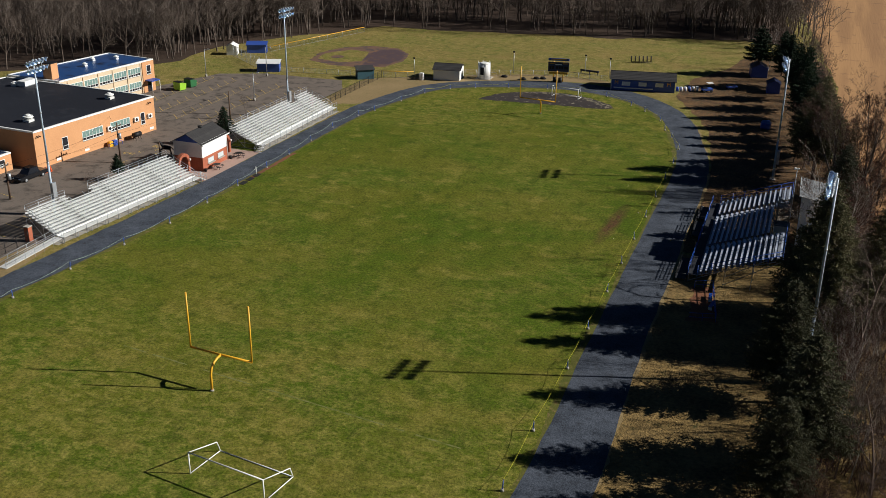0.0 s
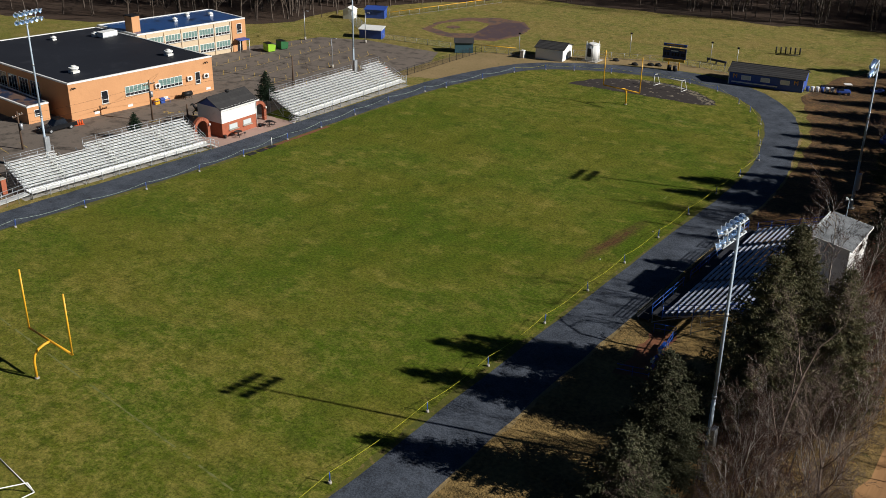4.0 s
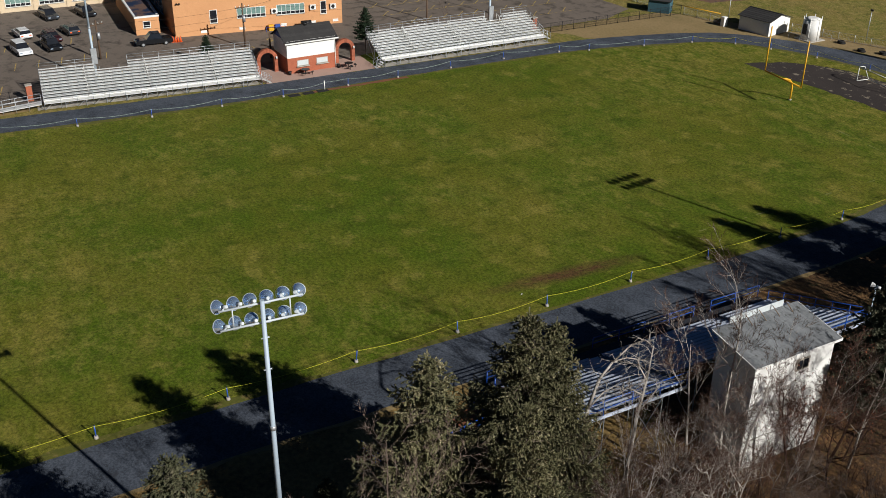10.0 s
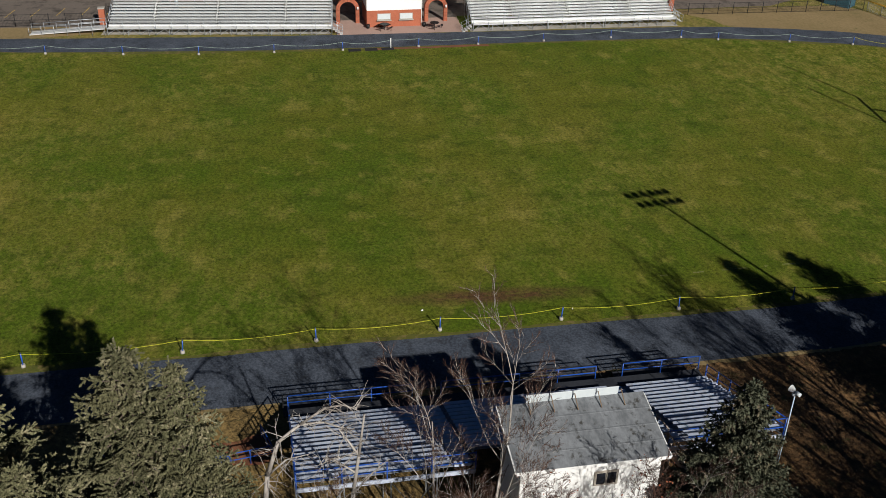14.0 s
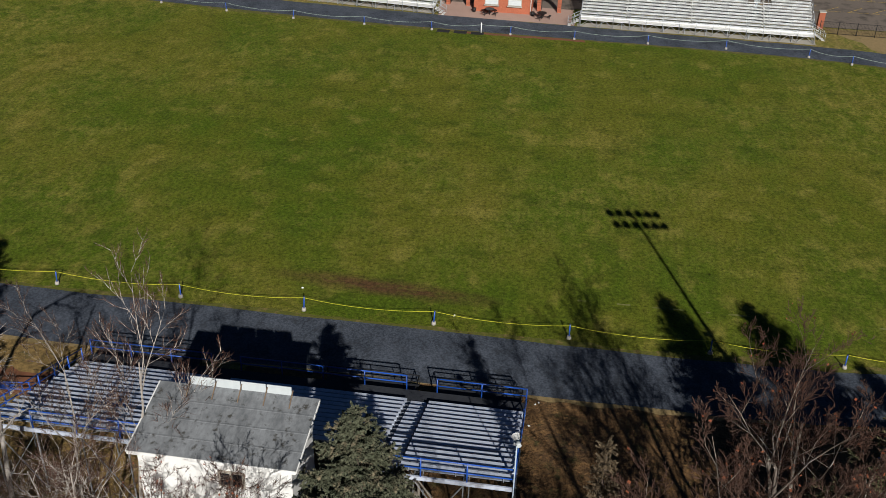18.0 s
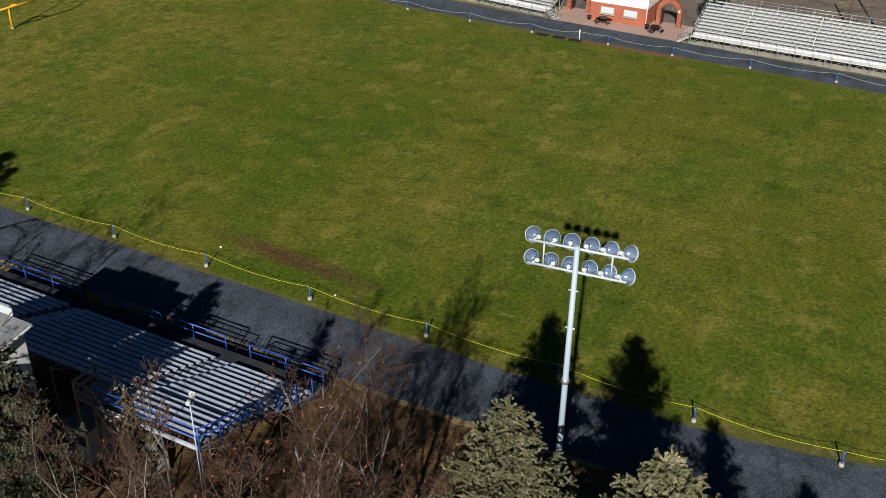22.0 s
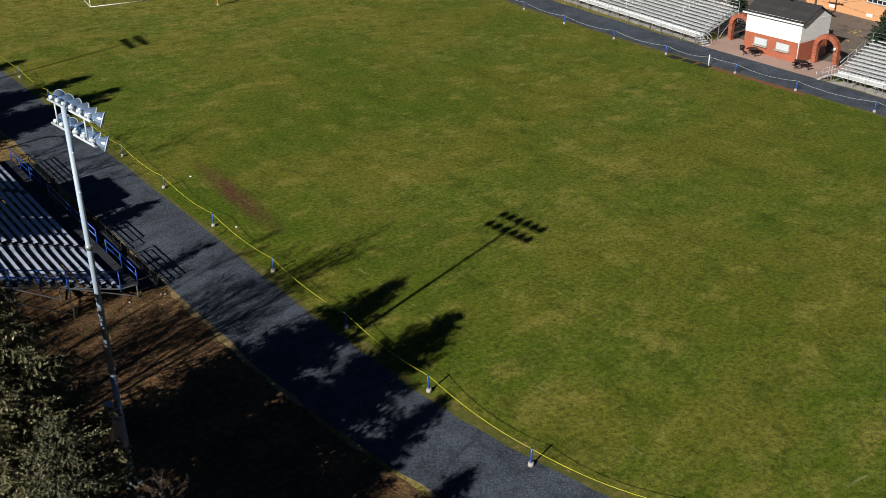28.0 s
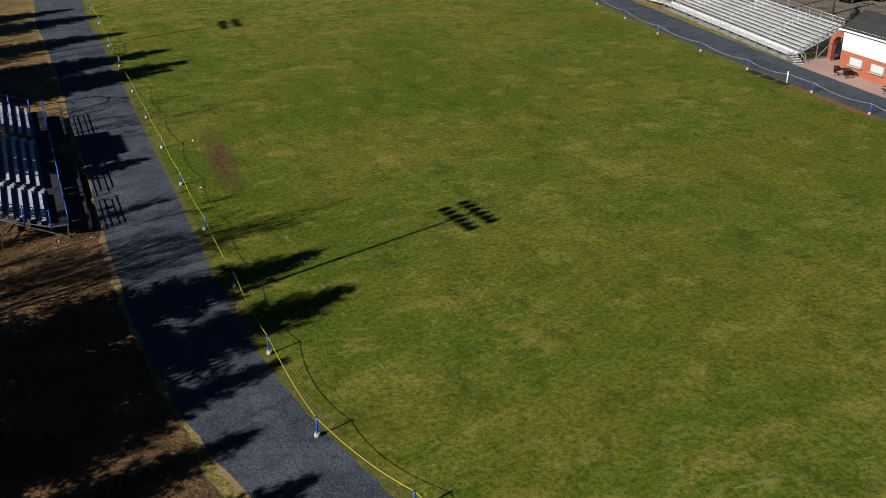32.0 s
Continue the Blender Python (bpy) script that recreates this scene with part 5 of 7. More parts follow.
for k in range(10):
    ob = new("pilaster", to_mesh("pilaster", boxed(2.0 + 5.2 * k - 0.2, 2.0 + 5.2 * k + 0.2, -0.16, 0.0, 0.0, 6.0, 0.02), M_CREAM))
    ob.parent = lb
    ob.matrix_basis = f4

# ---- ticket booth and arches ----
bx, by = -72.6, 3.1
booth = thing("ticket_booth", pose(bx, by, 0, 0, 0, 0), "booth with red brick base, white siding and dark gabled roof", "booth")
BD, BW, BE, BR = 5.1, 7.1, 4.4, 5.75
part("brick_base", boxed(0, BD, 0, BW, 0, 2.15, 0.015), M_RED, booth, "red brick base")
part("upper_wall", boxed(0.03, BD - 0.03, 0.03, BW - 0.03, 2.15, BE), M_WHITE, booth, "white siding")
for z in np.arange(2.3, BE - 0.1, 0.2):
    part("clapboard", boxed(BD - 0.03, BD - 0.005, 0.0, BW, z, z + 0.17), M_WHITE, booth)
    for y0 in (0.0, BW - 0.028):
        part("clapboard", boxed(0.0, BD - 0.03, y0, y0 + 0.028, z, z + 0.17), M_WHITE, booth)
for y0, y1 in ((0.03, 0.1), (BW - 0.1, BW - 0.03)):
    bm = bmesh.new()
    vs = [bm.verts.new(p) for y in (y0, y1) for p in ((0.03, y, BE), (BD - 0.03, y, BE), (BD / 2, y, BR - 0.05))]
    for q in ((0, 1, 2), (5, 4, 3), (0, 3, 4, 1), (1, 4, 5, 2), (2, 5, 3, 0)):
        bm.faces.new([vs[i] for i in q])
    bmesh.ops.recalc_face_normals(bm, faces=bm.faces[:])
    part("gable", bm, M_BLUE if y0 < 1 else M_WHITE, booth, "blue painted gable" if y0 < 1 else "white painted gable")


def gable_roof(parent, D, W, eave, ridge, over, material, courses=7, t=0.08):
    """Two roof slopes with stepped courses; the ridge runs along local y."""
    over_z = over * (ridge - eave) / (D / 2)
    for side in (0, 1):
        for k in range(courses):
            u0, u1 = k / courses, (k + 1) / courses
            pts = []
            for u, lift in ((u0, t), (u1, t - 0.03), (u1, 0.0), (u0, 0.0)):
                x = -over + (D / 2 + over) * u
                pts.append((x if side == 0 else D - x, eave - over_z + (ridge - eave + over_z) * u + lift))
            bm = bmesh.new()
            vs = [bm.verts.new((p[0], y, p[1])) for y in (-over, W + over) for p in pts]
            for q in ((0, 1, 2, 3), (7, 6, 5, 4), (0, 4, 5, 1), (1, 5, 6, 2), (2, 6, 7, 3), (3, 7, 4, 0)):
                bm.faces.new([vs[i] for i in q])
            bmesh.ops.recalc_face_normals(bm, faces=bm.faces[:])
            part("shingle_course", bm, material, parent)
    part("ridge_cap", boxed(D / 2 - 0.14, D / 2 + 0.14, -over, W + over, ridge + t - 0.06, ridge + t + 0.02, 0.01), material, parent)


gable_roof(booth, BD, BW, BE, BR, 0.35, M_SHINGLE)
part("gutter", boxed(BD + 0.33, BD + 0.45, -0.35, BW + 0.35, BE - 0.22, BE - 0.06, 0.01), M_WHITE, booth, "white gutter")
part("downpipe", rods([((BD + 0.06, BW - 0.08, 0), (BD + 0.06, BW - 0.08, BE - 0.2))], 0.05, 8), M_WHITE, booth, "white downpipe")
for y in (1.35, 4.2):
    w = part("serving_window", boxed(BD - 0.02, BD + 0.04, y, y + 1.7, 0.95, 1.75, 0.01), M_CONC, booth, "shuttered serving window")
    part("shutter", boxed(BD + 0.005, BD + 0.06, y + 0.08, y + 1.62, 1.03, 1.7), M_SHUTTER, w)
    part("counter", boxed(BD + 0.0, BD + 0.3, y - 0.08, y + 1.78, 0.86, 0.94, 0.01), M_CONC, w)
part("side_door", boxed(1.6, 2.5, BW - 0.01, BW + 0.04, 0.02, 2.05, 0.01), M_RED, booth, "dark red side door")
bm = bmesh.new()
rod(bm, (BD / 2, BW / 2 + 0.2, BR), (BD / 2, BW / 2 + 0.2, BR + 0.35), 0.28, 0.36, 10)
part("roof_turbine", bm, M_BLACK, booth, "dark roof ventilator")


def brick_arch(x, y, turn, label, w=2.0, h=3.3, t=0.5, d=0.55):
    """An arch of separate bricks: two piers and a ring of voussoirs."""
    a = thing("brick_archway", pose(x, y, 0, 0, 0, turn), label, "archway", "brick archways")
    r0 = w / 2
    zs = h - r0 - t
    me = to_mesh("brick", boxed(-t / 2 + 0.006, t / 2 - 0.006, -d / 2, d / 2, 0.006, 0.144, 0.006), M_RED)
    n = int(zs / 0.15)
    for s in (-1, 1):
        for k in range(n):
            shared("brick", me, a, pose(s * (r0 + t / 2), 0, 0.15 * k))
    mv = bmesh.new()
    k = 19
    vs = []
    for yy in (-d / 2, d / 2):
        for rr in (r0 + 0.01, r0 + t):
            for ang in (-0.47 * math.pi / k, 0.47 * math.pi / k):
                vs.append(mv.verts.new((rr * math.sin(ang), yy, rr * math.cos(ang))))
    for q in ((0, 1, 3, 2), (4, 6, 7, 5), (0, 4, 5, 1), (1, 5, 7, 3), (3, 7, 6, 2), (2, 6, 4, 0)):
        mv.faces.new([vs[i] for i in q])
    bmesh.ops.recalc_face_normals(mv, faces=mv.faces[:])
    mv = to_mesh("voussoir", mv, M_RED)
    for i in range(k):
        ang = -90 + 180 * (i + 0.5) / k
        shared("voussoir", mv, a, pose(0, 0, zs, 0, ang, 0))
    for c in (-r0 - t / 2, r0 + t / 2):
        part("core", boxed(c - t / 2 + 0.03, c + t / 2 - 0.03, -d / 2 + 0.02, d / 2 - 0.02, 0, zs), M_MORTAR, a)
    lamp = bmesh.new()
    rod(lamp, (r0 + t / 2, -d / 2 - 0.22, 1.9), (r0 + t / 2, -d / 2 - 0.22, 2.2), 0.12, 0.12, 8)
    part("lantern", lamp, M_WHITE, a, "white wall lantern")
    part("gate_leaf", rods([((-r0 + 0.05, 0.2 + 0.9 * q, z), (-r0 + 0.05, 0.2 + 0.9 * q, z + 1.8)) for q in (0, 0.2, 0.4, 0.6, 0.8, 1.0) for z in (0.1,)] + [((-r0 + 0.05, 0.2, z), (-r0 + 0.05, 1.1, z)) for z in (0.15, 1.85)], 0.025, 4), M_BLACK, a, "black steel gate leaf")
    return a


brick_arch(-69.6, 0.9, 90, "red brick archway beside the booth")
brick_arch(-69.3, 12.3, 90, "red brick archway beside the booth and lawn")
for yy, lab in ((-29.6, "square red brick pier beside the grandstand"), (45.0, "square red brick pier beside the grandstand")):
    pr = thing("brick_pier", pose(-70.3 if yy > 0 else -72.6, yy, 0), lab, "pier", "brick piers")
    part("shaft", boxed(-0.35, 0.35, -0.35, 0.35, 0, 2.0, 0.01), M_RED, pr)
    part("cap", boxed(-0.42, 0.42, -0.42, 0.42, 2.0, 2.12, 0.02), M_CONC, pr)


def picnic_table(x, y, turn):
    p = thing("picnic_table", pose(x, y, 0, 0, 0, turn), "black steel picnic table with four attached benches", "picnic table", "picnic tables")
    bm = bmesh.new()
    rod(bm, (0, 0, 0.72), (0, 0, 0.76), 0.62, None, 8)
    part("top", bm, M_BLACK, p)
    part("column", rods([((0, 0, 0), (0, 0, 0.72))], 0.06, 8), M_BLACK, p)
    for k in range(4):
        a = math.radians(45 + 90 * k)
        c, s = math.cos(a), math.sin(a)
        b = part("bench", boxed(-0.38, 0.38, -0.15, 0.15, 0.42, 0.46, 0.01), M_BLACK, p)
        b.matrix_basis = pose(0.95 * c, 0.95 * s, 0, 0, 0, 45 + 90 * k + 90)
        part("bench_arm", rods([((0, 0, 0.25), (0.95 * c, 0.95 * s, 0.42)), ((0.95 * c, 0.95 * s, 0), (0.95 * c, 0.95 * s, 0.42))], 0.03, 6), M_BLACK, p)


picnic_table(-66.4, 5.2, 10)
picnic_table(-66.3, 11.6, 35)
for x, y in ((-67.15, 3.2), (-67.15, 10.4)):
    pl = thing("planter", pose(x, y, 0), "dark round planter at the booth's corner", "planter", "planters")
    bm = bmesh.new()
    rod(bm, (0, 0, 0), (0, 0, 0.5), 0.2, 0.28, 10)
    part("pot", bm, M_BLACK, pl)
bm = bmesh.new()
rod(bm, (0, 0, 1.5), (1.2, 0, 1.9), 0.32, 0.38, 8)
rod(bm, (1.15, 0, 1.95), (1.6, 0, 2.75), 0.24, 0.15, 8)
rod(bm, (1.55, 0, 2.8), (2.0, 0, 2.55), 0.16, 0.08, 8)
for a, b in (((0.1, 0.15, 1.4), (-0.1, 0.2, 0.75)), ((-0.1, 0.2, 0.75), (0.0, 0.2, 0.0)), ((0.1, -0.15, 1.4), (-0.15, -0.2, 0.7)), ((-0.15, -0.2, 0.7), (-0.05, -0.2, 0.0)), ((1.2, 0.15, 1.7), (1.7, 0.2, 1.5)), ((1.7, 0.2, 1.5), (1.65, 0.2, 1.0)), ((1.2, -0.15, 1.7), (1.65, -0.2, 1.35)), ((1.65, -0.2, 1.35), (1.5, -0.2, 0.9)), ((-0.2, 0, 1.55), (-0.7, 0, 0.9))):
    rod(bm, a, b, 0.09, 0.06, 6)
box(bm, -0.7, 0.7, -0.5, 0.5, 0, 0.12)
hs = new("horse_statue", to_mesh("horse_statue", bm, M_BLACK))
hs.matrix_basis = pose(-76.5, 7.6, 0, 0, 0, 240)
tagged(hs, "black rearing horse statue behind the archway", "statue")

# ---- sheds and dugouts ----
def shed(name, x, y, turn, W, D, eave, ridge, wall, roof, label, along=True, doors=(), windows=(), over=0.3):
    """A gabled shed; local y runs along the ridge, local x across; the front is the side at x = D."""
    g = thing(name, pose(x, y, 0, 0, 0, turn), label, "shed")
    part("wall", boxed(0, D, 0, W, 0, eave, 0.015), wall, g)
    for y0, y1 in ((0.0, 0.12), (W - 0.12, W)):
        bm = bmesh.new()
        vs = [bm.verts.new(p) for yy in (y0, y1) for p in ((0, yy, eave), (D, yy, eave), (D / 2, yy, ridge - 0.03))]
        for q in ((0, 1, 2), (5, 4, 3), (0, 3, 4, 1), (1, 4, 5, 2), (2, 5, 3, 0)):
            bm.faces.new([vs[i] for i in q])
        bmesh.ops.recalc_face_normals(bm, faces=bm.faces[:])
        part("gable", bm, wall, g)
    gable_roof(g, D, W, eave, ridge, over, roof, 6)
    for a, w, h in doors:
        part("door", boxed(D - 0.01, D + 0.05, a, a + w, 0.03, h, 0.01), M_WHITE, g, "white door")
    for a, w, z, h in windows:
        o = part("window", boxed(D - 0.01, D + 0.04, a, a + w, z, z + h, 0.01), M_WHITE, g, "white framed window")
        part("pane", boxed(D + 0.01, D + 0.055, a + 0.08, a + w - 0.08, z + 0.08, z + h - 0.08), M_SHUTTER, o)
    for yy in (0, W):
        part("corner_board", boxed(D - 0.04, D + 0.025, yy - 0.025, yy + 0.1 if yy == 0 else yy + 0.025, 0, eave), M_WHITE, g)
    return g


bs = shed("concession_shed", -20.0, 86.2, -80.0, 12.9, 6.0, 2.35, 3.35, M_BLUE, M_SHINGLE, "long royal blue gabled shed with serving hatches beside the track", windows=((2.2, 1.7, 1.05, 0.8), (5.6, 1.6, 1.05, 0.8), (9.0, 1.6, 1.05, 0.8)))
bs.matrix_basis = pose(-19.4, 80.6, 0, 0, 0, 9.5) @ pose(0, 6.0, 0, 0, 0, -90)
part("ledge", boxed(5.98, 6.45, 0.6, 8.6, 0.55, 0.68, 0.01), M_WHITE, bs, "white shelf board")
def letter(parent, text, m, size, material, label):
    cu = bpy.data.curves.new("letter", "FONT")
    cu.body, cu.size, cu.extrude, cu.align_x, cu.align_y = text, size, 0.015, "CENTER", "CENTER"
    ob = new("letter", cu)
    bpy.context.view_layer.update()
    me = bpy.data.meshes.new_from_object(ob.evaluated_get(bpy.context.evaluated_depsgraph_get()))
    bpy.data.objects.remove(ob)
    me.materials.append(material)
    o = new("letter", me)
    o.parent = parent
    o.matrix_basis = m
    return tagged(o, label)
for yy in (1.1, 11.7):
    letter(bs, "M", pose(6.05, yy, 1.6, 90, 0, 90), 1.1, M_YELLOW, "yellow letter M on the wall")
shed("equipment_shed", 0, 0, 0, 5.6, 5.2, 2.3, 3.1, M_WHITE, M_SHINGLE, "white gabled equipment shed with dark roof beside the track", doors=((4.4, 1.0, 1.9),)).matrix_basis = pose(-56.3, 74.6, 0, 0, 0, 9) @ pose(0, 5.2, 0, 0, 0, -90)
part_box = thing("electric_cabinet", pose(-58.6, 73.6, 0), "white utility cabinet beside the shed", "cabinet")
part("case", boxed(-0.4, 0.4, -0.4, 0.4, 0, 1.5, 0.03), M_WHITE, part_box)
tank = thing("storage_tank", pose(-46.8, 80.2, 0), "weathered white cylindrical storage tank with a dark ladder", "tank")
bm = bmesh.new()
rod(bm, (0, 0, 0.15), (0, 0, 3.2), 1.35, 1.35, 24)
rod(bm, (0, 0, 3.2), (0, 0, 3.45), 1.35, 0.7, 24)
part("shell", bm, M_BLOCKWHITE, tank)
part("plinth", boxed(-1.6, 1.6, -1.6, 1.6, 0, 0.15, 0.02), M_CONC, tank)
for k in range(6):
    a = math.pi * k / 3
    part("stave", rods([((1.37 * math.cos(a), 1.37 * math.sin(a), 0.15), (1.37 * math.cos(a), 1.37 * math.sin(a), 3.65))], 0.06, 6), M_WHITE, tank)
part("manhole", boxed(-0.45, 0.35, -1.42, -1.3, 1.0, 2.6, 0.02), M_BLACK, tank, "dark open service hatch")
for q in (-2.2, 2.2):
    part("guard_rail", rods([((-2.2, q, 0.9), (2.2, q, 0.9)), ((-2.2, q, 0), (-2.2, q, 0.9)), ((2.2, q, 0), (2.2, q, 0.9)), ((0, q, 0), (0, q, 0.9))], 0.03, 4), M_GALV, tank)


def dugout(x, y, turn, w, d, h, wall, roof, label):
    g = thing("dugout", pose(x, y, 0, 0, 0, turn), label, "dugout", "dugouts")
    part("back_wall", boxed(0, w, 0, 0.12, 0, h * 0.85, 0.01), wall, g)
    part("side_wall", boxed(0, 0.12, 0.12, d, 0, h * 0.9), wall, g)
    part("side_wall", boxed(w - 0.12, w, 0.12, d, 0, h * 0.9), wall, g)
    bm = bmesh.new()
    vs = [bm.verts.new(p) for p in ((-0.2, -0.25, h * 0.86), (w + 0.2, -0.25, h * 0.86), (w + 0.2, d + 0.3, h + 0.1), (-0.2, d + 0.3, h + 0.1), (-0.2, -0.25, h * 0.86 - 0.08), (w + 0.2, -0.25, h * 0.86 - 0.08), (w + 0.2, d + 0.3, h + 0.02), (-0.2, d + 0.3, h + 0.02))]
    for q in ((0, 1, 2, 3), (7, 6, 5, 4), (0, 4, 5, 1), (1, 5, 6, 2), (2, 6, 7, 3), (3, 7, 4, 0)):
        bm.faces.new([vs[i] for i in q])
    bmesh.ops.recalc_face_normals(bm, faces=bm.faces[:])
    part("roof", bm, roof, g)
    part("bench", boxed(0.3, w - 0.3, 0.25, 0.6, 0.4, 0.46, 0.01), M_TIMBER, g)


dugout(-94.4, 66.6, 20, 4.8, 2.4, 2.2, M_BLUE, M_WHITE, "royal blue open dugout with a white roof")
dugout(-71.2, 68.4, 36, 3.6, 2.2, 2.4, M_TERRA, M_SHINGLE, "teal clad shelter with a dark roof beside the fence")
dugout(-106.4, 82.8, 24, 4.6, 2.4, 2.3, M_BLUE, M_BLUE, "blue dugout at the far ball field")
shed("garden_shed", -109.6, 79.0, 20, 2.6, 2.4, 2.0, 2.6, M_WHITE, M_WHITE, "small white gambrel shed at the wood's edge", over=0.15)
shed("storage_shed", 6.9, 103.6, 10, 4.2, 3.4, 2.1, 3.0, M_BLUE, M_NAVY, "blue storage shed under dark conifers", over=0.15)
shed("storage_shed", 11.0, 90.0, 5, 3.0, 2.6, 2.0, 2.7, M_BLUE, M_NAVY, "small blue storage shed under conifers", over=0.15)
tb = thing("tarp_heap", pose(12.6, 62.8, 0), "bright blue tarpaulin over stacked equipment", "tarpaulin")
part("cover", boxed(-0.9, 0.9, -1.4, 1.4, 0, 1.1, 0.25), M_BLUE, tb)

# ---- scoreboard ----
sb = thing("scoreboard", pose(-31.3, 83.4, 0, 0, 0, 10), "blue and black electronic scoreboard on yellow posts", "scoreboard")
for q in (-1.0, 1.0):
    part("post", rods([((q, 0, 0), (q, 0, 4.9))], 0.11, 8), M_YELLOW, sb, "yellow steel post")
part("panel", boxed(-2.2, 2.2, -0.32, -0.1, 2.2, 4.2, 0.02), M_NAVY, sb)
part("top_sign", boxed(-2.2, 2.2, -0.3, -0.12, 4.5, 5.0, 0.02), M_BLUE, sb, "blue sign board")
part("lower_sign", boxed(-2.0, 2.0, -0.3, -0.12, 1.65, 2.1, 0.02), M_YELLOW, sb, "yellow sign board")
for a, b, z, w in ((-1.9, -0.9, 3.85, 0.12), (0.9, 1.9, 3.85, 0.12), (-1.6, 1.6, 4.72, 0.16)):
    part("lettering_bar", boxed(a, b, -0.335, -0.3, z, z + w), M_YELLOW, sb, "unreadable yellow lettering bar")
for a in (-1.9, -1.35, -0.5, 0.05, 0.6, 1.2, 1.6):
    part("digit_window", boxed(a, a + 0.38, -0.335, -0.3, 2.75, 3.35), M_BLACK, sb, "black digit window")
part("lettering_bar", boxed(-0.7, 0.7, -0.335, -0.3, 3.6, 3.8), M_WHITE, sb, "unreadable pale lettering bar")
for q in (-0.45, 0.5):
    bg = thing("round_bale", pose(-31.3 + q * 1.2, 82.8, 0), "black wrapped bundle under the scoreboard", "bundle", "bundles")
    bm = bmesh.new()
    rod(bm, (0, 0, 0), (0, 0, 1.0), 0.45, 0.38, 10)
    part("wrap", bm, M_BLACK, bg)
for x, y in ((-43.2, 82.9), (-38.8, 82.2), (-36.3, 83.9), (-35.0, 84.5), (-4.8, 88.8)):
    ty = thing("tyre_heap", pose(x, y, 0), "old black tyres lying in dormant grass", "tyre", "loose tyres")
    for q, h in ((0, 0), (0.35, 0), (0.1, 0.22)):
        bm = bmesh.new()
        rows = [[bm.verts.new((q + (0.42 + 0.12 * math.cos(b * math.pi / 4)) * math.cos(a * math.pi / 7), (0.42 + 0.12 * math.cos(b * math.pi / 4)) * math.sin(a * math.pi / 7), 0.12 + h + 0.12 * math.sin(b * math.pi / 4))) for b in range(8)] for a in range(14)]
        for a in range(14):
            for b in range(8):
                bm.faces.new((rows[a][b], rows[(a + 1) % 14][b], rows[(a + 1) % 14][(b + 1) % 8], rows[a][(b + 1) % 8])).smooth = True
        part("tyre", bm, M_RUBBER, ty)
for x, y, hgt, lab in ((-21.6, 90.2, 4.2, "thin grey field light pipe"), (-27.3, 91.6, 4.2, "thin grey field light pipe"), (-42.4, 87.6, 4.5, "thin dark pole with a small lamp"), (-62.0, 77.8, 3.4, "short dark sign pole beside the shed")):
    tp = thing("field_pole", pose(x, y, 0), lab, "pole", "field poles")
    part("pipe", rods([((0, 0, 0), (0, 0, hgt))], 0.06, 6), M_GALV, tp)
    part("head", boxed(-0.22, 0.22, -0.12, 0.12, hgt, hgt + 0.3, 0.02), M_BLACK, tp)
sled = thing("blocking_sled", pose(-18.1, 109.4, 0, 0, 0, 22), "row of black blocking dummies on the practice field", "sled")
part("skid", rods([((-2.4, 0, 0.2), (2.4, 0, 0.2)), ((-2.4, -0.8, 0.1), (2.4, -0.8, 0.1))], 0.06, 6), M_BLACK, sled)
for k in range(6):
    bm = bmesh.new()
    rod(bm, (-2.3 + 0.92 * k, 0, 0.2), (-2.3 + 0.92 * k, 0.15, 1.5), 0.14, 0.16, 8)
    part("dummy", bm, M_BLACK, sled)
bl = thing("bench_rail", pose(-26.6, 93.0, 0, 0, 0, -12), "dark low barrier on the practice field", "barrier")
part("plank", boxed(-2.2, 2.2, -0.1, 0.1, 0.5, 0.9, 0.02), M_NAVY, bl)
for q in (-2.0, 0, 2.0):
    part("leg", boxed(q - 0.05, q + 0.05, -0.2, 0.2, 0, 0.5), M_BLACK, bl)

# drums, cart and mower beside the blue shed
for k in range(6):
    dr = thing("plastic_drum", pose(-6.3 + 0.75 * k, 84.6 + 0.35 * k, 0), ("white" if k % 3 else "blue") + " plastic drum standing beside the shed", "drum", "plastic drums")
    bm = bmesh.new()
    rod(bm, (0, 0, 0), (0, 0, 0.9), 0.3, 0.3, 10)
    part("barrel", bm, M_WHITE if k % 3 else M_BLUE, dr)
for x, y, c, lab in ((-0.6, 86.3, M_BLUE, "small blue utility cart with a white canopy"), (4.0, 90.6, M_BLUE, "blue ride-on mower parked on the grass")):
    ct = thing("utility_cart", pose(x, y, 0, 0, 0, 30), lab, "cart", "carts")
    part("body", boxed(-1.1, 1.1, -0.6, 0.6, 0.35, 0.85, 0.08), c, ct)
    part("bed", boxed(-1.1, -0.1, -0.58, 0.58, 0.85, 1.05, 0.03), M_BLACK, ct)
    for a in (-0.75, 0.75):
        for b in (-0.62, 0.62):
            bm = bmesh.new()
            rod(bm, (a, b - 0.09, 0.28), (a, b + 0.09, 0.28), 0.28, None, 12)
            part("wheel", bm, M_RUBBER, ct)
    if x < 0:
        part("canopy", boxed(-0.1, 1.2, -0.6, 0.6, 1.85, 1.92, 0.02), M_WHITE, ct)
        part("canopy_post", rods([((p, q, 0.85), (p, q, 1.85)) for p in (0, 1.05) for q in (-0.55, 0.55)], 0.025, 4), M_BLACK, ct)

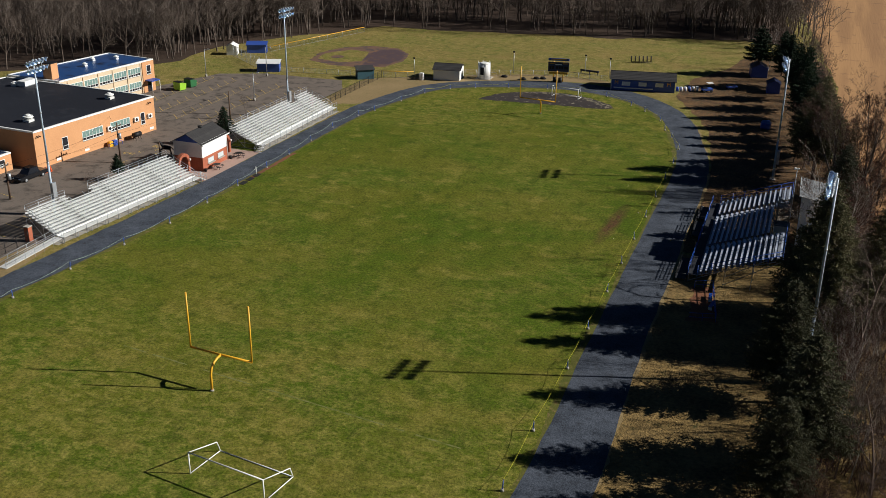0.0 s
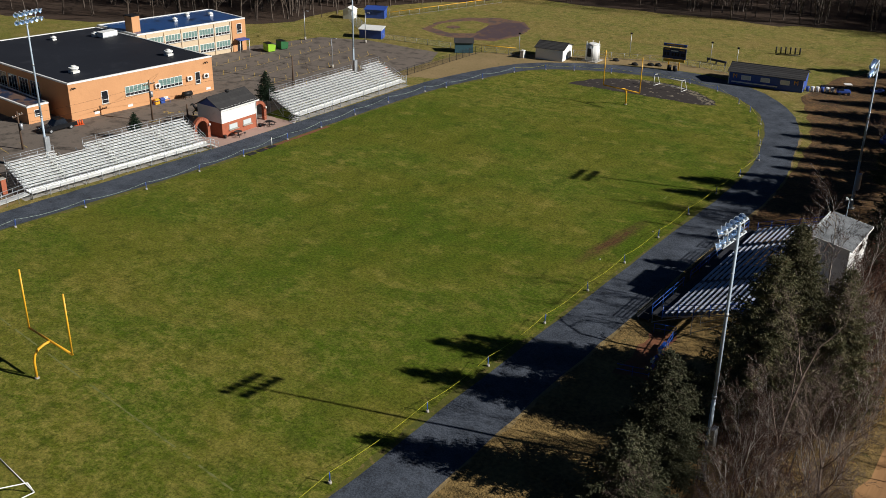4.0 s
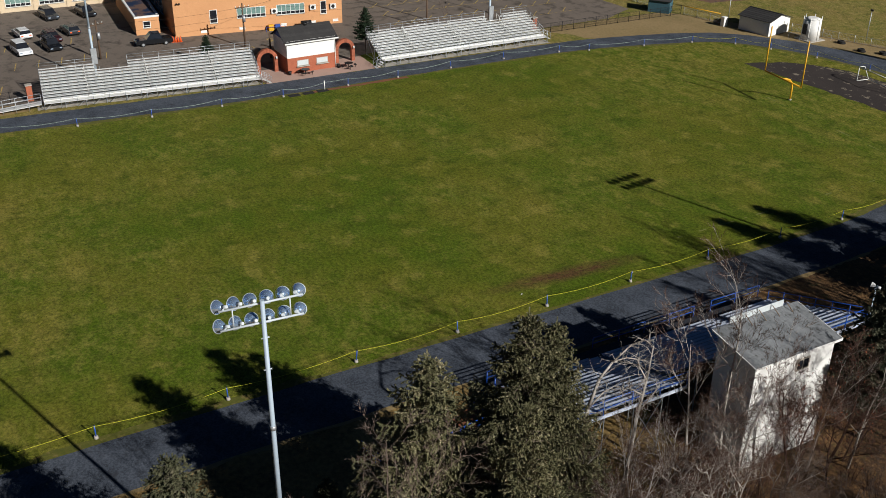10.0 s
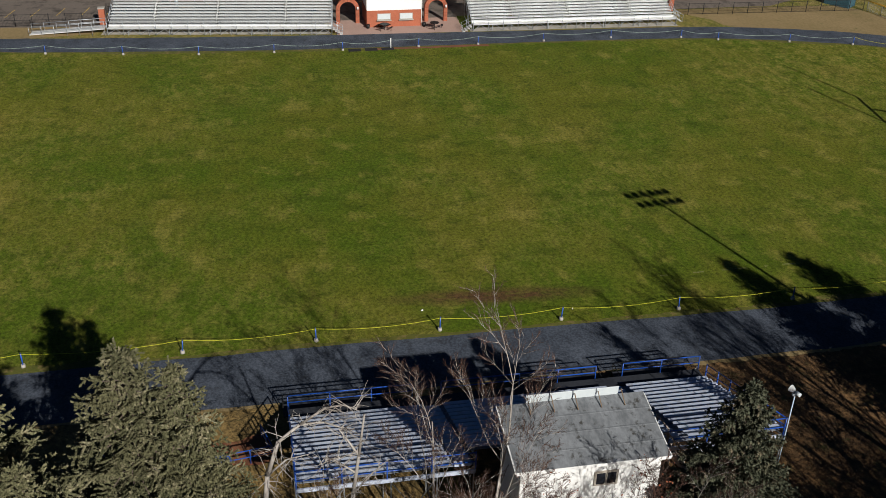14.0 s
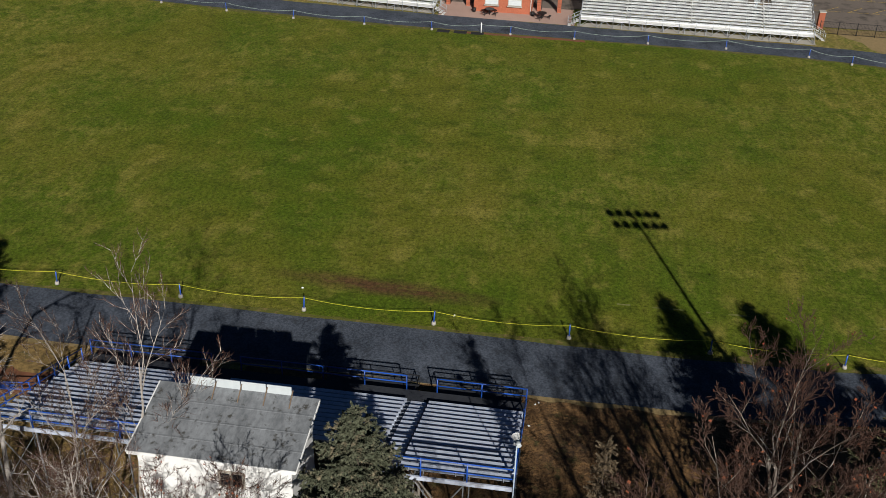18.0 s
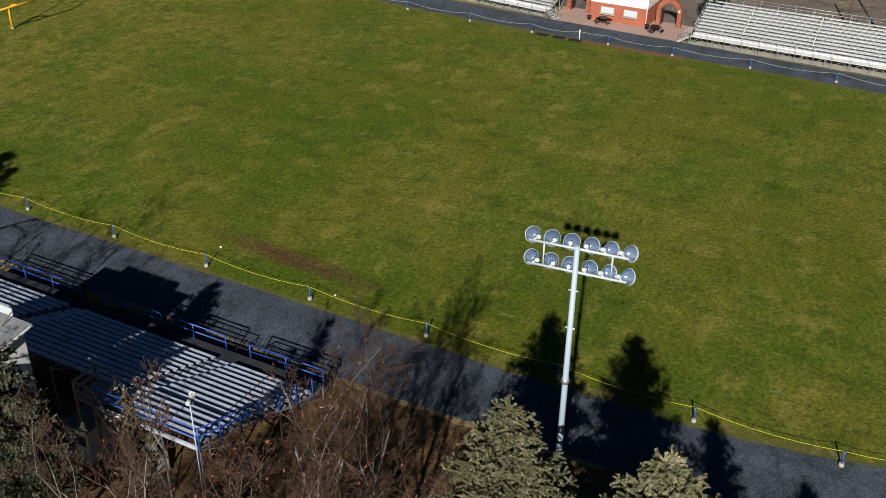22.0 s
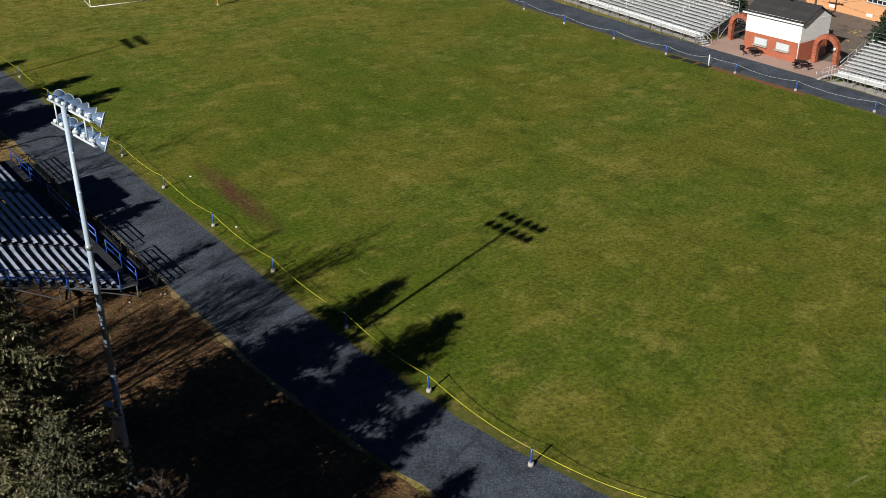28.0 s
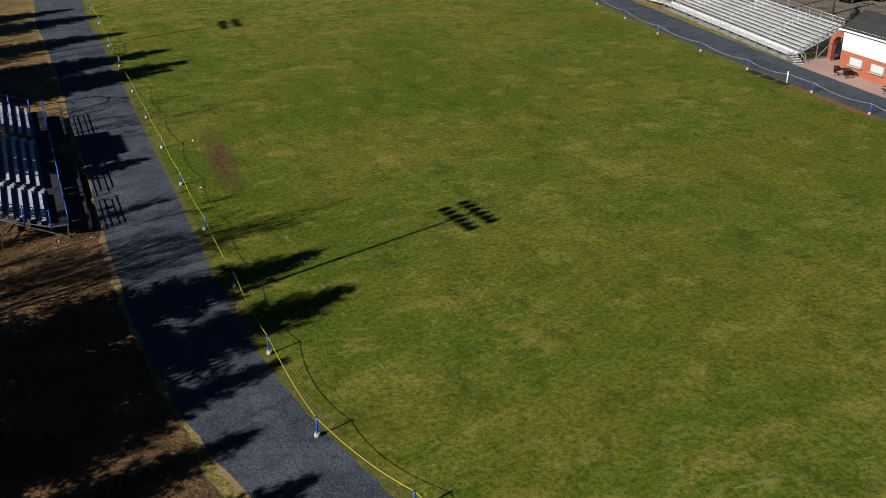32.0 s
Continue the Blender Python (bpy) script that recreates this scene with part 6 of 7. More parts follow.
# ---- fences, poles and wires ----
def picket_fence(name, a, b, h, material, label, step=2.4, rails=3, mesh_step=0.12):
    a, b = Vector(a), Vector(b)
    m, L = wall_frame(a.x, a.y, b.x, b.y)
    g = thing(name, m, label, "fence", "fences")
    n = max(1, int(L / step))
    for k in range(n + 1):
        part("post", rods([((L * k / n, 0, 0), (L * k / n, 0, h + 0.08))], 0.045, 6), material, g)
    for r in range(rails):
        z = h if r == rails - 1 else 0.12 + (h - 0.12) * r / (rails - 1)
        part("rail", rods([((0, 0, z), (L, 0, z))], 0.025, 4), material, g)
    bm = bmesh.new()
    k = mesh_step
    while k < L:
        rod(bm, (k, 0, 0.1), (k, 0, h), 0.008, None, 3, False)
        k += mesh_step
    ob = part("panel", bm, material, g)
    tagged(ob, kind="stuff")
    return g


picket_fence("picket_fence", (-68.2, 44.6), (-67.3, 72.2), 1.5, M_BLACK, "dark steel picket fence along the grass bank", 2.0, 3, 0.16)
picket_fence("picket_fence", (-72.4, -30.0), (-73.0, -60), 1.5, M_BLACK, "dark steel picket fence along the parking lot", 2.0, 3, 0.16)
picket_fence("chain_link_fence", (-67.0, 72.6), (-59.4, 74.2), 1.2, M_GALV, "grey chain-link fence beside the bank", 2.2, 2, 0.2)
picket_fence("chain_link_fence", (-51.5, 81.2), (-33.0, 88.4), 1.2, M_GALV, "grey chain-link fence behind the track", 2.4, 2, 0.2)
picket_fence("chain_link_fence", (-33.0, 88.4), (-20.4, 87.4), 1.2, M_GALV, "grey chain-link fence behind the track", 2.4, 2, 0.2)
picket_fence("chain_link_fence", (-90.0, 69.0), (-71.5, 71.4), 1.1, M_GALV, "grey chain-link ball field fence", 2.4, 2, 0.2)
picket_fence("chain_link_fence", (-107.5, 78.6), (-95.2, 69.2), 2.6, M_GALV, "tall grey chain-link backstop", 2.4, 3, 0.2)
picket_fence("chain_link_fence", (-102.0, 86.4), (-92.0, 118.0), 1.3, M_GALV, "grey chain-link outfield fence with a yellow cap", 2.6, 2, 0.25)
for a, b in (((-102.0, 86.4), (-92.0, 118.0)), ((-69.5, 72.2), (-61.0, 75.0))):
    yc = thing("fence_cap", pose(0, 0, 0), "yellow plastic fence cap", "fence cap", "fence caps")
    part("tube", rods([((*a, 1.28), (*b, 1.28))], 0.07, 6), M_YELLOW, yc)


def utility_pole(x, y, h, label, arm=True, turn=0, can=True):
    p = thing("utility_pole", pose(x, y, 0, 0, 0, turn), label, "utility pole", "utility poles")
    bm = bmesh.new()
    rod(bm, (0, 0, 0), (0, 0, h), 0.16, 0.1, 8)
    part("shaft", bm, M_WOODPOLE, p)
    if arm:
        part("crossarm", boxed(-0.06, 0.06, -1.1, 1.1, h - 0.7, h - 0.56), M_WOODPOLE, p)
        for q in (-1.0, -0.4, 0.4, 1.0):
            part("insulator", rods([((0, q, h - 0.56), (0, q, h - 0.38))], 0.05, 6), M_WHITE, p)
    if can:
        bm = bmesh.new()
        rod(bm, (0.35, 0, h - 2.6), (0.35, 0, h - 1.7), 0.24, None, 10)
        part("transformer", bm, M_GALV, p, "grey transformer can")


utility_pole(-82.0, 2.0, 6.6, "timber utility pole with a transformer in the lot")
utility_pole(-86.0, -18.0, 5.6, "timber utility pole with a transformer in the lot", turn=20)
utility_pole(-79.6, 31.0, 5.2, "short timber pole in the parking lot", False, 0, False)
utility_pole(-75.6, 3.6, 3.6, "slim dark lamp post beside the booth", False, 0, False)


def wire(a, b, sag, label="thin dark overhead wire"):
    bm = bmesh.new()
    pts = [Vector(a).lerp(Vector(b), k / 12) - Vector((0, 0, sag * 4 * (k / 12) * (1 - k / 12))) for k in range(13)]
    tube(bm, pts, 0.014, 4)
    tagged(new("overhead_wire", to_mesh("overhead_wire", bm, M_BLACK)), label, "wire", "overhead wires")


for dz in (0.0, -1.2):
    wire((-82.0, 2.0, 6.0 + dz), (-86.0, -18.0, 5.0 + dz), 0.4)
    wire((-82.0, 2.0, 6.0 + dz), (-79.6, 31.0, 5.1 + dz / 3), 0.5)
    wire((-86.0, -18.0, 5.0 + dz), (-98.0, -60.0, 6.0 + dz), 0.5)
wire((-82.0, 2.0, 6.0), (-89.6, 10.0, 4.8), 0.2)


def lot_lamp(x, y, h, label):
    p = thing("parking_lamp", pose(x, y, 0), label, "street lamp", "parking lamps")
    part("footing", rods([((0, 0, 0), (0, 0, 0.6))], 0.24, 10), M_CONC, p)
    bm = bmesh.new()
    rod(bm, (0, 0, 0.6), (0, 0, h), 0.09, 0.06, 8)
    part("shaft", bm, M_GALV, p)
    part("arm", rods([((0, 0, h - 0.1), (1.1, -0.3, h + 0.15))], 0.035, 6), M_GALV, p)
    part("head", boxed(0.95, 1.5, -0.5, -0.2, h + 0.08, h + 0.22, 0.03), M_GALV, p)


lot_lamp(-82.3, 44.4, 5.6, "grey parking lot lamp on a concrete footing")
lot_lamp(-90.4, 63.8, 6.2, "grey parking lot lamp beside the ball field")
lot_lamp(-101.8, 58.0, 6.0, "grey lamp post at the lot's far edge")

# ---- vehicles and loose things in the lot ----
def car(x, y, turn, col, label, l=4.5, w=1.8, h=1.45, hood=0.27, back=0.1, pickup=False):
    c = thing("car", pose(x, y, 0, 0, 0, turn), label, "car", "parked cars")
    prof = [(-l / 2, 0.35), (-l / 2, 0.75), (-l / 2 + 0.1, 0.92), (l * (0.5 - hood), 0.98), (l / 2 - 0.12, 0.82), (l / 2, 0.65), (l / 2, 0.35)]
    bm = bmesh.new()
    rings = []
    for yy, s in ((-w / 2, 0.0), (-w / 2 + 0.08, 0.03), (w / 2 - 0.08, 0.03), (w / 2, 0.0)):
        rings.append([bm.verts.new((px, yy, pz + s)) for px, pz in prof])
    for a, b in zip(rings, rings[1:]):
        for k in range(len(prof)):
            bm.faces.new((a[k], a[(k + 1) % len(prof)], b[(k + 1) % len(prof)], b[k]))
    bm.faces.new(rings[0])
    bm.faces.new(rings[-1][::-1])
    bmesh.ops.recalc_face_normals(bm, faces=bm.faces[:])
    body = part("body", bm, col, c)
    x0 = -l / 2 + back if not pickup else -1.2
    x1 = l * (0.5 - hood)
    bm = bmesh.new()
    lo = [(x0, -w / 2 + 0.06), (x1, -w / 2 + 0.06), (x1, w / 2 - 0.06), (x0, w / 2 - 0.06)]
    hi = [(x0 + 0.35, -w / 2 + 0.25), (x1 - 0.75, -w / 2 + 0.25), (x1 - 0.75, w / 2 - 0.25), (x0 + 0.35, w / 2 - 0.25)]
    vl = [bm.verts.new((*p, 0.94)) for p in lo]
    vh = [bm.verts.new((*p, h - 0.06)) for p in hi]
    for k in range(4):
        bm.faces.new((vl[k], vl[(k + 1) % 4], vh[(k + 1) % 4], vh[k]))
    bm.faces.new(vh)
    bm.faces.new(vl[::-1])
    part("glasshouse", bm, M_DARKGLASS, c, "dark tinted windows")
    part("roof", boxed(x0 + 0.33, x1 - 0.73, -w / 2 + 0.23, w / 2 - 0.23, h - 0.065, h, 0.02), col, c)
    for a in (-l * 0.3, l * 0.31):
        for b in (-w / 2 + 0.08, w / 2 - 0.08):
            bm = bmesh.new()
            rod(bm, (a, b - 0.11, 0.32), (a, b + 0.11, 0.32), 0.32, None, 14)
            wh = part("wheel", bm, M_RUBBER, c)
            bm = bmesh.new()
            rod(bm, (a, b - 0.12, 0.32), (a, b + 0.12, 0.32), 0.19, None, 10)
            part("rim", bm, M_GALV, wh)
    for b in (-w / 2 + 0.3, w / 2 - 0.3):
        part("headlight", boxed(l / 2 - 0.06, l / 2 + 0.015, b - 0.18, b + 0.18, 0.6, 0.74, 0.01), M_LENS, c)
        part("tail_light", boxed(-l / 2 - 0.015, -l / 2 + 0.05, b - 0.16, b + 0.16, 0.62, 0.8, 0.01), M_ORANGE, c)
    return c


C_WHITE, C_BLACK = paint("car_white", (0.72, 0.73, 0.74), 0.3, 0.0), paint("car_black", (0.014, 0.015, 0.018), 0.2, 0.3)
C_RED, C_GREY = paint("car_maroon", (0.055, 0.016, 0.018), 0.25, 0.3), paint("car_grey", (0.05, 0.055, 0.065), 0.25, 0.5)
SUV = dict(l=4.7, w=1.9, h=1.7, hood=0.24, back=0.05)
car(-94.0, -27.4, 8, C_WHITE, "white estate SUV parked in a bay", **SUV)
car(-94.3, -23.2, 8, C_BLACK, "black SUV parked in a bay", **SUV)
car(-98.6, -22.4, 8, C_RED, "dark maroon car parked in a bay")
car(-101.4, -19.2, 188, C_GREY, "dark grey car parked in a bay")
car(-102.6, -26.0, 188, C_WHITE, "white saloon car parked in a bay")
car(-111.6, -20.6, 10, C_GREY, "dark grey hatchback parked beside the school", **SUV)
car(-110.8, -15.0, 10, C_BLACK, "black hatchback parked beside the school", **SUV)
car(-104.4, -30.6, 188, C_BLACK, "black car parked in a bay")
car(-94.5, -31.8, 8, C_WHITE, "white SUV parked in a bay", **SUV)
car(-89.9, -9.4, -95, C_BLACK, "black pickup truck parked beside the annex", l=5.4, w=1.95, h=1.8, pickup=True)
for k in range(4):
    cn = thing("traffic_cone", pose(-89.6 + 0.1 * k, -6.6 + 0.35 * k, 0), "orange traffic cone beside the wall", "traffic cone", "traffic cones")
    bm = bmesh.new()
    rod(bm, (0, 0, 0.04), (0, 0, 0.9), 0.2, 0.04, 10)
    part("cone", bm, M_ORANGE, cn)
    part("foot", boxed(-0.24, 0.24, -0.24, 0.24, 0, 0.04, 0.01), M_ORANGE, cn)
for x, y, mt, lab in ((-100.6, 46.4, M_LIME, "lime green steel dumpster with an open front"), (-100.2, 49.6, M_GREEN, "dark green steel dumpster")):
    dp = thing("dumpster", pose(x, y, 0, 0, 0, 75), lab, "dumpster", "dumpsters")
    bm = bmesh.new()
    vs = [bm.verts.new(p) for y0 in (-1.0, 1.0) for p in ((-0.8, y0, 0.15), (0.7, y0, 0.15), (0.9, y0, 1.3), (-0.8, y0, 1.7))]
    for q in ((3, 2, 1, 0), (4, 5, 6, 7), (0, 1, 5, 4), (1, 2, 6, 5), (2, 3, 7, 6), (3, 0, 4, 7)):
        bm.faces.new([vs[i] for i in q])
    part("bin", bm, mt, dp)
    part("lid", boxed(-0.82, 0.4, -1.02, 1.02, 1.66, 1.72, 0.01), M_BLACK, dp)
    part("skid", boxed(-0.7, 0.6, -0.9, 0.9, 0, 0.15), M_BLACK, dp)
    part("side_pocket", boxed(-0.3, 0.3, 1.0, 1.12, 0.7, 0.9, 0.01), mt, dp)
rk = thing("bike_rack", front @ pose(0.52 * L, -1.3, 0), "blue and yellow bins and a tube rack by the school wall", "rack")
part("frame", rods([((0, 0, 0.7), (3.0, 0, 0.7)), ((0, 0, 0), (0, 0, 0.7)), ((3.0, 0, 0), (3.0, 0, 0.7)), ((1.5, 0, 0), (1.5, 0, 0.7))], 0.04, 6), M_BLUERAIL, rk)
part("bin", boxed(0.5, 1.3, 0.3, 0.9, 0, 0.9, 0.04), M_YELLOW, rk)
part("bin", boxed(1.5, 2.3, 0.3, 0.9, 0, 0.9, 0.04), M_BLUE, rk)
gr = thing("grill_trailer", front @ pose(0.73 * L, -1.5, 0), "black barrel grill parked by the school wall", "grill")
bm = bmesh.new()
rod(bm, (0, 0, 0.9), (1.6, 0, 0.9), 0.42, None, 12)
part("barrel", bm, M_BLACK, gr)
part("stand", rods([((q, s, 0), (q, 0, 0.7)) for q in (0.2, 1.4) for s in (-0.4, 0.4)], 0.04, 6), M_BLACK, gr)

# white scraps lying on the grass
for k, (x, y) in enumerate(((7.1, 16.0), (6.9, 16.2), (9.1, 15.8), (-2.6, -0.8), (-1.2, 10.0))):
    sc = thing("litter_scrap", pose(x, y, 0, 0, 0, 40 * k), "small crumpled white scrap lying on the ground", "litter", "scraps")
    bm = bmesh.new()
    bmesh.ops.create_icosphere(bm, subdivisions=1, radius=0.09, matrix=pose(0, 0, 0.05) @ Matrix.Diagonal((1.0, 0.7, 0.6, 1)))
    rs = random.Random(k)
    for v in bm.verts:
        v.co += Vector((rs.uniform(-0.03, 0.03), rs.uniform(-0.03, 0.03), rs.uniform(-0.02, 0.02)))
    part("scrap", bm, M_WHITE, sc)

# ---- trees ----
def limb_mesh(name, seed, height, levels, material, spread_out=0.55, trunk=0.2, droop=0.0, sides=5, kids=(5, 8), lean=0.0, first=0.3, leaves=0, multi=1, whole=False, wob=0.34, thin=0.42, fine=0.006, twig=None, pale_to=2):
    """A bare broadleaf tree grown by branching, down to fine twigs: a trunk mesh and a crown mesh, or one mesh if whole."""
    rng = random.Random(seed)
    stem, top = ([], [], []), ([], [], [])

    def seg(out, a, b, r0, r1, n, mi=0):
        verts, faces, mats = out
        d = (b - a)
        if d.length < 1e-5:
            return
        d = d.normalized()
        u = d.orthogonal().normalized()
        v = d.cross(u)
        i = len(verts)
        if r1 < 0.006:
            for k in range(3):
                q = 2 * math.pi * k / 3
                verts.append(tuple(a + (u * math.cos(q) + v * math.sin(q)) * r0))
            verts.append(tuple(b))
            for k in range(3):
                faces.append((i + k, i + (k + 1) % 3, i + 3))
                mats.append(mi)
            return
        for c, r in ((a, r0), (b, r1)):
            for k in range(n):
                q = 2 * math.pi * k / n
                verts.append(tuple(c + (u * math.cos(q) + v * math.sin(q)) * r))
        for k in range(n):
            faces.append((i + k, i + (k + 1) % n, i + n + (k + 1) % n, i + n + k))
            mats.append(mi)

    def leaf(p):
        verts, faces, mats = top
        s = rng.uniform(0.028, 0.052)
        u = Vector((rng.uniform(-1, 1), rng.uniform(-1, 1), rng.uniform(-1, 1))).normalized() * s
        v = Vector((rng.uniform(-1, 1), rng.uniform(-1, 1), rng.uniform(-1, 1))).normalized() * s
        i = len(verts)
        for q in (p - u, p + v, p + u, p - v):
            verts.append(tuple(q))
        faces.append((i, i + 1, i + 2, i + 3))
        mats.append(1)

    def grow(a, d, length, r, level):
        n = 3 if level >= 2 else (4 if level == 1 else sides)
        steps = 5 if level == 0 else ((4 if level == 1 else 2) if level < levels else 1)
        pts, p = [a], a
        for k in range(steps):
            sway = Vector((rng.uniform(-1, 1), rng.uniform(-1, 1), rng.uniform(-0.4, 0.6))) * (0.13 if level == 0 else wob)
            d = (d + sway + Vector((0, 0, 0.10 - droop * level))).normalized()
            p = p + d * length / steps
            pts.append(p)
        for k in range(steps):
            f0, f1 = 1 - k / steps, 1 - (k + 1) / steps
            seg(stem if level == 0 and not whole else top, pts[k], pts[k + 1], r * (0.25 + 0.75 * f0), r * (0.25 + 0.75 * f1) if level < levels else 0.0, n, 2 if twig and level > pale_to else 0)
        if level >= levels:
            if leaves and rng.random() < leaves:
                leaf(pts[-1])
            return
        m = rng.randint(*kids)
        for k in range(m):
            t = (first if level == 0 else 0.2) + (1 - (first if level == 0 else 0.2)) * (k + rng.random()) / m
            j = min(int(t * steps), steps - 1)
            base = pts[j].lerp(pts[j + 1], t * steps - j)
            az = rng.uniform(0, 2 * math.pi)
            side = d.orthogonal().normalized()
            side.rotate(Matrix.Rotation(az, 3, d))
            nd = (d * (1 - spread_out) + side * (spread_out + rng.uniform(-0.15, 0.2))).normalized()
            grow(base, nd, length * rng.uniform(0.42, 0.62) * (1.15 - 0.5 * t), max(fine, r * thin * (1.1 - 0.6 * t)), level + 1)

    for q in range(multi):
        d0 = Vector((rng.uniform(-lean, lean), rng.uniform(-lean, lean), 1)).normalized()
        o = Vector((rng.uniform(-0.4, 0.4), rng.uniform(-0.4, 0.4), -0.15)) if multi > 1 else Vector((0, 0, -0.15))
        grow(o, d0, height * rng.uniform(0.8, 1.0) if multi > 1 else height, trunk, 0)
    out = []
    for nm, (verts, faces, mats) in (("trunk", stem), (name, top)):
        me = bpy.data.meshes.new(nm)
        me.from_pydata(verts, [], faces)
        me.materials.append(material)
        if nm == name and (leaves or twig):
            me.materials.append(M_DRYLEAF)
            me.materials.append(twig or material)
            me.polygons.foreach_set("material_index", mats)
        me.update()
        out.append(me)
    return out


def spruce_meshes(seed, height, radius, material, whorls=30, per=9, bare=0.04, gap=0.25, blade=0.115, full=0.70):
    """A spruce: trunk, and a crown of drooping boughs, each set with side twigs like bottle brushes."""
    rng = random.Random(seed)
    bm = bmesh.new()
    rod(bm, (0, 0, -0.2), (0, 0, height * 0.96), height * 0.014 + 0.04, 0.02, 7)
    verts, faces = [], []

    def brush(p, d, length):
        """A needle-covered twig: short blades all round a line."""
        side = d.orthogonal().normalized()
        up = d.cross(side)
        n = max(2, int(length / (blade * 0.62)))
        for k in range(n):
            c = p + d * (length * k / n)
            for q in range(5):
                a = rng.uniform(0, 6.283)
                o = side * math.cos(a) + up * math.sin(a)
                tip = c + (o * rng.uniform(0.5, 1.0) + d * rng.uniform(0.35, 1.1)) * blade
                w = o.cross(d) * blade * rng.uniform(0.34, 0.54)
                i = len(verts)
                verts.extend([tuple(c - w), tuple(c + w), tuple(tip)])
                faces.append((i, i + 1, i + 2))

    for w in range(whorls):
        t = max(0.0, (w + rng.uniform(-0.35, 0.35)) / whorls)
        z = height * (bare + (1 - bare) * t) - 0.1
        reach = radius * (1 - t) ** full * (0.70 + 0.30 * min(1, t * 5)) + 0.10
        n = max(4, int(per * (0.55 + 0.6 * (1 - t))))
        off = rng.uniform(0, 6.28)
        for k in range(n):
            a = off + 6.283 * k / n + rng.uniform(-0.3, 0.3)
            l = reach * rng.choice((rng.uniform(0.5, 0.8), rng.uniform(0.8, 1.0), rng.uniform(0.92, 1.12)))
            out = Vector((math.cos(a), math.sin(a), 0))
            across = Vector((-out.y, out.x, 0))
            sag = rng.uniform(0.26, 0.42) - 0.75 * max(0.0, t - 0.55)
            def at(u):
                return out * l * u + Vector((0, 0, z - sag * l * u + 0.24 * l * u * u * u))
            rod(bm, at(0), at(0.55), 0.02 + 0.008 * l, 0.012, 3, False)
            m = max(2, int(l * 0.82 / gap))
            for q in range(m):
                u = 0.16 + 0.84 * (q + rng.uniform(0.2, 0.8)) / m
                p = at(u)
                tw = (0.30 + 0.34 * math.sin(3.0 * u)) * (0.55 + 0.16 * l)
                for h in (-1, 1):
                    d = (across * h + out * rng.uniform(0.5, 1.0) + Vector((0, 0, rng.uniform(-0.5, 0.15)))).normalized()
                    brush(p, d, tw * rng.uniform(0.7, 1.2))
                d = (out * 0.5 + across * rng.uniform(-0.6, 0.6) + Vector((0, 0, rng.choice((-1.0, -0.8, 0.45))))).normalized()
                brush(p, d, tw * rng.uniform(0.5, 0.8))
            brush(at(0.7), (at(1.0) - at(0.7)).normalized(), 0.3 * l + 0.1)
            for q in range(4):
                # inner growth that closes the crown
                d = Vector((rng.uniform(-1, 1), rng.uniform(-1, 1), rng.uniform(-0.9, 0.5))).normalized()
                brush(at(rng.uniform(0.05, 0.6)), d, 0.25 + 0.14 * l)
    for q in range(7):
        brush(Vector((0, 0, height * (0.91 + 0.013 * q))), Vector((rng.uniform(-0.35, 0.35), rng.uniform(-0.35, 0.35), 1)).normalized(), 0.4)
    trunk = to_mesh("trunk", bm, M_BARK)
    me = bpy.data.meshes.new("crown")
    me.from_pydata(verts, [], faces)
    me.materials.append(material)
    me.update()
    return trunk, me


SPRUCE = [spruce_meshes(s, 14.0, r, M_NEEDLE, w, 12, low, 0.25, 0.082, 0.74) for s, r, w, low in ((11, 5.0, 34, 0.20), (12, 4.5, 29, 0.33))]
SOUTHSPRUCE = [spruce_meshes(s, 14.0, r, M_NEEDLEMID, 34, 10, 0.26, 0.26, 0.09) for s, r in ((14, 4.2), (15, 4.4))]
BLUESPRUCE = spruce_meshes(16, 14.0, 4.4, M_NEEDLEBLUE, 32, 10, 0.30)
DARKSPRUCE = [spruce_meshes(s, 14.0, r, M_NEEDLEGREEN, 21, 9, 0.36, 0.40, 0.18) for s, r in ((21, 4.5), (22, 4.2))]


def spruce(x, y, h, kind, turn, label, width=1.0, group="spruces"):
    tr, cr = kind
    t = thing("spruce_tree", pose(x, y, 0, 0, 0, turn) @ Matrix.Diagonal((h / 14 * width, h / 14 * width, h / 14, 1)), label, "tree", group)
    shared("trunk", tr, t, Matrix.Identity(4))
    shared("crown", cr, t, Matrix.Identity(4))
    return t


GREYSPRUCE = "tall grey-green spruce with drooping tufted branches beside the track"
for k, (x, y, h, w) in enumerate((
    (23.2, -23.7, 16.5, 0.98), (22.8, -17.6, 16.9, 0.95), (22.6, -15.7, 15.7, 0.78), (20.2, -36.0, 12.8, 1.1), (27.8, -20.8, 15.6, 0.8),
    (21.3, 32.5, 15.6, 1.0), (21.4, 38.2, 15.8, 1.05), (22.3, -46.6, 13.2, 1.25), (20.5, -53.5, 10.5, 1.2), (18.8, -27.6, 7.0, 0.95))):
    if y < -25:
        spruce(x, y, h, SOUTHSPRUCE[k % 2], 47 * k, "dull green spruce with ragged drooping branches beside the track", w)
    else:
        spruce(x, y, h, SPRUCE[0 if y < 0 else 1], 47 * k, GREYSPRUCE, w)
spruce(24.6, 9.3, 13.2, BLUESPRUCE, 30, "blue-green spruce with fine tufted tips behind the stand", 0.96)
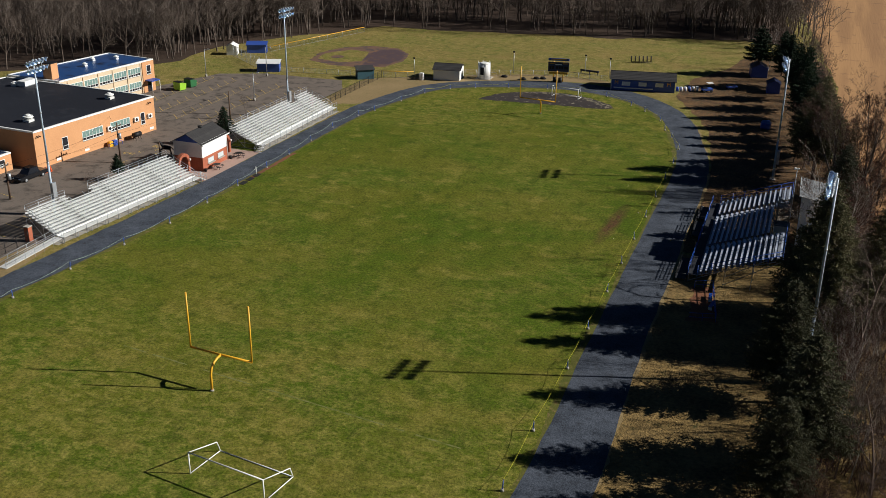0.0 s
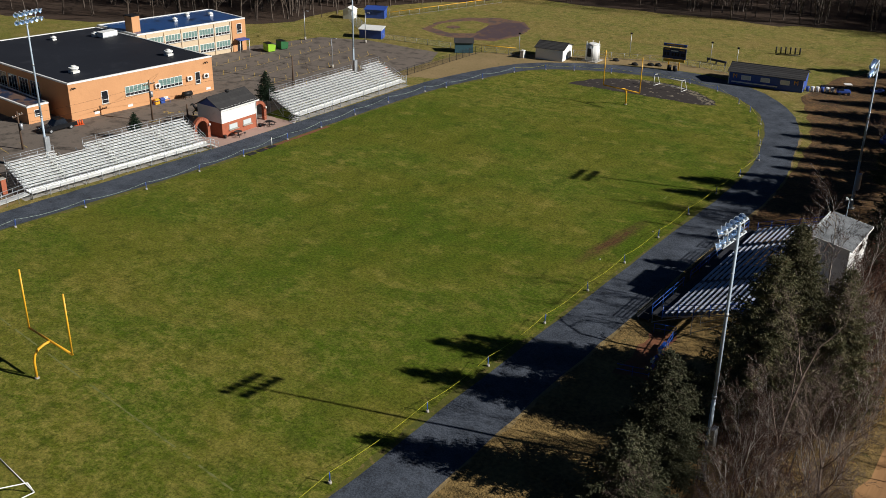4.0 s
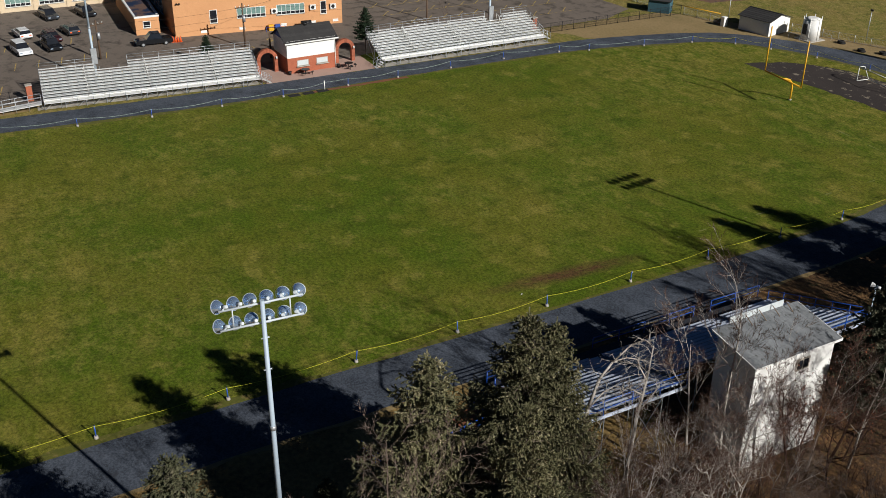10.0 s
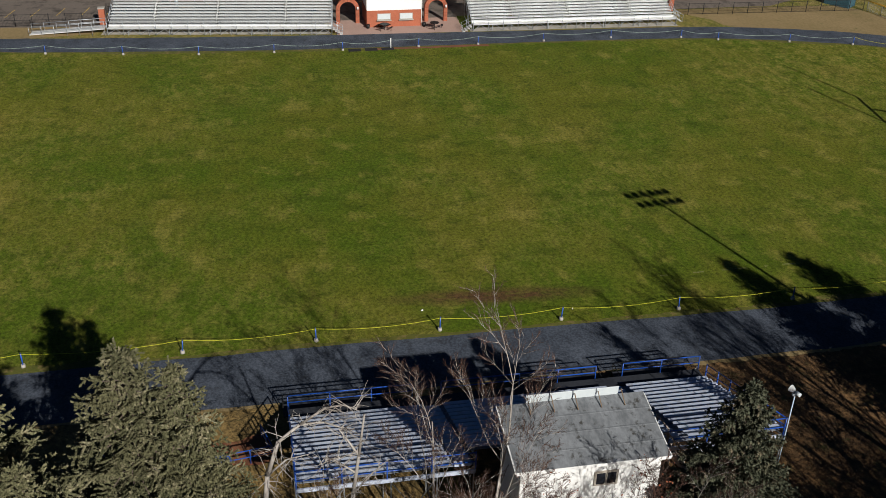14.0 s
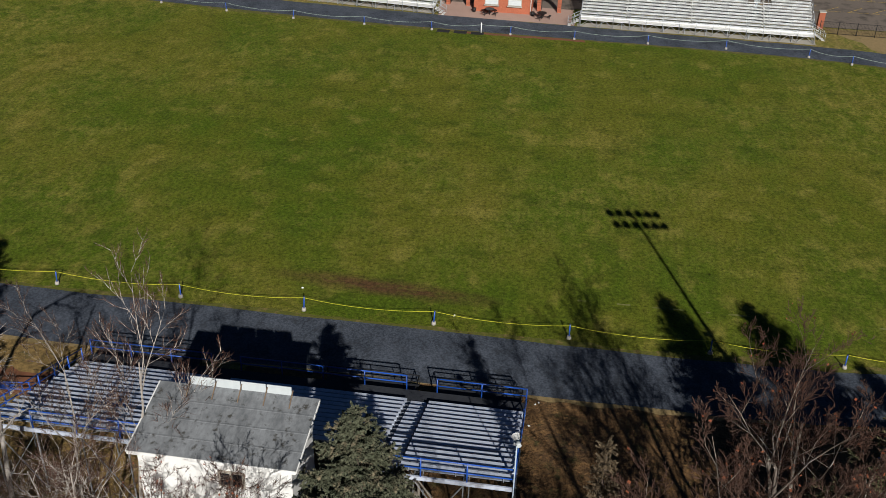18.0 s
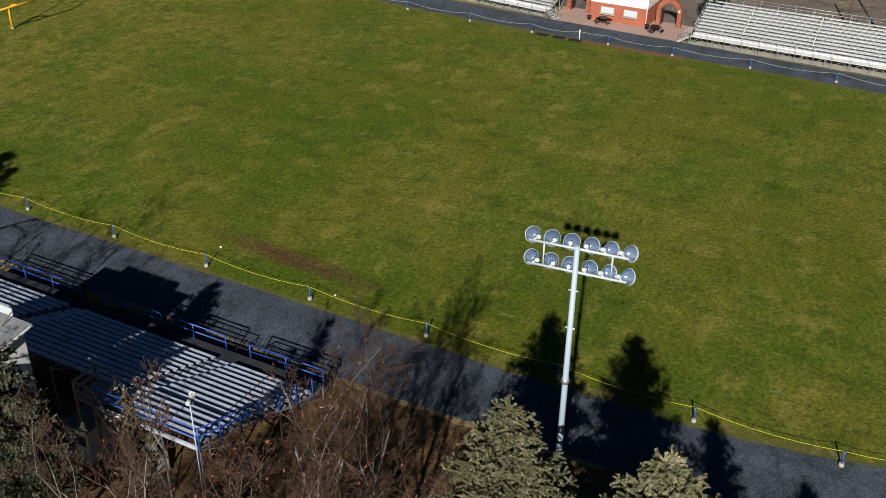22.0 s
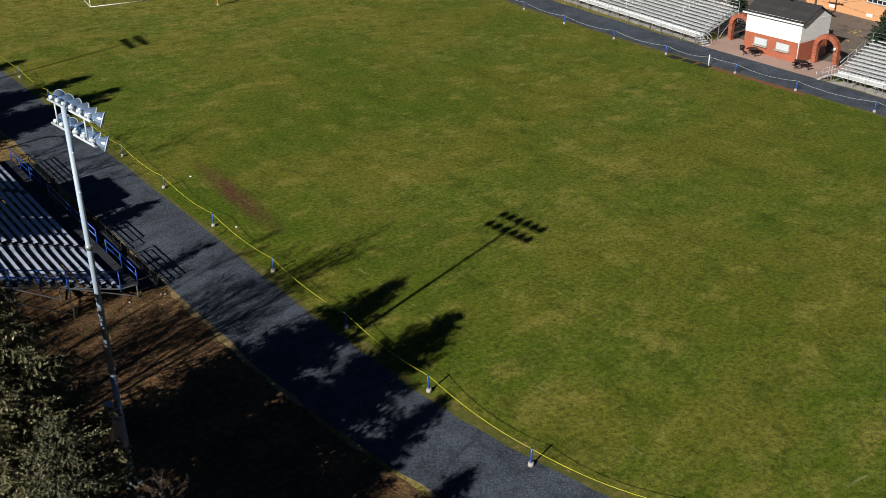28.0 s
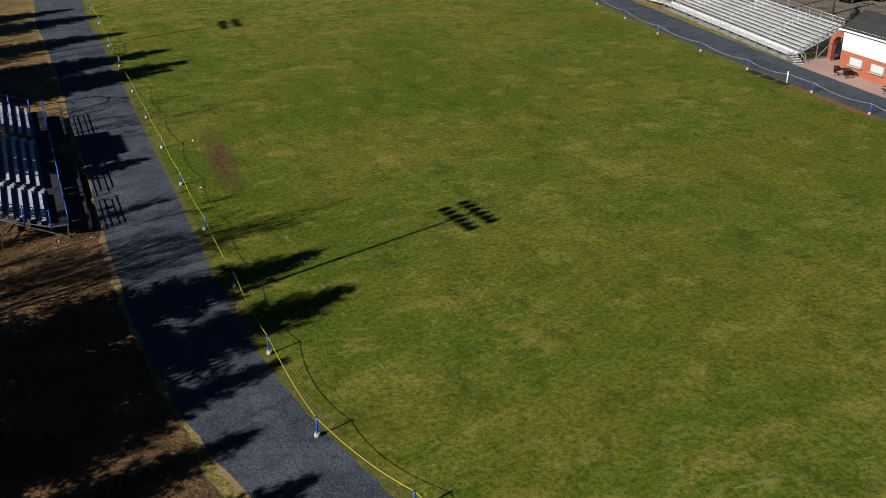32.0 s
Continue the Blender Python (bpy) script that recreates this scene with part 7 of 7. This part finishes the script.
for k, (x, y, h, w) in enumerate(((20.6, 42.6, 12.0, 1.0), (20.8, 47.4, 10.6, 1.0), (19.5, 51.8, 10.7, 1.05), (19.8, 57.0, 11.4, 1.05), (18.8, 63.4, 11.7, 1.1), (18.5, 70.5, 11.8, 1.05), (18.2, 78.0, 12.6, 1.1), (16.5, 86.0, 11.5, 1.0), (14.5, 96.0, 11.5, 1.15), (8.0, 106.5, 11.0, 1.25), (13.0, 108.0, 10.0, 1.1))):
    spruce(x, y, h, SOUTHSPRUCE[k % 2] if k < 3 else DARKSPRUCE[k % 2], 61 * k, "dark green conifer in the eastern tree belt", w, "dark conifers")
spruce(-72.0, 16.9, 6.7, DARKSPRUCE[0], 10, "small dark green spruce behind the archway", 1.0)
spruce(-77.0, -5.2, 4.2, DARKSPRUCE[1], 80, "small dark green spruce behind the grandstand", 1.1)

# bare broadleaf trees of the belt
BARE = [limb_mesh("crown", 31, 8.0, 4, M_BARK, 0.5, 0.115, kids=(6, 8), first=0.22), limb_mesh("crown", 32, 7.4, 4, M_BARK, 0.48, 0.11, kids=(6, 8), lean=0.1, first=0.22), limb_mesh("crown", 33, 6.4, 4, M_BARK, 0.55, 0.085, kids=(5, 7), lean=0.25, multi=2, first=0.12)]
PALE = [limb_mesh("crown", 41, 8.0, 4, M_PALEBARK, 0.40, 0.085, kids=(6, 7), first=0.26, wob=0.26, thin=0.38, fine=0.009, twig=M_TWIG, pale_to=3), limb_mesh("crown", 42, 7.4, 4, M_PALEBARK, 0.42, 0.08, kids=(6, 7), lean=0.12, first=0.25, wob=0.26, thin=0.38, fine=0.009, twig=M_TWIG, pale_to=3)]
RUST = [limb_mesh("crown", 51, 6.8, 4, M_TWIG, 0.5, 0.10, kids=(6, 8), lean=0.15, leaves=0.10, first=0.15, fine=0.010), limb_mesh("crown", 52, 6.2, 4, M_TWIG, 0.52, 0.085, kids=(6, 7), lean=0.2, leaves=0.10, multi=2, first=0.15, fine=0.010)]
BRUSH = [limb_mesh("crown", 61, 2.6, 3, M_TWIG, 0.62, 0.03, kids=(4, 6), lean=0.5, multi=6, first=0.1, sides=3, whole=True, fine=0.004), limb_mesh("crown", 62, 2.3, 3, M_TWIG, 0.6, 0.028, kids=(4, 6), lean=0.6, multi=6, first=0.1, sides=3, leaves=0.01, whole=True, fine=0.004)]


def bare_tree(x, y, s, me, turn, label, group="bare trees", name="bare_tree"):
    if x < 32 and 6.5 < y < 17.5 and group in ("belt trees", "brush", "pale bare trees"):
        # the ground behind the timber stairs lies open: what would stand there grows further east
        x += 14.0
        s *= 0.8
    t = thing(name, pose(x, y, 0, 0, 0, turn) @ Matrix.Diagonal((s, s, s, 1)), label, "tree", group)
    if len(me[0].polygons):
        shared("trunk", me[0], t, Matrix.Identity(4))
    shared("crown", me[1], t, Matrix.Identity(4))
    return t


rng = random.Random(77)
BELT = "leafless grey broadleaf tree in the eastern belt"
for x, y, s in ((23.6, -15.6, 1.1), (22.4, -4.2, 1.25), (22.6, -1.6, 1.3), (25.0, -3.0, 1.1), (25.4, 3.4, 1.1), (26.5, 6.0, 1.1), (25.4, -11.6, 1.1), (26.2, -8.0, 0.9), (28.6, 11.5, 0.8), (24.4, -31.0, 1.0), (25.8, -36.0, 1.05), (27.4, -27.0, 1.0), (26.8, -14.0, 0.95)):
    bare_tree(x, y, s * (0.85 if y < -6 else 1.0) * rng.uniform(1.0, 1.15), PALE[rng.randrange(2)], rng.uniform(0, 360), "pale-barked leafless tree behind the visitors' stand", "pale bare trees")
for x, y, s in ((29.5, 22.4, 0.95), (28.4, 29.0, 0.9), (30.5, 26.0, 1.0), (25.0, 30.6, 0.7), (26.2, 26.4, 0.8), (28.6, 25.6, 1.0), (26.6, 29.6, 0.8), (24.0, 22.8, 0.72), (25.4, 25.0, 0.7)):
    bare_tree(x, y, s * rng.uniform(0.95, 1.1), RUST[rng.randrange(2)], rng.uniform(0, 360), "bare tree with a few rust-brown clinging leaves", "rust-leaved trees")
for k in range(72):
    y = -58 + 2.45 * k
    x = rng.uniform(25.5, 32.0) if y < 40 else rng.uniform(18.0, 23.5) - 0.05 * max(0.0, y - 60)
    if (y < 0 and k % 3) or -16 < y < 8:
        continue
    # moved east out of view, where they still shade the verge
    if 13 < y < 33:
        x += 6.5
    bare_tree(x, y + rng.uniform(-1, 1), rng.uniform(1.1, 1.6) if y < 40 else rng.uniform(0.8, 1.1), BARE[rng.randrange(3)], rng.uniform(0, 360), BELT, "belt trees")
for k in range(100):
    y = rng.uniform(-58, 46)
    if -13 < y < 17:
        x = rng.uniform(23.6, 32.0)
    elif 17 <= y:
        x = rng.uniform(23.5, 32.0)
    else:
        x = rng.uniform(22.0, 31.0)
    if 19 < x < 25.5 and 6 < y < 16.5:
        continue
    bare_tree(x, y, rng.uniform(0.7, 1.3) if y > 15 else rng.uniform(1.1, 2.1), BRUSH[rng.randrange(2)], rng.uniform(0, 360), "tangle of leafless brush under the trees", "brush", "brush")
# trees added further east, mostly out of view, to shade belt and verge
PALEBUSH = limb_mesh("crown", 43, 6.2, 4, M_PALEBARK, 0.46, 0.06, kids=(5, 7), lean=0.4, multi=3, first=0.15, wob=0.3, fine=0.0055, twig=M_TWIG)
SHADETREE = limb_mesh("crown", 91, 8.2, 4, M_BARK, 0.5, 0.13, kids=(6, 7), first=0.18, fine=0.009)
# this row stays unseen and is there for its shadows
for k in range(26):
    x, y, q, turn = rng.uniform(33.0, 43.0), 17 + 1.4 * k + rng.uniform(-1, 1), rng.uniform(1.1, 1.4), rng.uniform(0, 360)
    if y < 24 or k % 2 == 0:
        bare_tree(x, y, q, SHADETREE, turn, BELT, "belt trees")
for k in range(34):
    bare_tree(rng.uniform(33.0, 42.0), -48 + 1.75 * k + rng.uniform(-1, 1), rng.uniform(0.55, 0.8), (PALE[0], PALEBUSH, BARE[0], PALE[1])[k % 4], rng.uniform(0, 360), BELT, "belt trees")
# two tall oaks and a thin half-dead spruce by the stand's north end
OAK = [limb_mesh("crown", q, 10.0, 5, M_OAKBARK, 0.42, 0.13, kids=k, lean=0.34, first=0.24, sides=8, leaves=0.02, multi=w, wob=0.28, thin=0.48, fine=0.0095, twig=M_TWIG, pale_to=2) for q, w, k in ((74, 3, (5, 6)), (76, 4, (4, 6)))]
for x, y, h, k in ((27.4, 24.6, 17.6, 0), (24.4, 27.6, 17.4, 1)):
    top = max(v.co.z for v in OAK[k][1].vertices)
    bare_tree(x, y, h / top, OAK[k], 30 + 70 * k, "tall leafless oak with fine twigs and a few rust-brown leaves", "oaks", "oak_tree")
for x, y, q in ((25.8, 1.6, 1.12), (26.0, 4.4, 1.2)):
    bare_tree(x, y, q, RUST[int(q * 10) % 2], 37 * x, "bare twiggy tree with a few rust-brown clinging leaves", "rust-leaved trees")
THIN = spruce_meshes(23, 13.8, 1.7, M_DEADNEEDLE, 26, 4, 0.1, 0.4, 0.08)
tt = thing("spruce_tree", pose(25.5, 19.0, 0), "thin half-dead grey spruce beside the stand", "tree", "spruces")
shared("trunk", THIN[0], tt, Matrix.Identity(4))
shared("crown", THIN[1], tt, Matrix.Identity(4))
for k in range(20):
    bare_tree(rng.uniform(23.4, 31.0), rng.uniform(-15, 6), rng.uniform(0.7, 1.25), BRUSH[rng.randrange(2)], rng.uniform(0, 360), "tangle of leafless brush under the trees", "brush", "brush")
for k in range(9):
    bare_tree(rng.uniform(22.6, 28.0), rng.uniform(-9, 2), rng.uniform(1.1, 1.6), BRUSH[rng.randrange(2)], rng.uniform(0, 360), "tangle of leafless brush under the trees", "brush", "brush")
# pale twiggy bushes south of the stand
for k in range(14):
    bare_tree(rng.uniform(24.0, 31.0), rng.uniform(-48, -17), rng.uniform(0.75, 1.15), (PALE * 3 + BARE)[rng.randrange(9)], rng.uniform(0, 360), "low leafless grey bushy tree in the belt", "belt bushes")
for k in range(20):
    bare_tree(rng.uniform(24.0, 31.0), rng.uniform(-50, -13), rng.uniform(0.75, 1.1), PALEBUSH, rng.uniform(0, 360), "pale many-stemmed leafless bush under the trees", "pale bushes", "bare_bush")
for k in range(26):
    bare_tree(rng.uniform(22.0, 31.0), rng.uniform(-56, -15), rng.uniform(1.0, 1.9), BRUSH[rng.randrange(2)], rng.uniform(0, 360), "tangle of leafless brush under the trees", "brush", "brush")
# pale spreading trees with broken limbs, south of the press box
SPREAD = [limb_mesh("crown", q, 6.4, 4, M_PALEBARK, 0.58, 0.10, kids=(5, 7), lean=0.35, multi=2, first=0.3, wob=0.34, thin=0.50, fine=0.0075, twig=M_TWIG, pale_to=3) for q in (46, 48)]
for k, (x, y, q) in enumerate(((25.0, -9.4, 1.05), (27.2, -13.6, 1.0), (28.6, -6.8, 1.1), (25.6, -17.4, 0.9), (29.4, -19.6, 1.0), (30.2, -11.4, 1.1), (27.6, -2.6, 0.85))):
    bare_tree(x, y, q, SPREAD[k % 2], 53 * k, "pale leafless tree with broken spreading limbs", "spreading trees")
for k, (x, y, q) in enumerate(((23.2, -10.6, 0.85), (24.6, -7.4, 0.95), (22.6, -5.8, 0.9), (26.2, -4.6, 0.9), (25.8, -11.4, 0.9), (23.4, -2.4, 0.95), (27.4, -8.8, 1.0))):
    bare_tree(x, y, q, (PALE + SPREAD)[k % 4], 71 * k, "pale-barked leafless tree behind the visitors' stand", "pale bare trees")
# thicket behind the press box and the stand
for k in range(34):
    y = rng.uniform(-2, 30)
    bare_tree(rng.uniform(25.5, 33.0), y, rng.uniform(0.6, 0.85) if y > -5 else rng.uniform(0.9, 1.4), (RUST + BARE)[rng.randrange(5)], rng.uniform(0, 360), BELT, "belt trees")
for x, y, q in ((10.0, 112.0, 1.0), (12.0, 118.0, 1.1), (14.0, 124.0, 1.0), (12.0, 132.0, 1.1), (17.0, 104.0, 1.0), (19.0, 94.0, 1.0), (16.0, 113.0, 1.0), (13.0, 138.0, 1.1)):
    bare_tree(x, y, q, (PALE + BARE)[int(x) % 5], 31 * x, BELT, "belt trees")
def dead_tree(x, y, label, limbs):
    """Bent limbs, each a chain of tapering lengths with short broken twigs along it."""
    rng = random.Random(int(40 + y * 7))
    dead = thing("dead_tree", pose(x, y, 0), label, "tree", "dead trees")
    for k, (r, pts) in enumerate(limbs):
        bm = bmesh.new()
        n = len(pts) - 1
        for q, (a, b) in enumerate(zip(pts, pts[1:])):
            rod(bm, a, b, r * (1 - 0.7 * q / n), r * (1 - 0.7 * (q + 1) / n), 7)
            if q == 0 and k == 0:
                continue
            for w in range(9 if k else 6):
                o = Vector(a).lerp(Vector(b), rng.random())
                d = Vector((rng.uniform(-1, 1), rng.uniform(-1, 1), rng.uniform(-0.7, 0.8)))
                m = o + d * rng.uniform(0.3, 0.9)
                rod(bm, o, m, 0.022, 0.012, 4, False)
                for z in range(3):
                    rod(bm, m, m + (d + Vector((rng.uniform(-1, 1), rng.uniform(-1, 1), rng.uniform(-0.9, 0.5)))) * 0.4, 0.011, 0.005, 3, False)
        part("trunk" if k == 0 else "limb", bm, M_PALEBARK, dead)


dead_tree(21.5, -12.5, "arched dead tree with pale stripped limbs", (
    (0.16, ((0, 0, -0.1), (0.1, 0.1, 6.3), (0.0, 0.3, 8.0), (0.1, 0.9, 10.0), (-0.1, 1.9, 10.7), (0.0, 3.1, 11.6))),
    (0.07, ((-0.1, 1.9, 10.7), (-0.2, 3.0, 10.6), (0.1, 4.2, 10.2))), (0.06, ((0.0, 0.3, 8.0), (0.2, 1.2, 9.0), (0.0, 2.2, 9.0))), (0.05, ((0.0, 3.1, 11.6), (0.2, 3.9, 11.8), (0.0, 4.6, 11.2)))))
dead_tree(21.5, -8.8, "broken upright dead trunk with short pale limbs", (
    (0.14, ((0, 0, -0.1), (0.0, 0.5, 6.3), (0.1, 0.8, 8.7), (0.0, 1.1, 11.0))),
    (0.06, ((0.1, 0.8, 8.7), (0.0, 0.2, 9.8), (0.1, -0.1, 10.4))), (0.05, ((0.0, 0.5, 6.3), (0.2, 1.4, 7.6), (0.0, 2.2, 8.2))), (0.05, ((0.1, 0.7, 7.6), (-0.2, -0.4, 8.4), (0.0, -1.2, 8.2)))))
bare_tree(-77.6, 33.2, 0.5, BARE[0], 20, "small leafless tree behind the grandstand", "lot trees")
bare_tree(-76.2, -12.6, 0.42, BARE[1], 20, "small leafless tree behind the grandstand", "lot trees")

# ---- far woods: one tangle of many trees ----
def far_wood(name, seeds, region, count, lo, hi, label, material, levels=3, kids=(5, 7), first=0.16):
    rng = random.Random(seeds)
    base = []
    for s in range(5):
        me = limb_mesh("wood_tree", 200 + s + seeds, 11.0, levels, material, 0.45, 0.14, kids=kids, sides=4, first=first, whole=True, fine=0.035, thin=0.4)[1]
        v = np.empty(len(me.vertices) * 3)
        me.vertices.foreach_get("co", v)
        f = np.array([p.vertices[:] for p in me.polygons if len(p.vertices) == 4])
        f3 = np.array([p.vertices[:] for p in me.polygons if len(p.vertices) == 3])
        base.append((v.reshape(-1, 3), f, f3))
        bpy.data.meshes.remove(me)
    V, Fs, Ft, n = [], [], [], 0
    for k in range(count):
        x, y = region(rng)
        v, f, f3 = base[rng.randrange(5)]
        a, s = rng.uniform(0, 6.28), rng.uniform(lo, hi)
        c, q = math.cos(a) * s, math.sin(a) * s
        V.append(np.stack([v[:, 0] * c - v[:, 1] * q + x, v[:, 0] * q + v[:, 1] * c + y, v[:, 2] * s], 1))
        Fs.append(f + n)
        Ft.append(f3 + n)
        n += len(v)
    V, Fs, Ft = np.concatenate(V), np.concatenate(Fs), np.concatenate(Ft)
    me = bpy.data.meshes.new(name)
    me.vertices.add(len(V))
    me.vertices.foreach_set("co", V.ravel())
    me.loops.add(Fs.size + Ft.size)
    me.loops.foreach_set("vertex_index", np.concatenate([Fs.ravel(), Ft.ravel()]))
    me.polygons.add(len(Fs) + len(Ft))
    me.polygons.foreach_set("loop_start", np.concatenate([np.arange(0, Fs.size, 4), Fs.size + np.arange(0, Ft.size, 3)]))
    me.update(calc_edges=True)
    me.validate()
    me.materials.append(material)
    return tagged(new(name, me), label, "woods", kind="stuff")


EDGE = [(-215, 20), (-180, 34), (-150, 46), (-124, 60), (-116, 74), (-113, 90), (-103, 111), (-89, 128), (-60, 132), (-30, 137), (0, 147), (16, 141), (22, 150)]
def north_wood(near, far):
    def place(rng):
        i = rng.randrange(len(EDGE) - 1)
        t = rng.random()
        (x0, y0), (x1, y1) = EDGE[i], EDGE[i + 1]
        d = near + (far - near) * rng.random() ** 1.3
        return x0 + (x1 - x0) * t - 0.45 * d + rng.uniform(-2, 2), y0 + (y1 - y0) * t + d
    return place


far_wood("woods_edge", 3, north_wood(0, 34), 400, 0.9, 1.4, "dense leafless brown woodland edge behind the ball field", M_WOODS)
far_wood("deep_woods", 9, north_wood(12, 130), 1300, 1.0, 1.5, "deep leafless brown woodland", M_WOODS, 2, (8, 11))
